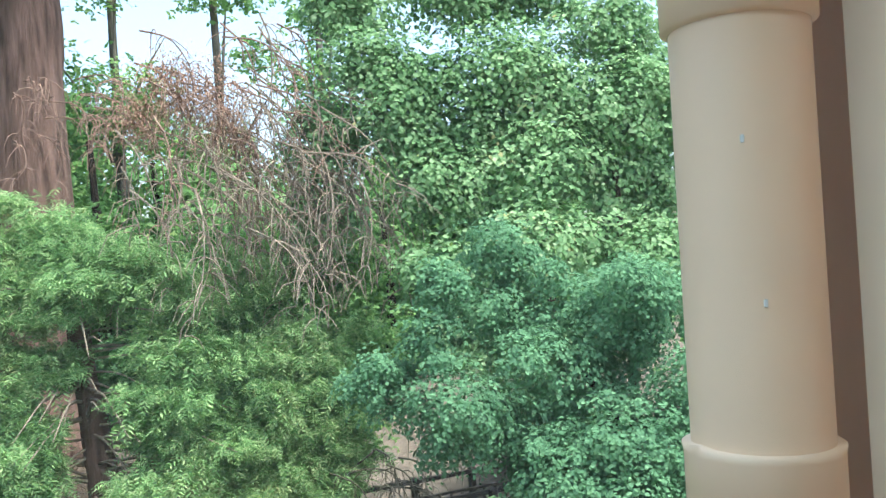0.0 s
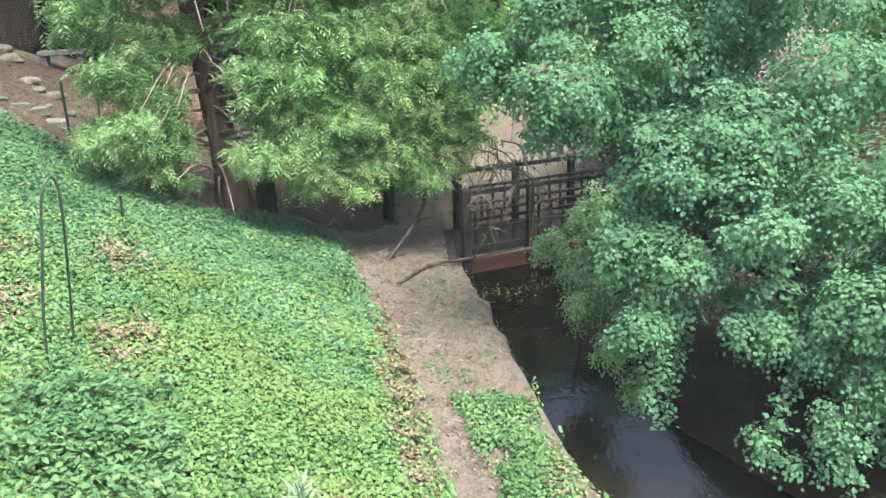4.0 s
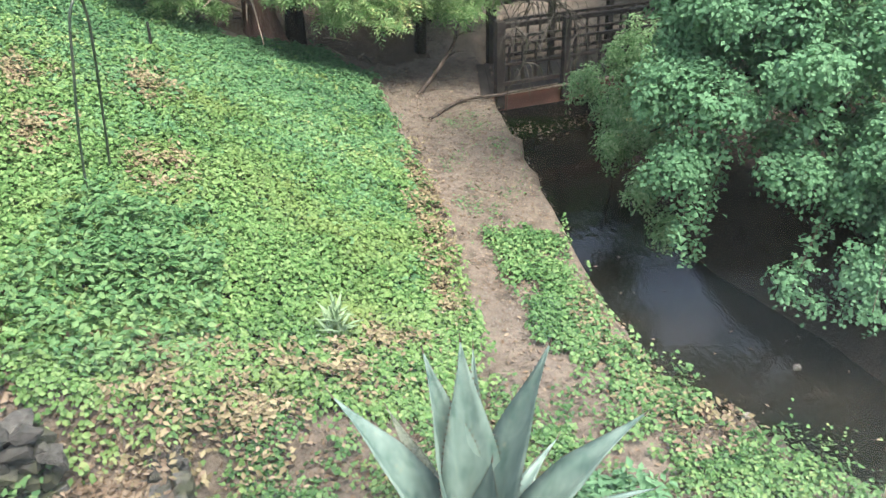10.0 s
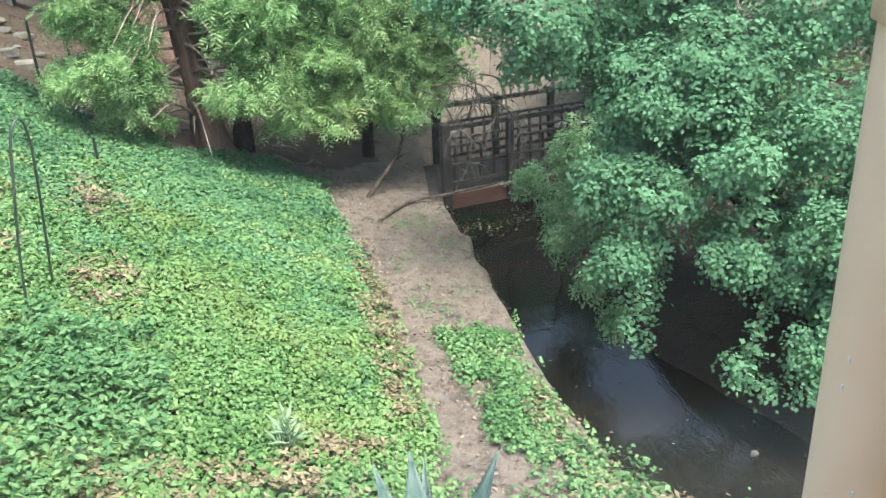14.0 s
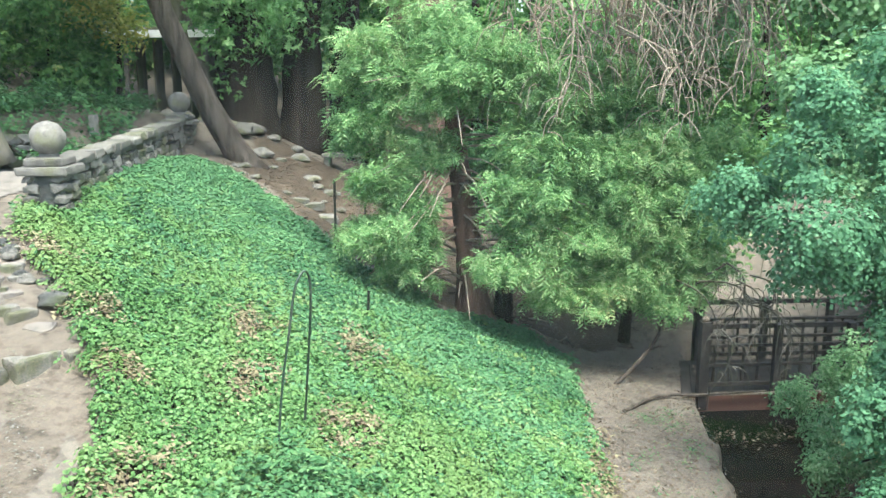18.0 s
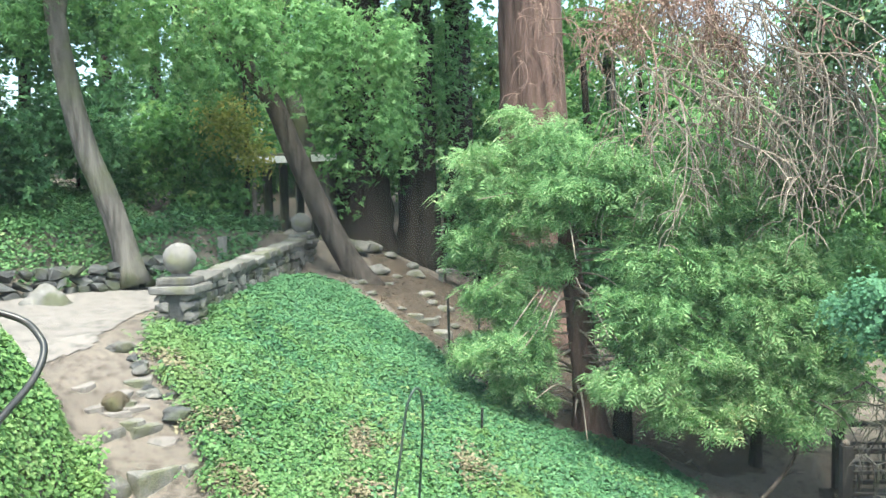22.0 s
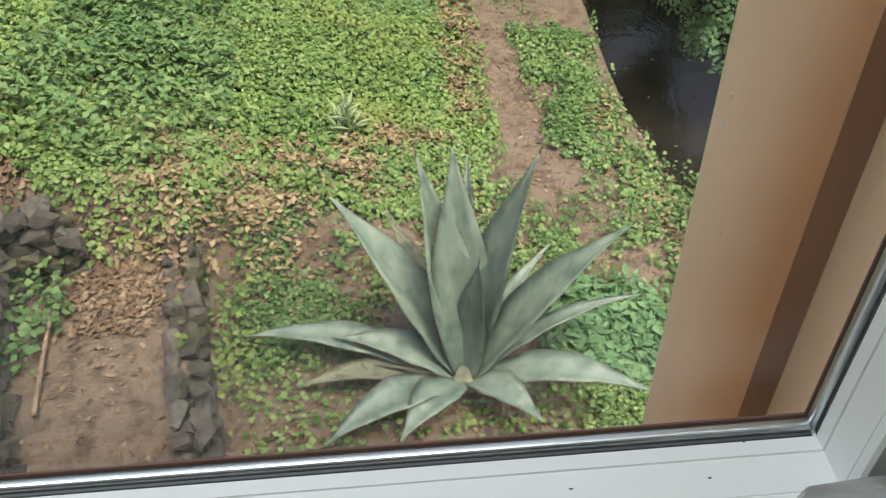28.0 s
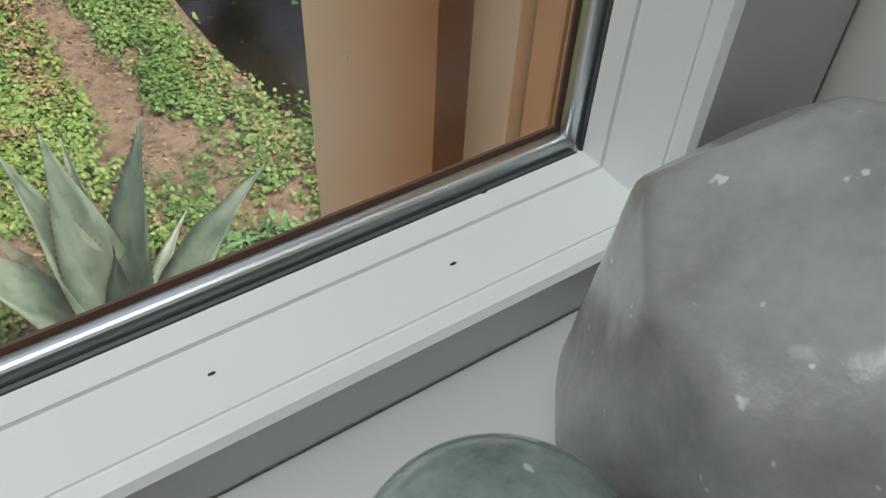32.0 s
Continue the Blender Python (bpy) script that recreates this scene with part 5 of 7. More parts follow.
hoop = thing("garden_hoop", (0, 0, 0), "thin green metal garden hoop standing in ivy", "garden hoop")
bm = bmesh.new()
tube(bm, curve_pts([(-2.27, 6.44, 1.05), (-2.18, 6.40, 1.80), (-2.09, 6.37, 2.31), (-2.03, 6.35, 2.65), (-1.99, 6.38, 2.78), (-1.965, 6.45, 2.81), (-1.95, 6.52, 2.73), (-1.97, 6.60, 2.49), (-2.07, 6.80, 1.92), (-2.22, 7.06, 1.05)], 60), 0.011, 8)
part("hoop", bm, M_GREENMETAL, hoop, smooth=True)
st = thing("stake", (-3.3, 12.3, float(ground_z(-3.3, 12.3))), "thin dark metal stake in the bare slope", "stake")
bm = bmesh.new()
tube(bm, [(0, 0, -0.2), (0, 0, 1.25)], 0.02, 8)
part("rod", bm, M_BLACKMETAL, st)

for sx, sy, sh in ((-2.40, 10.51, 0.42), (-3.66, 15.79, 0.3)):
    st = thing("stake", (sx, sy, float(ground_z(sx, sy))), "short dark metal stake in the slope", "stake", "stakes on the slope")
    bm = bmesh.new()
    tube(bm, [(0, 0, -0.2), (0.02, 0, sh)], 0.018, 8)
    part("rod", bm, M_BLACKMETAL, st)

# fallen branches and the loose pole
def branch(name, pts, r0, r1, material, label, cat="branch", n=26, twigs=0, group=""):
    t = thing(name, pts[0], label, cat, group)
    o = Vector(pts[0])
    c = curve_pts([Vector(p) - o for p in pts], n)
    bm = bmesh.new()
    tube(bm, c, [r0 + (r1 - r0) * k / (n - 1) for k in range(n)], 8)
    part("stem", bm, material, t, smooth=True)
    for k in range(twigs):
        q = Vector(c[random.randrange(n // 4, n)])
        bm = bmesh.new()
        d = Vector((random.uniform(-1, 1), random.uniform(-1, 1), random.uniform(-0.3, 0.8))) * random.uniform(0.2, 0.5)
        tube(bm, [q, q + d * 0.5 + Vector((0, 0, 0.04)), q + d], [r1 * 1.2, r1 * 0.8, r1 * 0.3], 5)
        part("twig", bm, material, t)
    return t


branch("fallen_branch", [(0.95,11.61,0.03),(1.18,11.67,0.27),(1.52,11.77,0.71),(1.67,11.89,1.21),(2.0,11.91,1.5),(2.4,11.79,1.81)], 0.034, 0.014, M_SHADEBARK, "bare brown branch leaning beside the footbridge", twigs=7)
branch("fallen_branch", [(1.0, 10.6, 0.04), (1.5, 11.15, 0.07), (2.1, 11.25, 0.09), (3.0, 11.5, 0.1)], 0.026, 0.016, M_SHADEBARK, "brown branch lying across the creek path")
flat_stone((-2.45, 2.35, 1.1), 0.42, 0.3, 0.1, 20, M_STONE, "flat grey slab lying on the rock wall", 4, "")
branch("loose_pole", [(-2.13, 4.0, 0.66), (-2.09, 3.6, 0.59), (-2.04, 3.2, 0.57), (-1.98, 2.75, 0.555)], 0.016, 0.014, M_TWIG, "pale thin pole lying on the terrace", "pole")



# exposed roots and sticks on the bare slope
random.seed(17)
for k in range(16):
    x, y = random.uniform(-4.5, 0.6), random.uniform(12.6, 13.6)
    a = random.uniform(0, 3.1)
    L = random.uniform(0.3, 0.7)
    pts = [(x + L * u * math.cos(a + 0.5 * u), y + L * u * math.sin(a + 0.5 * u), float(ground_z(x + L * u * math.cos(a), y + L * u * math.sin(a))) + 0.02 + 0.03 * math.sin(u * 3)) for u in (0, 0.35, 0.7, 1)]
    branch("fallen_stick", pts, 0.018, 0.008, M_TWIG if k % 2 else M_GREYBARK, "dry stick lying on the bare slope", n=8, group="sticks on the slope")
# flat stones set as rough steps on the slope past the ivy
for k in range(9):
    x, y = -4.6 + 0.28 * k + random.uniform(-0.1, 0.1), 14.6 - 0.22 * k + random.uniform(-0.15, 0.15)
    flat_stone((x, y, float(ground_z(x, y)) + 0.05), random.uniform(0.4, 0.7), 0.3, 0.12, random.uniform(-25, 25), M_STONE, "flat stone set as a rough step on the slope", 5, "slope steps")

# shed behind the trees, and the low stone seats
shed = thing("garden_shed", (-8.75, 18.75, 3.2), "small weathered shed with a pale roof edge behind trees", "shed")
for x0 in (-0.85, -0.42, 0.0, 0.42, 0.85):
    bar("wall_board", (x0, 0, 0), (x0, 0, 2.0), 0.40, 0.05, M_GREYBARK, shed)
for x0 in (-0.95, 0.95):
    bar("post", (x0, -0.5, 0), (x0, -0.5, 2.0), 0.09, 0.09, M_PALE, shed)
bar("roof_edge", (-1.3, -0.75, 2.1), (1.3, -0.75, 2.1), 0.06, 0.16, M_PVC, shed, "pale painted roof edge")
bar("roof", (-1.3, 0.1, 2.22), (1.3, 0.1, 2.22), 1.7, 0.06, M_STONE, shed)
house = thing("red_house", (-16.9, 17.4, float(ground_z(-16.9, 17.4))), "distant red and white house wall seen between trunks", "house")
bm = bmesh.new()
box(bm, pose(0, 0, 6.55 - house.location.z, 0, 0, 43), 1.0, 0.2, 1.0)
part("wall", bm, M_REDPAINT, house)
bm = bmesh.new()
box(bm, pose(0, 0, (6.05 - house.location.z) / 2, 0, 0, 43), 1.2, 0.24, 6.05 - house.location.z)
part("lower_wall", bm, M_DARKWOOD, house)
for k in (-0.55, 0.1, 0.35):
    bm = bmesh.new()
    box(bm, pose(k * 0.73 + 0.09, k * 0.68 - 0.1, 6.5 - house.location.z, 0, 0, 43), 0.14, 0.05, 1.0)
    part("window", bm, M_PVC, house, "white window frame")
for x, y in ((-8.3, 14.3), (-7.75, 14.6)):
    st2 = thing("stone_post", (x, y, float(ground_z(x, y))), "short grey stone post beside the road", "stone post", "stone posts")
    bm = bmesh.new()
    box(bm, pose(0, 0, 0.2), 0.14, 0.14, 0.44, 0.02, 2, 0.008)
    part("shaft", bm, M_STONE, st2)
seat = thing("stone_bench", (-4.75, 18.4, float(ground_z(-4.75, 18.4))), "low grey stone bench under the redwoods", "bench")
bar("seat_slab", (-0.45, 0, 0.4), (0.45, 0, 0.4), 0.35, 0.08, M_PALE, seat)
for x0 in (-0.35, 0.35):
    bar("leg", (x0, 0, -0.05), (x0, 0, 0.38), 0.25, 0.12, M_STONE, seat)
# ---- agave ----
def agave_leaf(parent, base, tip, width, bow, fold=0.35, material=None, side=None, n=22):
    """A thick tapering leaf with a gutter, small marginal teeth and a dark end spine."""
    b, t = Vector(base), Vector(tip)
    d = t - b
    L = d.length
    out = Vector((d.x, d.y, 0))
    out = out.normalized() if out.length > 1e-3 else Vector((0, -1, 0))
    up = (Vector((0, 0, 1)) - d.normalized() * d.normalized().z)
    up = up.normalized() if up.length > 0.15 else -out
    if side:
        up = Vector(side).normalized()
    across = d.normalized().cross(up).normalized()
    bm = bmesh.new()
    rings = []
    for i in range(n):
        u = i / (n - 1)
        c = b + d * u + up * (bow * 4 * u * (1 - u)) * L
        w = width * (0.5 + 0.6 * math.sin(math.pi * min(u * 1.08, 1.0))) * (1 - u ** 3.6) + 0.004
        th = 0.032 * (1 - u) + 0.006
        g = fold * w * (0.5 + 0.5 * u)
        ripple = 0.012 * math.sin(u * 23 + b.x * 40) * (1 - u)
        rings.append([bm.verts.new(p) for p in (
            c + across * (w / 2) + up * (g + ripple), c + across * (w / 4) + up * (g * 0.35), c + up * 0.0, c - across * (w / 4) + up * (g * 0.35),
            c - across * (w / 2) + up * (g - ripple), c - across * (w / 4) - up * (th - g * 0.3), c - up * (th * 1.5), c + across * (w / 4) - up * (th - g * 0.3))])
    for r, s in zip(rings, rings[1:]):
        for k in range(8):
            bm.faces.new((r[k], r[(k + 1) % 8], s[(k + 1) % 8], s[k]))
    bm.faces.new(rings[0][::-1])
    bm.faces.new(rings[-1])
    teeth = bmesh.new()
    for i in range(2, n - 2):
        for k, sg in ((0, 1), (4, -1)):
            for f in (0.0, 0.5):
                p = rings[i][k].co.lerp(rings[i + 1][k].co, f)
                q = (rings[i + 1][k].co - rings[i][k].co).normalized()
                vs = [teeth.verts.new(p - q * 0.007), teeth.verts.new(p + q * 0.007), teeth.verts.new(p + across * sg * 0.013 + q * 0.004), teeth.verts.new(p - up * 0.006)]
                for tri in ((0, 1, 2), (0, 2, 3), (1, 3, 2)):
                    teeth.faces.new([vs[z] for z in tri])
    leaf = part("leaf", bm, material or M_AGAVE, parent, "", True)
    part("leaf_teeth", teeth, M_SPINE, leaf)
    bm = bmesh.new()
    e = d.normalized()
    tip_c = Vector(np.mean([v for v in [leaf.data.vertices[-8 + k].co for k in range(8)]], axis=0))
    tube(bm, [tip_c - e * 0.01, tip_c + e * 0.045], [0.006, 0.001], 6)
    part("end_spine", bm, M_SPINE, leaf)


AB = (0.36, 3.03, 0.26)
ag = thing("agave", AB, "large blue-green agave with toothed pointed leaves in soil", "agave")
random.seed(11)
UPRIGHT = [((0.35, 3.46, 1.63), 0.21, 0.02, 0.45), ((0.77, 3.26, 1.70), 0.2, 0.03, 0.35), ((0.44, 3.60, 1.47), 0.11, 0.0, 1.1), ((0.16, 3.50, 1.55), 0.18, 0.03, 0.7),
           ((1.28, 3.19, 1.24), 0.18, 0.05, 0.35), ((-0.33, 3.52, 1.30), 0.18, 0.05, 0.4), ((0.45, 3.10, 1.12), 0.16, -0.03, 0.25), ((-0.04, 3.74, 0.99), 0.11, 0.03, 0.3)]
for tip, w, bow, fold in UPRIGHT:
    tv = Vector(tip) - Vector(AB)
    st = Vector((tv.x, tv.y, 0)) * 0.07
    agave_leaf(ag, st + Vector((0, 0, 0.02)), tv, w * 1.5, bow, fold * 0.75, M_AGAVEDRY if tip[2] < 1.0 else M_AGAVE)
FLAT = [((-0.93, 3.29, 0.45), 0.17), ((-0.37, 3.14, 0.55), 0.19), ((-0.29, 3.06, 0.4), 0.14), ((-0.44, 2.52, 0.40), 0.2), ((-0.03, 2.5, 0.42), 0.2), ((0.74, 2.53, 0.45), 0.17),
        ((1.35, 2.64, 0.50), 0.19), ((1.42, 3.26, 0.60), 0.09), ((0.93, 3.59, 0.75), 0.09), ((-0.62, 2.95, 0.36), 0.14)]
for k, (tip, w) in enumerate(FLAT):
    tv = Vector(tip) - Vector(AB)
    agave_leaf(ag, Vector((tv.x, tv.y, 0)) * 0.08, tv, w * 1.15, 0.13, 0.22, M_AGAVEDRY if k in (2, 9) else M_AGAVE)
bm = bmesh.new()
bmesh.ops.create_icosphere(bm, subdivisions=3, radius=0.10, matrix=pose(0, 0, -0.02) @ Matrix.Diagonal((1, 1, 0.8, 1)))
part("heart", bm, M_AGAVEDRY, ag, "dry brown agave stem base", True)
# pups and weeds round it
cover("weed", [(0.85, 3.1), (1.6, 3.0), (1.75, 3.7), (1.0, 3.9)], 1500, 0.09, L_BUSH, "low dark green weeds beside the agave", 0.02, 0.3, 0, 0, "weeds", LEAF_OVAL)


# ---- trees and bushes ----
def trunk(parent, pts, r0, r1, material, name="trunk", sides=16, rough=0.12, n=26, flare=0.0, label=""):
    c = curve_pts(pts, n)
    bm = bmesh.new()
    tube(bm, c, [(r0 + (r1 - r0) * k / (n - 1)) * (1 + flare * math.exp(-k * 0.8)) for k in range(n)], sides)
    if rough:
        off = Vector(pts[0]) * 1.7
        for v in bm.verts:
            k = noise.noise(Vector((v.co.x * 5, v.co.y * 5, v.co.z * 0.7)) + off)
            v.co += Vector((noise.noise(v.co * 3 + off), noise.noise(v.co * 3 - off), 0)) * rough * r0 + Vector((k, -k, 0)) * rough * r0 * 0.6
    return part(name, bm, material, parent, label, True)


def blob_points(blobs, count, shell=0.5, seed=0):
    """Points in the outer part of several ellipsoids, with outward directions: blobs are centre and radii."""
    g = np.random.default_rng(seed)
    w = np.array([b[1][0] * b[1][1] + b[1][1] * b[1][2] + b[1][0] * b[1][2] for b in blobs])
    pick = g.choice(len(blobs), count, p=w / w.sum())
    d = unit(g.normal(size=(count, 3)))
    r = (shell + (1 - shell) * g.random(count) ** 0.6)
    r *= 0.82 + 0.28 * np.sin(d[:, 0] * 7 + pick * 2.1) * np.sin(d[:, 1] * 6 + d[:, 2] * 5 + pick)
    C = np.array([b[0] for b in blobs])[pick]
    R = np.array([b[1] for b in blobs])[pick]
    return C + d * R * r[:, None], unit(d / R), pick


def clumps(p, n, per, spread, seed, flat=1.0):
    """Sprays of leaves round each point."""
    g = np.random.default_rng(seed)
    return np.repeat(p, per, 0) + g.normal(size=(len(p) * per, 3)) * spread * np.array([1, 1, flat]), np.repeat(n, per, 0)


def crown(parent, blobs, count, size, material, shape=LEAF_OVAL, per=8, spread=0.07, seed=0, shell=0.45, droop=0.0, name="crown", label="", along=None, up=0.6, keep=None, flat=1.0):
    p, n, k = blob_points(blobs, count // per, shell, seed)
    if keep is not None:
        m = keep(p)
        p, n = p[m], n[m]
    q, nn = clumps(p, n, per, spread, seed + 1, flat)
    a = None
    if along == "out":
        a = nn * np.array([1, 1, 0.2]) + np.array([0, 0, -droop])
    nrm = nn * (1 - up) + np.array([0, 0, up]) + rng.normal(size=q.shape) * 0.45
    o = np.array(parent.location) if parent is not None else 0
    ob = leaf_mesh(name, q - o, nrm, size * rng.uniform(0.65, 1.35, len(q)), shape, material, parent, label, "", a)
    return ob


def fans(parent, blobs, count, per, reach, size, material, shape=LEAF_BROAD, seed=0, shell=0.4, up=0.55, droop=0.35, name="crown", label=""):
    """Leaves in flat drooping fans, each fan on one twig end."""
    p, n, _ = blob_points(blobs, count, shell, seed)
    nc = unit(n * (1 - up) + np.array([0, -0.12, up]) + rng.normal(size=p.shape) * 0.22)
    d = rng.normal(size=p.shape)
    d = unit(d - nc * (d * nc).sum(1, keepdims=True))
    e = np.cross(nc, d)
    P, N, D, E = (np.repeat(v, per, 0) for v in (p, nc, d, e))
    a, u = rng.uniform(0, 2 * math.pi, len(P)), rng.random(len(P))
    out = D * np.cos(a)[:, None] + E * np.sin(a)[:, None]
    w = reach * np.repeat(rng.uniform(0.6, 1.3, len(p)), per) * np.sqrt(u)
    q = P + out * w[:, None] - np.array([0, 0, 1.0]) * (droop * w * np.sqrt(u))[:, None]
    nrm = N + out * (0.4 * u)[:, None] + rng.normal(size=q.shape) * 0.24
    return leaf_mesh(name, q - np.array(parent.location), nrm, size * rng.uniform(0.7, 1.3, len(q)), shape, material, parent, label, "", out)


def fronds(parent, blobs, count, length, material, per=13, seed=0, shell=0.3, droop=0.35, blade=0.36, name="crown", label=""):
    """Feathered conifer twigs: narrow blades along both sides of a drooping axis."""
    p, n, _ = blob_points(blobs, count, shell, seed)
    ax = unit(n * np.array([1, 1, 0.15]) + rng.normal(size=p.shape) * 0.75 + np.array([0, 0, -droop]))
    nc = np.array([0, -0.15, 1.0]) + rng.normal(size=p.shape) * 0.28
    nc = unit(nc - ax * (nc * ax).sum(1, keepdims=True))
    sd = np.cross(nc, ax)
    L = length * rng.uniform(0.6, 1.35, len(p))
    k = np.arange(per)
    u, sg = k / (per - 1), np.where(k == per - 1, 0.0, np.where(k % 2, 1.0, -1.0))
    taper = blade * (0.55 + 0.9 * u) * (1.15 - u) * 1.6
    way = ax[:, None] * (0.62 + 0.38 * (sg == 0))[None, :, None] + sd[:, None] * (sg * 0.75)[None, :, None]
    b = (L[:, None] * taper[None])[..., None]
    q = p[:, None] + ax[:, None] * (L[:, None] * (u - 0.35)[None])[..., None] - np.array([0, 0, 1.0]) * (L[:, None] * 0.28 * (u * u)[None])[..., None] + way * b * 0.5
    nrm = np.repeat(nc, per, 0) + rng.normal(size=(len(p) * per, 3)) * 0.14
    m = q.reshape(-1, 3)
    return leaf_mesh(name, m - np.array(parent.location), nrm, b.reshape(-1) * rng.uniform(0.85, 1.2, len(m)), LEAF_LONG, material, parent, label, "", way.reshape(-1, 3) * 3)


def limbs(parent, start, ends, r0, material, sag=0.1, name="limb", n=12):
    for e in ends:
        s, e = Vector(start), Vector(e)
        m = (s + e) / 2 + Vector((0, 0, (e - s).length * sag))
        bm = bmesh.new()
        o = parent.location
        tube(bm, curve_pts([s - o, m - o, e - o], n), [r0 * (1 - 0.8 * k / (n - 1)) for k in range(n)], 7)
        part(name, bm, material, parent, "", True)


def gz(x, y):
    return float(ground_z(x, y))


def tree(name, at, label, cat="tree", group=""):
    return thing(name, (at[0], at[1], gz(*at)), label, cat, group)


def rel(t, pts):
    return [Vector(p) - t.location for p in pts]


random.seed(21)
# great redwood behind the young conifer
t = tree("redwood_tree", (-2.85, 17.6), "huge redwood trunk with furrowed reddish bark", "tree")
trunk(t, [(0, 0, -0.3), (0.02, 0, 4), (0.0, 0.05, 9), (0, 0, 16), (0, 0, 24)], 0.82, 0.42, M_REDWOOD, sides=36, rough=0.10, n=40, flare=0.5)
# third blob is unseen foliage, added overhead to shade the slope
crown(t, [((-2.8, 17.6, 14), (3.2, 3.0, 3.5)), ((-3.2, 18.2, 19), (2.6, 2.6, 4)), ((-3.2, 15.8, 11.9), (1.8, 1.5, 1.0))], 9000, 0.34, L_DARKWOOD, LEAF_SPRAY, 5, 0.25, 3)
# dark redwood cluster, its shade put into the bark colour
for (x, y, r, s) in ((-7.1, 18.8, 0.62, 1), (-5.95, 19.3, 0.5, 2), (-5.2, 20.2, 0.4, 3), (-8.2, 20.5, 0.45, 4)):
    t = tree("redwood_tree", (x, y), "redwood trunk with shade in its dark bark colour and drooping leafy shoots", "tree", "dark redwoods")
    trunk(t, [(0, 0, -0.3), (0.1, 0, 4), (0.15, 0, 10), (0.2, 0, 20)], r, r * 0.45, M_DARKSHADEBARK, sides=24, rough=0.16, n=30, flare=0.5)
    crown(t, [((x - 0.2, y - 0.8, 6 + s * 0.3), (0.9, 0.7, 2.4)), ((x + 0.3, y - 0.5, 11), (1.8, 1.6, 3))], 3200, 0.24, L_CANOPY, LEAF_TUFT, 4, 0.16, 10 + s)
# leaning tree and its grey neighbour
t = tree("leaning_tree", (-6.1, 15.9), "dark leaning tree trunk beside the stone bridge", "tree")
trunk(t, rel(t, [(-5.92, 15.9, 2.4), (-6.6, 15.68, 3.65), (-7.22, 15.36, 5.25), (-7.58, 15.07, 6.35), (-8.4, 14.4, 7.6), (-9.3, 13.7, 9.4)]), 0.25, 0.14, M_SHADEBARK, flare=0.5, rough=0.07)
limbs(t, (-7.58, 15.07, 6.35), [(-6.6, 14.2, 8.2), (-8.0, 13.6, 8.0), (-7.2, 15.6, 9.0)], 0.09, M_GREYBARK)
crown(t, [((-8.4, 14.2, 7.6), (1.5, 1.2, 1.0)), ((-7.0, 14.3, 7.9), (1.4, 1.2, 1.0)), ((-9.8, 13.4, 8.8), (1.8, 1.5, 1.3)), ((-8.2, 15.4, 9.6), (2.4, 2, 1.5))], 3600, 0.20, L_WOOD, LEAF_TUFT, 4, 0.15, 31)
crown(t, [((-8.6, 12.3, 7.0), (0.9, 0.8, 0.7)), ((-7.75, 12.9, 6.6), (0.9, 0.7, 0.8)), ((-6.4, 13.7, 6.6), (0.9, 0.7, 0.7)), ((-7.1, 13.1, 7.4), (1.0, 0.8, 0.7)), ((-5.7, 13.9, 7.2), (0.9, 0.8, 0.7)), ((-4.8, 14.4, 6.9), (0.8, 0.7, 0.9)), ((-4.9, 14.5, 5.7), (0.45, 0.4, 0.8)), ((-9.8, 11.3, 7.3), (0.9, 0.8, 0.6))], 5400, 0.18, L_CANOPY, LEAF_WHORL, 4, 0.15, 32, 0.1, 0.5, "canopy", "bright hanging leaves", up=0.2)
t = tree("grey_tree", (-7.6, 18.3), "grey tree trunk leaning behind the bridge", "tree")
trunk(t, rel(t, [(-7.55, 18.3, 2.6), (-7.95, 18.2, 4.4), (-8.35, 18.1, 6.0), (-9.0, 18, 9)]), 0.26, 0.18, M_GREYBARK, rough=0.06)
# trunk above the rock wall
t = tree("grey_tree", (-8.75, 12.2), "smooth grey leaning tree trunk above the rock wall", "tree")
trunk(t, rel(t, [(-8.72, 12.15, 3.0), (-8.95, 12.0, 4.2), (-9.2, 11.75, 5.2), (-9.33, 11.55, 6.2), (-9.33, 11.35, 7.2), (-9.4, 11.1, 9.5)]), 0.21, 0.15, M_GREYBARK, flare=0.4, rough=0.06)
limbs(t, (-9.33, 11.4, 7.2), [(-8.4, 10.9, 8.6), (-10.2, 11.0, 8.8)], 0.08, M_GREYBARK)
crown(t, [((-9.0, 11.0, 8.6), (1.6, 1.3, 1.1)), ((-10.3, 11.4, 8.9), (1.4, 1.3, 1.0)), ((-7.9, 12.2, 7.9), (1.3, 1.0, 0.9))], 3200, 0.18, L_CANOPY, LEAF_WHORL, 4, 0.15, 37)
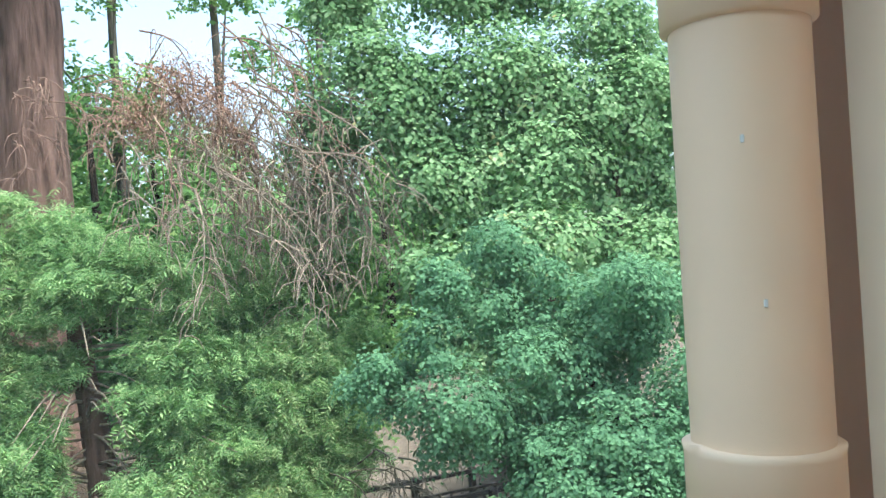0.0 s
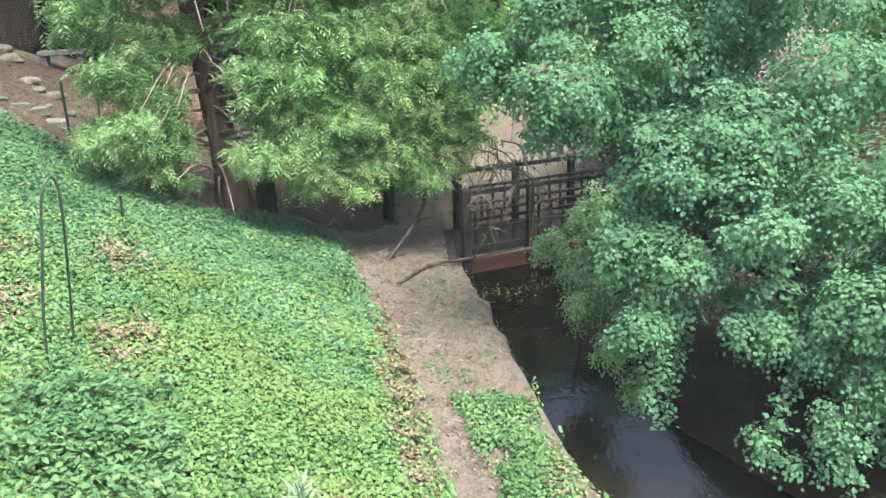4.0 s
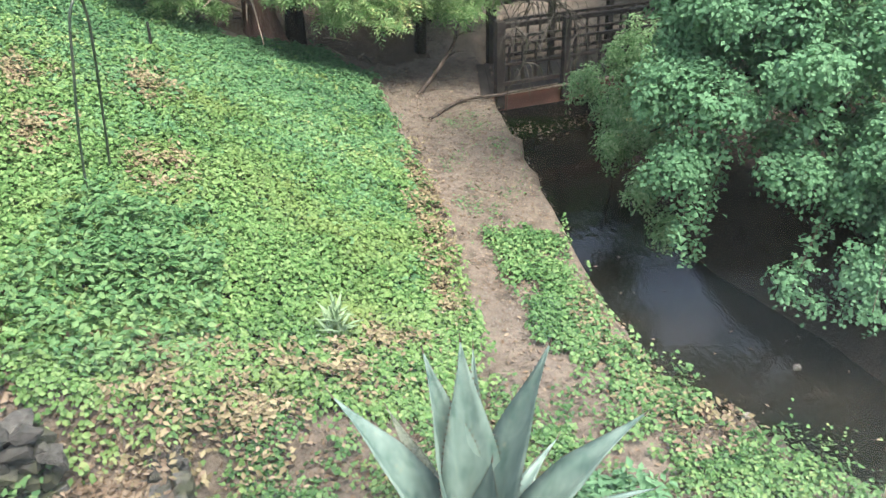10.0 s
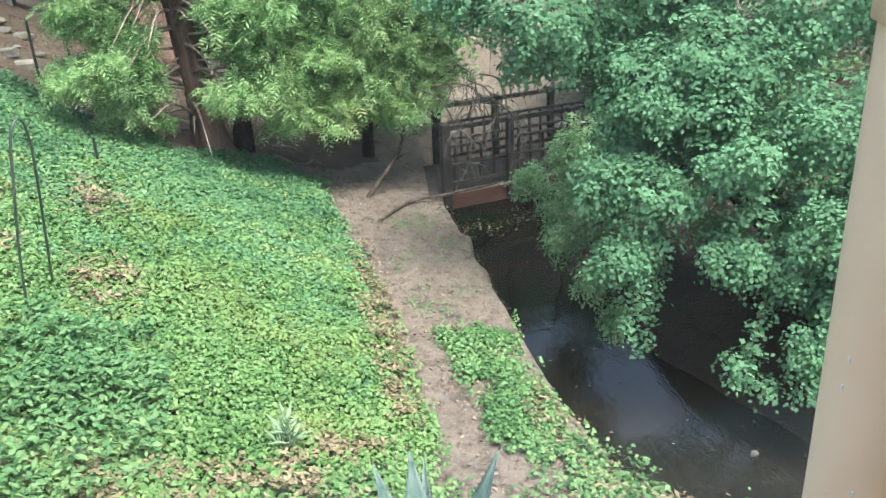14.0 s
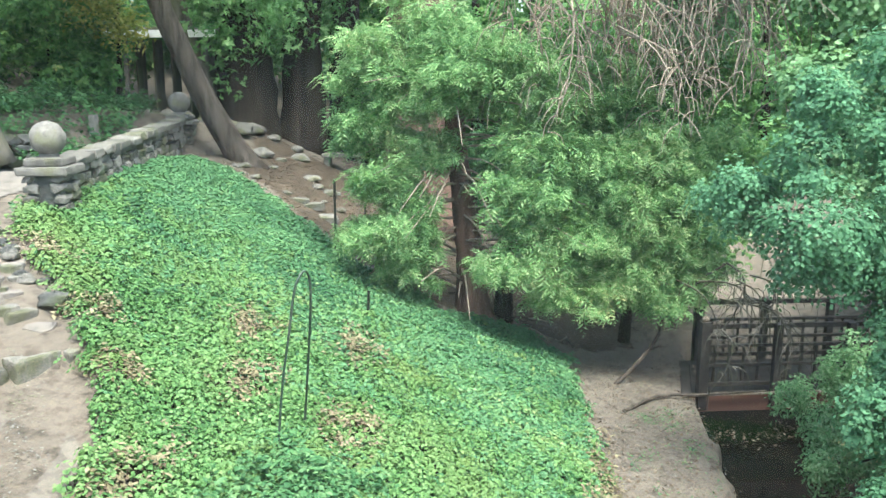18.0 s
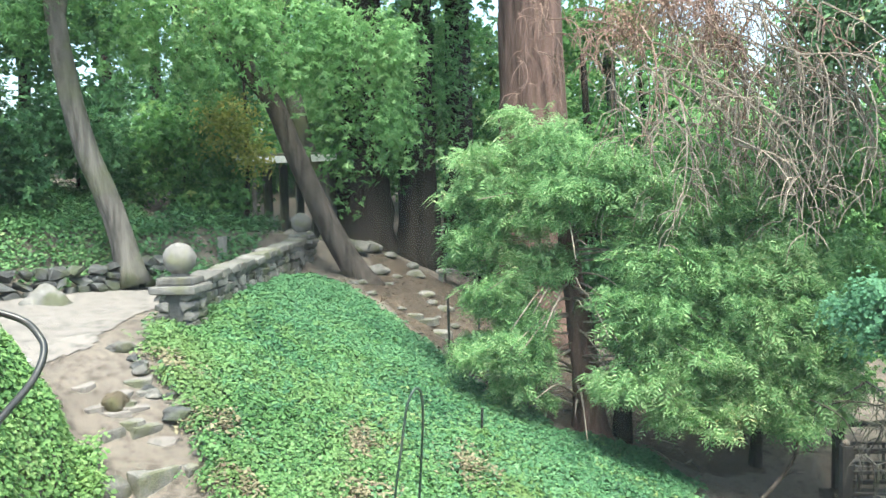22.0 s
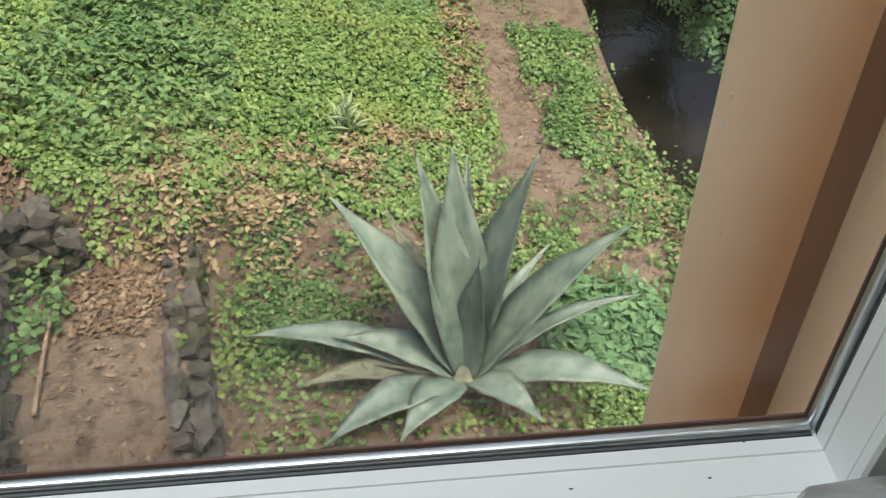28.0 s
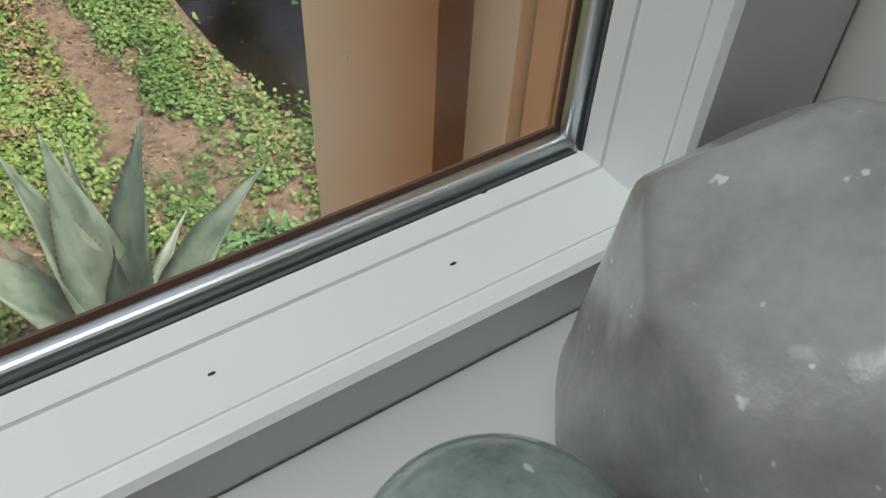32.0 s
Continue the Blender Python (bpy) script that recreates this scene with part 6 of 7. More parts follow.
# ivy-clad trunks on the bank
for x, y, r, s in ((-11.4, 11.0, 0.26, 1), (-12.6, 10.6, 0.2, 2), (-13.6, 13.2, 0.25, 3)):
    t = tree("ivy_tree", (x, y), "tree trunk wrapped in dark climbing ivy", "tree", "ivy trunks")
    trunk(t, [(0, 0, -0.3), (0.1, 0.05, 2), (0.05, 0, 5), (-0.1, 0, 9)], r, r * 0.7, M_GREYBARK, rough=0.08, flare=0.4)
    crown(t, [((x, y, gz(x, y) + 0.7), (r * 1.9, r * 1.9, 1.3)), ((x + 0.05, y, gz(x, y) + 2.2), (r * 1.5, r * 1.5, 1.4))], 8000, 0.085, L_IVYCOOL, LEAF_IVY, 4, 0.05, 50 + s, 0.8, name="climbing_ivy", up=0.2)
    crown(t, [((x, y, gz(x, y) + 8.5), (2.4, 2.4, 2.2)), ((x - 1.2, y + 1, gz(x, y) + 7), (1.8, 1.8, 1.5))], 9000, 0.16, L_DARKWOOD, LEAF_OVAL, 8, 0.16, 60 + s)

# young redwood with drooping sprays
t = tree("young_redwood", (-1.25, 12.6), "young bushy redwood with drooping green sprays over bare soil", "tree")
trunk(t, rel(t, [(-1.15, 12.55, 0.5), (-1.3, 12.6, 2.0), (-1.5, 12.6, 3.6), (-1.6, 12.6, 5.2)]), 0.27, 0.08, M_REDWOOD, rough=0.14, flare=0.4)
trunk(t, rel(t, [(-0.75, 12.9, 0.5), (-0.7, 12.9, 2.0), (-0.6, 12.9, 3.6)]), 0.16, 0.05, M_DARKSHADEBARK, "side_trunk", rough=0.14)
for k in range(56):
    z = random.uniform(1.0, 4.9)
    a = random.uniform(-2.9, 0.3)
    L = random.uniform(0.8, 1.7)
    s = Vector((-1.3 - 0.06 * z, 12.6, z))
    limbs(t, s, [s + Vector((math.cos(a) * L, math.sin(a) * L, random.uniform(-0.6, 0.35)))], 0.027, M_TWIG, 0.12, "twig", 7)
YR = [((-1.75, 12.3, 5.0), (0.75, 0.7, 0.55)), ((-2.6, 12.1, 4.55), (0.7, 0.6, 0.5)), ((-1.1, 12.0, 4.5), (0.85, 0.7, 0.55)), ((-2.75, 12.1, 3.75), (0.6, 0.6, 0.4)), ((-0.4, 12.1, 4.2), (0.8, 0.7, 0.5)),
      ((-2.4, 12.0, 2.9), (0.55, 0.5, 0.35)), ((-0.2, 11.9, 3.4), (0.8, 0.7, 0.5)), ((-2.35, 11.8, 2.1), (0.75, 0.6, 0.4)), ((-0.3, 11.7, 2.55), (0.75, 0.6, 0.45)),
      ((0.6, 12.1, 3.2), (0.8, 0.7, 0.5)), ((0.5, 11.9, 2.2), (0.85, 0.6, 0.45)), ((-0.45, 11.5, 1.8), (0.7, 0.5, 0.3)), ((1.3, 12.2, 2.6), (0.7, 0.7, 0.5)), ((1.1, 11.9, 1.7), (0.7, 0.5, 0.35)), ((0.3, 12.4, 4.0), (0.8, 0.7, 0.5)), ((0.75, 11.7, 1.45), (0.5, 0.4, 0.3)), ((1.5, 11.9, 1.35), (0.5, 0.4, 0.3)), ((1.9, 12.1, 2.0), (0.6, 0.5, 0.5)), ((0.0, 11.6, 1.35), (0.4, 0.35, 0.25)), ((1.8, 12.4, 3.0), (0.7, 0.6, 0.6)), ((-2.0, 12.1, 3.3), (0.6, 0.45, 0.45)), ((-2.0, 11.95, 2.5), (0.5, 0.45, 0.4)), ((-1.9, 12.2, 4.3), (0.6, 0.5, 0.5)), ((-2.1, 11.8, 1.7), (0.5, 0.4, 0.35)), ((1.5, 12.0, 2.1), (0.6, 0.5, 0.4)), ((1.9, 12.0, 2.7), (0.6, 0.5, 0.45)), ((1.3, 12.2, 3.4), (0.7, 0.6, 0.5)), ((1.0, 11.8, 2.6), (0.6, 0.5, 0.45)), ((0.9, 12.3, 4.4), (0.6, 0.5, 0.4)), ((1.9, 12.0, 1.5), (0.4, 0.35, 0.3)), ((0.2, 11.6, 2.0), (0.5, 0.4, 0.35))]
random.seed(72)
TIERS = [((c[0] + random.uniform(-0.75, 0.75) * r[0], c[1] + random.uniform(-0.7, 0.5) * r[1], c[2] + random.uniform(-1.0, 0.95) * r[2]), (r[0] * 0.66, r[1] * 0.66, r[2] * 0.4)) for c, r in YR for _ in range(6)]
fronds(t, TIERS + [(c, tuple(1.1 * v for v in r)) for c, r in YR] * 2, 30000, 0.22, L_CONIFER, 11, 71, 0.0, 0.55)
for k in range(30):
    c, r = TIERS[random.randrange(len(TIERS))]
    limbs(t, (-1.3 - 0.06 * c[2], 12.6, c[2] + 0.25), [(c[0], c[1] - r[1] * 0.6, c[2] - 0.05)], 0.022, M_TWIG, 0.1, "twig", 8)
t = tree("shrub", (1.2, 13.6), "dense dull green shrub behind the footbridge", "shrub")
trunk(t, [(0, 0, -0.2), (0.1, -0.1, 1.5), (0.2, -0.2, 3.0)], 0.1, 0.03, M_DARKSHADEBARK, "stem", rough=0.1)
crown(t, [((0.9, 13.4, 3.3), (1.2, 0.9, 1.0)), ((2.2, 13.6, 3.0), (1.3, 0.9, 1.1)), ((0.4, 13.6, 4.6), (1.2, 0.9, 0.9)), ((2.0, 13.8, 4.7), (1.3, 1.0, 0.9)), ((1.3, 13.3, 2.0), (0.9, 0.7, 0.7))], 8000, 0.17, L_WOOD, LEAF_TUFT, 4, 0.12, 77)

# dead hanging boughs
def dead_boughs(center, count, spread, label, material, seed, drop=(0.5, 1.5)):
    random.seed(seed)
    t = thing("dead_bough", center, label, "dead branch", "dead boughs")
    for k in range(count):
        s = Vector((random.gauss(0, spread[0]), random.gauss(0, spread[1]), random.gauss(0, spread[2])))
        d = Vector((random.uniform(-0.5, 1.0), random.uniform(-0.6, 0.3), -random.uniform(*drop)))
        bm = bmesh.new()
        pts = curve_pts([s, s + d * 0.4 + Vector((0.25, -0.1, 0.12)), s + d * 0.8 + Vector((0.35, 0, 0)), s + d * 1.1 + Vector((0.25, 0, -0.1))], 9)
        tube(bm, pts, [0.016 * (1 - 0.75 * i / 8) for i in range(9)], 5, False)
        for i in range(11):
            q = Vector(pts[random.randrange(1, 9)])
            e = Vector((random.uniform(-1, 1), random.uniform(-1, 0.6), random.uniform(-0.9, 0.2))) * random.uniform(0.15, 0.4)
            g = Vector((e.x * 0.3, e.y * 0.3, -random.uniform(0.12, 0.3)))
            tube(bm, [q, q + e * 0.5 + Vector((0, 0, 0.03)), q + e, q + e + g], [0.009, 0.008, 0.007, 0.004], 4, False)
        part("bough", bm, material, t)


dead_boughs((0.3, 12.2, 7.0), 30, (0.6, 0.4, 0.5), "tangle of dead reddish brown redwood boughs", M_DEADRED, 3)
dead_boughs((1.4, 12.0, 6.4), 52, (0.85, 0.4, 0.6), "tangle of bare pale dead boughs hanging down", M_TWIG, 4, (0.7, 1.9))
dead_boughs((0.5, 12.0, 5.7), 34, (0.6, 0.4, 0.4), "tangle of bare pale dead boughs hanging down", M_TWIG, 5)
dead_boughs((2.2, 11.6, 1.7), 11, (0.4, 0.25, 0.28), "grey bare twigs over the footbridge end", M_GREYBARK, 6, (0.2, 0.7))

dead_boughs((-1.9, 15.9, 7.4), 16, (0.5, 0.3, 0.4), "reddish dead sprays hanging before the redwood trunk", M_DEADRED, 9, (0.2, 0.8))
t = thing("dead_needles", (0.2, 12.2, 6.9), "brown dead needle sprays on dead boughs", "dead foliage")
crown(t, [((0.0, 12.2, 7.0), (0.9, 0.5, 0.7)), ((0.6, 12.2, 6.5), (0.8, 0.5, 0.6)), ((-0.6, 12.3, 6.6), (0.5, 0.4, 0.5))], 9000, 0.05, L_DEADNEEDLE, LEAF_NEEDLE, 8, 0.08, 91, 0.2, 0.8, "sprays", "", "out", 0.4)

# leafy bush that overhangs the creek
t = tree("creek_bush", (5.75, 8.3), "large blue-green leafy bush overhanging the dark creek", "bush")
trunk(t, [(0, 0, -0.3), (-0.5, 0, 0.5), (-1.1, -0.1, 1.5), (-1.8, -0.2, 2.6)], 0.12, 0.04, M_DARKSHADEBARK, "stem", rough=0.1)
limbs(t, (4.7, 8.1, 0.9), [(3.2, 7.0, 1.6), (3.4, 8.3, 2.6), (4.3, 6.6, 1.0), (4.5, 6.2, 0.2), (2.9, 7.6, 0.9), (4.6, 9.0, 3.0)], 0.05, M_DARKSHADEBARK)
CB = [((3.6, 7.6, 2.35), (0.75, 0.75, 0.6)), ((4.2, 7.3, 2.6), (0.9, 0.8, 0.6)), ((3.0, 7.5, 1.5), (0.4, 0.4, 0.35)), ((3.3, 7.0, 1.45), (0.6, 0.5, 0.4)), ((4.1, 6.9, 1.75), (0.7, 0.6, 0.45)), ((2.95, 6.95, 0.85), (0.4, 0.4, 0.4)),
      ((3.9, 6.5, 0.95), (0.45, 0.4, 0.3)), ((4.7, 6.5, 2.1), (0.6, 0.6, 0.5)), ((5.0, 7.3, 3.1), (0.9, 0.8, 0.6)), ((2.6, 8.3, 3.0), (0.8, 0.7, 0.5)), ((3.6, 8.2, 3.4), (0.9, 0.7, 0.5)), ((4.5, 8.0, 3.9), (0.9, 0.8, 0.6)),
      ((1.9, 8.9, 3.2), (0.55, 0.5, 0.4)), ((4.35, 5.75, 0.25), (0.4, 0.35, 0.28)), ((3.75, 6.0, 0.05), (0.22, 0.2, 0.16)), ((3.5, 8.1, 1.4), (0.5, 0.5, 0.5)), ((4.8, 5.6, 0.7), (0.4, 0.4, 0.4)), ((5.6, 6.6, 1.6), (0.7, 0.7, 0.7)), ((3.4, 7.9, 1.9), (0.6, 0.5, 0.5)), ((4.3, 7.6, 1.5), (0.7, 0.6, 0.6)), ((3.6, 8.6, 2.4), (0.6, 0.6, 0.5)), ((4.9, 6.9, 1.0), (0.6, 0.6, 0.5)), ((4.6, 6.0, 1.3), (0.5, 0.5, 0.5)), ((5.3, 6.2, 2.4), (0.7, 0.6, 0.6)), ((5.2, 5.4, 1.5), (0.6, 0.5, 0.6)), ((4.85, 6.2, 0.5), (0.5, 0.45, 0.4)), ((4.45, 6.35, 0.75), (0.45, 0.4, 0.35)), ((5.5, 5.6, 0.7), (0.5, 0.5, 0.5)), ((5.1, 5.0, 0.35), (0.35, 0.3, 0.3)), ((2.6, 8.7, 4.2), (0.4, 0.4, 0.35)), ((3.1, 8.7, 3.9), (0.5, 0.5, 0.4)), ((2.45, 8.6, 3.7), (0.4, 0.4, 0.35)), ((3.3, 8.8, 4.6), (0.5, 0.5, 0.4))]
random.seed(82)
CB += [((c[0] + random.uniform(-0.5, 1.1) * r[0], c[1] + random.uniform(-1, 0.6) * r[1], c[2] + random.uniform(-1.1, 0.5) * r[2]), (r[0] * 0.5, r[1] * 0.5, r[2] * 0.45)) for c, r in CB for _ in range(3)]
CB += [((3.7, 8.4, 2.9), (0.6, 0.5, 0.5)), ((4.4, 8.3, 3.3), (0.7, 0.5, 0.5)), ((3.0, 8.4, 2.6), (0.5, 0.5, 0.4)), ((4.9, 7.9, 2.6), (0.7, 0.6, 0.6)), ((2.5, 8.5, 2.5), (0.4, 0.4, 0.3)), ((2.2, 8.7, 2.9), (0.4, 0.4, 0.3)), ((4.0, 8.6, 3.9), (0.7, 0.5, 0.4))]
fans(t, CB, 9400, 17, 0.14, 0.047, L_BUSH, LEAF_BROAD, 81, 0.35, 0.5, 0.5)
t = tree("creek_bush", (2.9, 10.6), "pale green small-leaved bush beside the footbridge", "bush")
trunk(t, [(0.9, 0.2, -0.6), (0.6, -0.4, 0.5), (0.2, -1.2, 0.9)], 0.04, 0.015, M_DARKSHADEBARK, "stem", sides=6, rough=0)
fans(t, [((2.85, 9.7, 0.75), (0.3, 0.4, 0.3)), ((3.15, 9.2, 0.55), (0.4, 0.45, 0.4)), ((2.95, 8.7, 0.3), (0.28, 0.4, 0.3)), ((3.3, 8.5, 0.6), (0.4, 0.4, 0.4)), ((2.98, 7.8, 0.2), (0.24, 0.35, 0.3)), ((3.02, 7.2, 0.05), (0.2, 0.25, 0.28)), ((3.6, 10.1, 0.9), (0.5, 0.5, 0.6))], 1500, 11, 0.10, 0.046, L_HAZEL, LEAF_OVAL, 83, 0.2, 0.45, 0.6)
t = tree("creek_bush", (5.8, 10.6), "tall leafy shrub behind the creek bush", "bush")
trunk(t, [(0, 0, -0.3), (0.1, 0, 2), (0.0, 0, 5)], 0.1, 0.04, M_DARKSHADEBARK, "stem")
fans(t, [((4.6, 10.4, 4.6), (1.2, 0.8, 0.8)), ((6.2, 10.2, 4.3), (1.3, 0.8, 0.8)), ((5.0, 10.8, 5.8), (1.3, 0.8, 0.9)), ((3.4, 10.9, 4.3), (1.0, 0.7, 0.6)), ((6.4, 11.0, 5.4), (1.3, 0.8, 1.0)), ((3.6, 11.4, 5.6), (1.2, 0.8, 0.8)), ((6.4, 10.6, 6.6), (1.3, 0.8, 0.9)), ((3.0, 11.6, 6.4), (0.9, 0.7, 0.7)), ((4.6, 11.2, 7.2), (1.3, 0.7, 0.8)), ((2.6, 11.8, 7.4), (0.9, 0.6, 0.7)), ((6.2, 11.2, 7.9), (1.2, 0.7, 0.8)), ((4.0, 11.6, 8.4), (1.2, 0.7, 0.8)), ((3.7, 10.8, 3.4), (1.1, 0.6, 0.6)), ((5.4, 10.5, 3.4), (1.2, 0.6, 0.6)), ((3.2, 11.5, 7.0), (1.1, 0.6, 0.8)), ((5.4, 11.0, 6.6), (1.3, 0.6, 0.8)), ((2.0, 12.2, 6.4), (0.9, 0.5, 0.8)), ((4.2, 11.4, 6.4), (1.1, 0.6, 0.8)), ((5.0, 11.6, 8.6), (1.4, 0.7, 0.8)), ((2.4, 12.2, 8.4), (1.1, 0.6, 0.8)), ((6.8, 11.4, 7.2), (1.2, 0.7, 0.9)), ((1.9, 12.4, 5.2), (0.8, 0.5, 0.7))], 9800, 9, 0.2, 0.08, L_HAZEL, LEAF_BROAD, 87, 0.2, 0.45, 0.4)

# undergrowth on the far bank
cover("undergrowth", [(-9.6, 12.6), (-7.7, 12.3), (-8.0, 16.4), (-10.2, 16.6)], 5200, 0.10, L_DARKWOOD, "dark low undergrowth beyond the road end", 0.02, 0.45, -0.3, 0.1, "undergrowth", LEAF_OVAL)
# dark leaves added here to deepen the bank's shade
cover("bank_shade_weeds", [(5.4, 9.6), (5.4, 7.2), (6.2, 5.4), (8.5, 3.0), (9, 7), (8, 12), (5, 12)], 9000, 0.11, L_DARKWOOD, "dark undergrowth added to deepen the shade of the far creek bank", 0.02, 0.5, -0.2, 0.1, "undergrowth", LEAF_OVAL)
cover("leaf_litter", [(5.1, 9.0), (5.1, 7.2), (6.4, 5.0), (8.2, 3.6), (7, 9), (5.6, 11)], 3500, 0.055, L_LITTER, "brown dead leaves on the far creek bank", 0.0, 0.02, 0, 0, "fallen leaves", LEAF_OVAL)

# woodland behind
random.seed(33)
WOODS = [(-20, 13, 9), (-17.5, 18, 10), (-15, 22, 11), (-12.6, 19.5, 8), (-11.5, 25, 7), (-9, 25, 5.5), (-5.6, 26, 6), (-3.6, 24, 9), (-0.8, 22, 6.5), (2.6, 24, 5), (10.5, 11.8, 3.5), (13.5, 9, 4), (1.0, 18.5, 5.5), (-22, 20, 12), (-18.5, 15.2, 7), (-16.2, 13.2, 5), (-23.5, 15.5, 8), (5.6, 25, 6), (10.5, 24, 7), (0.9, 21.5, 6.5), (-2.2, 21.5, 6.5)]
for k, (x, y, h) in enumerate(WOODS):
    t = tree("woodland_tree", (x, y), "tall woodland tree with loose green foliage", "tree", "woodland")
    z0 = gz(x, y)
    trunk(t, [(0, 0, -0.3), (0.2, 0, h * 0.4), (0.0, 0.1, h)], 0.22, 0.07, M_DARKSHADEBARK, sides=10, rough=0.1)
    bl = [((x + random.uniform(-1.8, 1.8), y + random.uniform(-1.2, 1.2), z0 + h * random.uniform(0.12, 1.05)), (random.uniform(1.2, 2.1), random.uniform(1.0, 1.6), random.uniform(0.8, 1.5))) for _ in range(10)]
    crown(t, bl, 4200, 0.32, L_DARKWOOD if x < -12 else L_CANOPY if x > 0 else L_WOOD, LEAF_SPRIG, 4, 0.2, 100 + k, 0.3)
for k, (x, y, h) in enumerate([(0.8, 22.5, 10.5), (-1.9, 24.5, 11.5), (3.6, 23.0, 10.0)]):
    t = tree("woodland_tree", (x, y), "tall thin woodland tree with sky between its leaves", "tree", "woodland")
    z0 = gz(x, y)
    trunk(t, [(0, 0, -0.3), (0.2, 0, h * 0.4), (0.0, 0.1, h + 3)], 0.2, 0.08, M_GREYBARK, sides=10, rough=0.1)
    limbs(t, (x, y, z0 + h * 0.55), [(x - 1.4, y - 0.4, z0 + h * 0.8), (x + 1.5, y - 0.3, z0 + h * 0.85), (x + 0.4, y - 0.6, z0 + h * 1.1)], 0.07, M_GREYBARK)
    crown(t, [((x + random.uniform(-1.9, 1.9), y + random.uniform(-0.8, 0.8), z0 + h * random.uniform(0.5, 1.15)), (random.uniform(0.7, 1.3), 0.8, random.uniform(0.5, 1.0))) for _ in range(9)], 1500, 0.30, L_WOOD, LEAF_SPRIG, 4, 0.24, 150 + k, 0.0)
for k, (x, y) in enumerate([(-12.5, 15.5), (-11.2, 17.5), (-11.4, 18.7), (-10.8, 19.5), (-9.0, 20.8), (-4.2, 20.5), (-1.5, 20.2), (-13.5, 11.8), (-15, 14), (1.6, 15.6), (6.0, 14.2), (-10.4, 16.4), (-12.2, 13.0), (-13.0, 12.4)]):
    t = tree("shrub", (x, y), "dark shaded undergrowth shrub with small leaves", "shrub", "undergrowth")
    z0 = gz(x, y)
    trunk(t, [(0, 0, -0.2), (0.1, 0, 0.8), (0.0, 0.1, 1.6)], 0.05, 0.02, M_DARKSHADEBARK, "stem", sides=6, rough=0)
    crown(t, [((x + random.uniform(-0.9, 0.9), y + random.uniform(-0.6, 0.6), z0 + random.uniform(0.4, 2.2)), (random.uniform(0.7, 1.2), 0.8, random.uniform(0.5, 0.9))) for _ in range(6)], 2600, 0.20, L_WOOD if k % 2 else L_DARKWOOD, LEAF_TUFT, 4, 0.14, 200 + k, 0.3)
random.seed(35)
FAR = [(-30, 24), (-25, 28), (-20.5, 27), (-16.5, 29), (-13, 30), (-9.5, 31), (-6, 32), (-2.5, 31), (1.5, 30), (5.5, 29), (9.5, 27), (13.5, 26), (17.5, 23), (19.5, 17), (19, 11), (-28, 17), (-27, 11)]
for k, (x, y) in enumerate(FAR):
    t = tree("woodland_tree", (x, y), "distant tall woodland tree with dense foliage", "tree", "far woodland")
    z0, h = gz(x, y), random.uniform(9, 13) if x < -15 else 5.5
    trunk(t, [(0, 0, -0.3), (0.2, 0, h * 0.4), (0.0, 0.1, h)], 0.3, 0.08, M_DARKSHADEBARK, sides=8, rough=0.1, n=8)
    bl = [((x + random.uniform(-2.4, 2.4), y + random.uniform(-1.2, 1.2), z0 + h * random.uniform(0.0, 1.05)), (random.uniform(1.6, 2.6), random.uniform(1.0, 1.6), random.uniform(1.2, 2.0))) for _ in range(11)]
    crown(t, bl, 3400, 0.58, L_DARKWOOD if x < -8 else L_WOOD, LEAF_SPRIG, 4, 0.35, 400 + k, 0.2)
t = tree("autumn_tree", (-9.2, 16.9), "yellowing small tree among the green woodland", "tree")
trunk(t, [(0, 0, -0.2), (0.1, 0, 2), (0.0, 0.1, 4)], 0.07, 0.03, M_DARKSHADEBARK, sides=6, rough=0)
crown(t, [((-9.1, 16.0, 6.0), (0.8, 0.6, 0.8)), ((-8.6, 16.2, 5.3), (0.5, 0.5, 0.5))], 2600, 0.10, L_YELLOW, LEAF_OVAL, 8, 0.14, 301, 0.2)



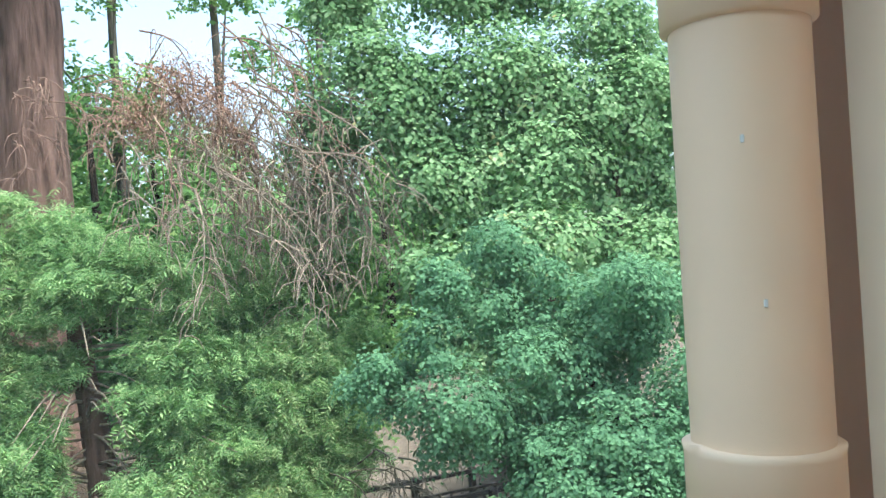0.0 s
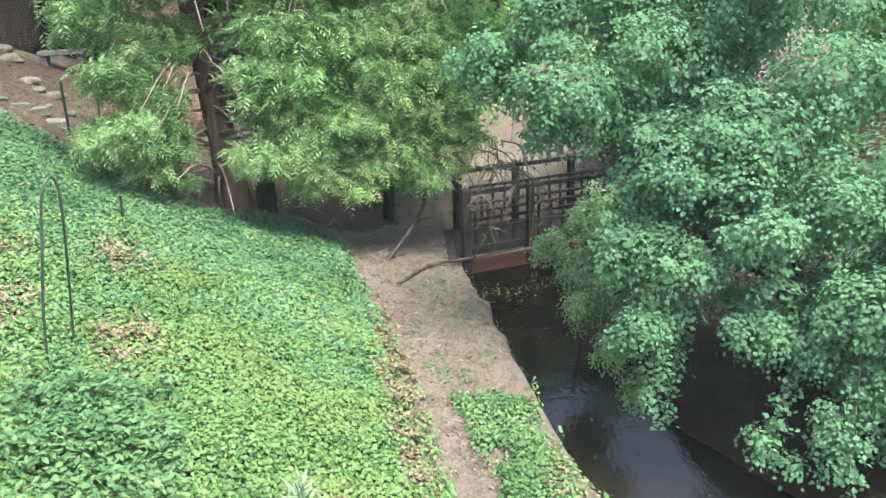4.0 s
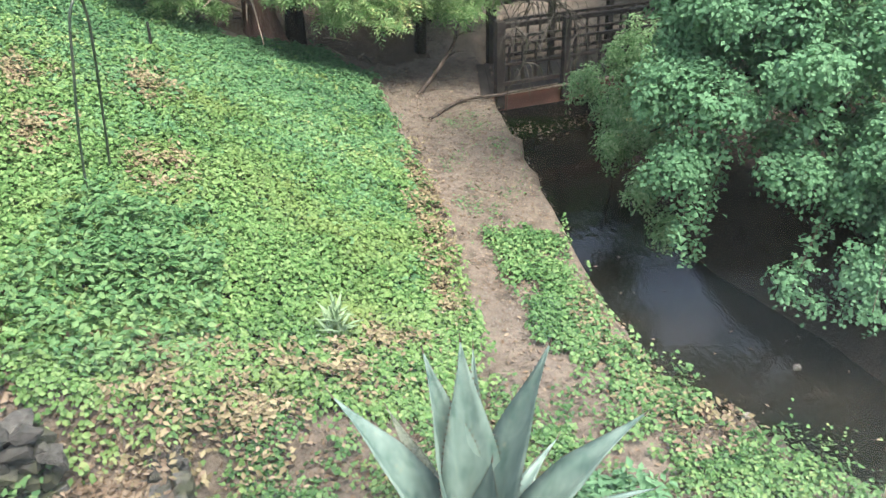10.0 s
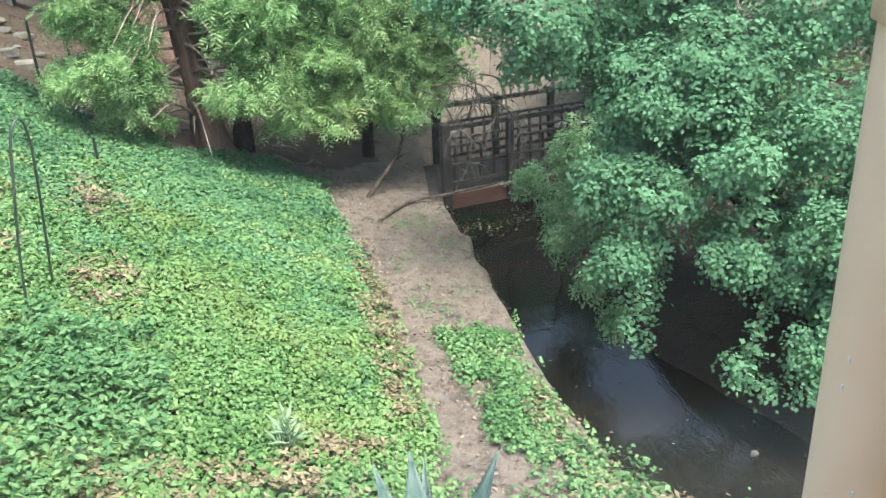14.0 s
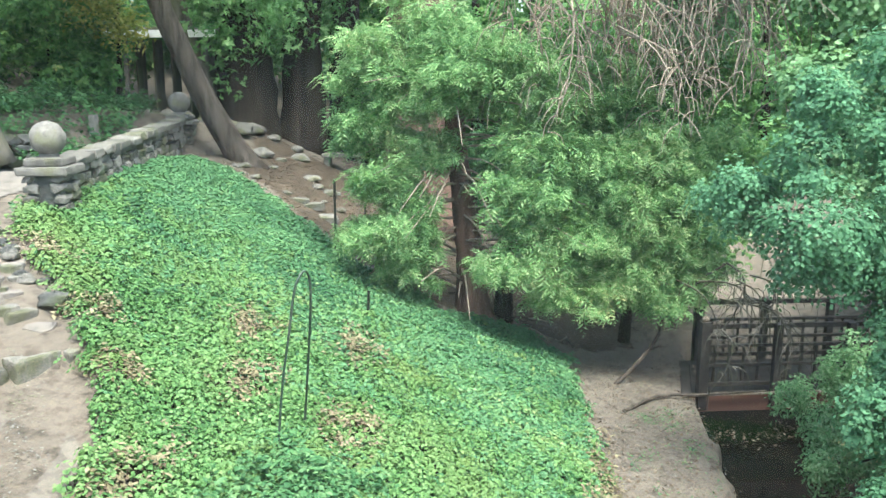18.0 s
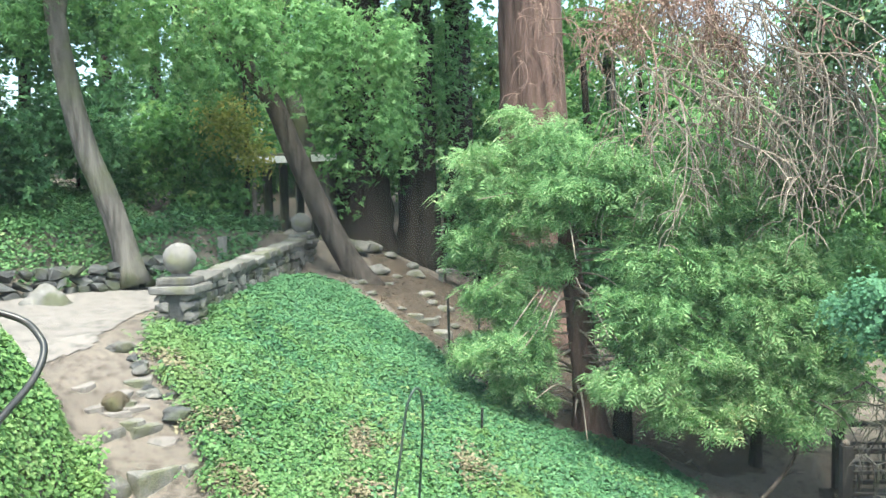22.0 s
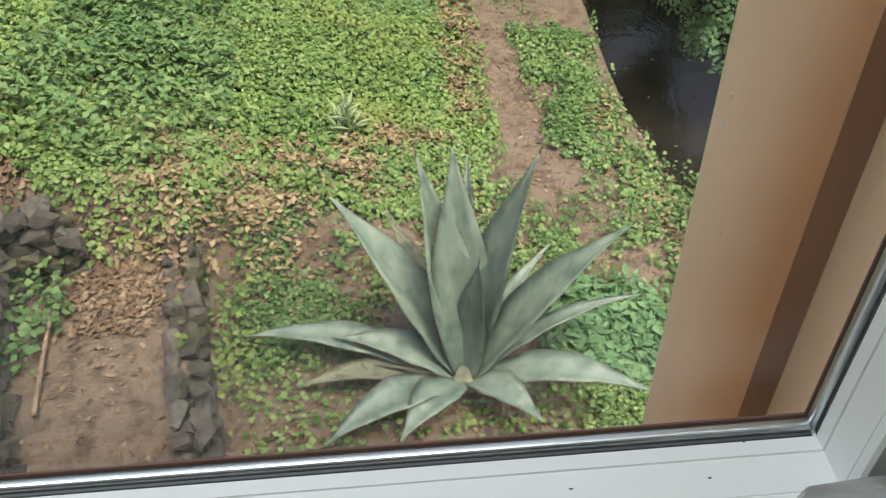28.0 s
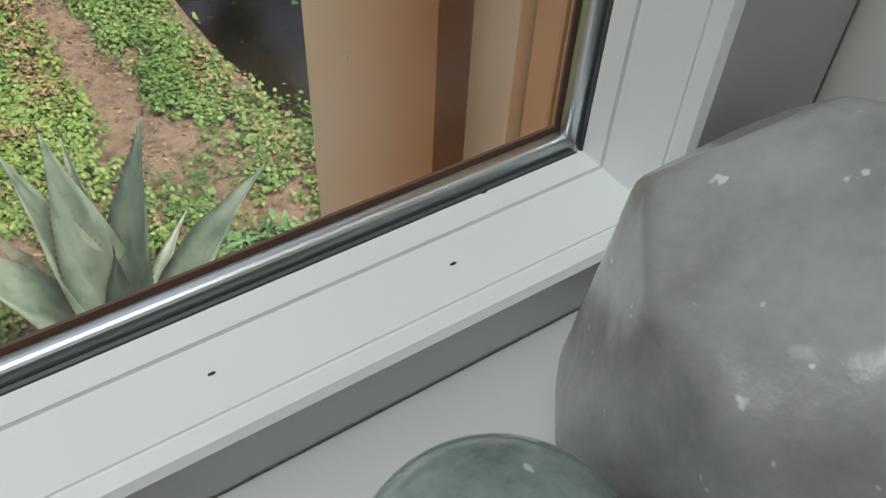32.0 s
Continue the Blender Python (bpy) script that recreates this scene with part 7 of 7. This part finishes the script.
# pale woolly weed in the ivy
random.seed(44)
t = thing("pale_weed", (-0.34, 5.22, gz(-0.34, 5.22) + 0.05), "pale silvery green weed standing in the ivy", "weed")
for k in range(46):
    a, el, L = random.uniform(0, 6.28), random.uniform(0.3, 1.4), random.uniform(0.14, 0.26)
    d = Vector((math.cos(a) * math.cos(el), math.sin(a) * math.cos(el), math.sin(el)))
    side = d.cross(Vector((0, 0, 1))).normalized()
    o = Vector((random.uniform(-0.05, 0.05), random.uniform(-0.05, 0.05), random.uniform(0.05, 0.25)))
    bm = bmesh.new()
    v = [bm.verts.new(o), bm.verts.new(o + d * L * 0.5 + side * 0.014), bm.verts.new(o + d * L - Vector((0, 0, 0.03))), bm.verts.new(o + d * L * 0.5 - side * 0.014)]
    bm.faces.new((v[0], v[1], v[2]))
    bm.faces.new((v[0], v[2], v[3]))
    part("leaf", bm, L_PALE, t)


# leafy twigs that hang down over the water
random.seed(91)
for k, (a, b) in enumerate((((4.5, 6.6, 0.8), (3.75, 5.95, -0.05)), ((4.6, 6.0, 0.9), (4.15, 5.35, 0.05)), ((5.0, 5.6, 0.9), (4.6, 4.9, 0.0)), ((3.3, 7.0, 1.0), (2.95, 6.75, 0.1)), ((3.6, 7.2, 0.9), (3.2, 6.9, -0.2)))):
    a, b = Vector(a), Vector(b)
    t = thing("leafy_twig", a, "slender leafy twig hanging over the creek", "twig", "twigs over the creek")
    c = curve_pts([a - a, (b - a) * 0.5 + Vector((0, 0, 0.12)), b - a], 10)
    bm = bmesh.new()
    tube(bm, c, [0.012 * (1 - 0.06 * i) for i in range(10)], 6)
    part("stem", bm, M_GREYBARK, t, smooth=True)
    pts = np.array([np.array(c[random.randrange(3, 10)]) + np.array([random.gauss(0, 0.06), random.gauss(0, 0.06), random.gauss(-0.02, 0.05)]) for _ in range(230)])
    leaf_mesh("leaves", pts, np.array([0, -0.2, 0.8]) + rng.normal(size=pts.shape) * 0.4, 0.062 * rng.uniform(0.7, 1.2, len(pts)), LEAF_BROAD, L_BUSH, t)

# leaf scraps and foam floating on the creek
k = rng.uniform((2.2, 3.5), (4.9, 11.0), size=(150, 2))
k = k[(k[:, 0] > bank_left(k[:, 1]) + 0.15) & (k[:, 0] < bank_right(k[:, 1]) - 0.5)]
tagged(leaf_mesh("floating_leaves", np.column_stack([k, np.full(len(k), -0.794)]), np.array([0, 0, 1.0]) + rng.normal(size=(len(k), 3)) * 0.05, rng.uniform(0.02, 0.055, len(k)), LEAF_OVAL, L_LITTER, None, "small dead leaves floating on the dark creek", "stuff"), category="fallen leaves")
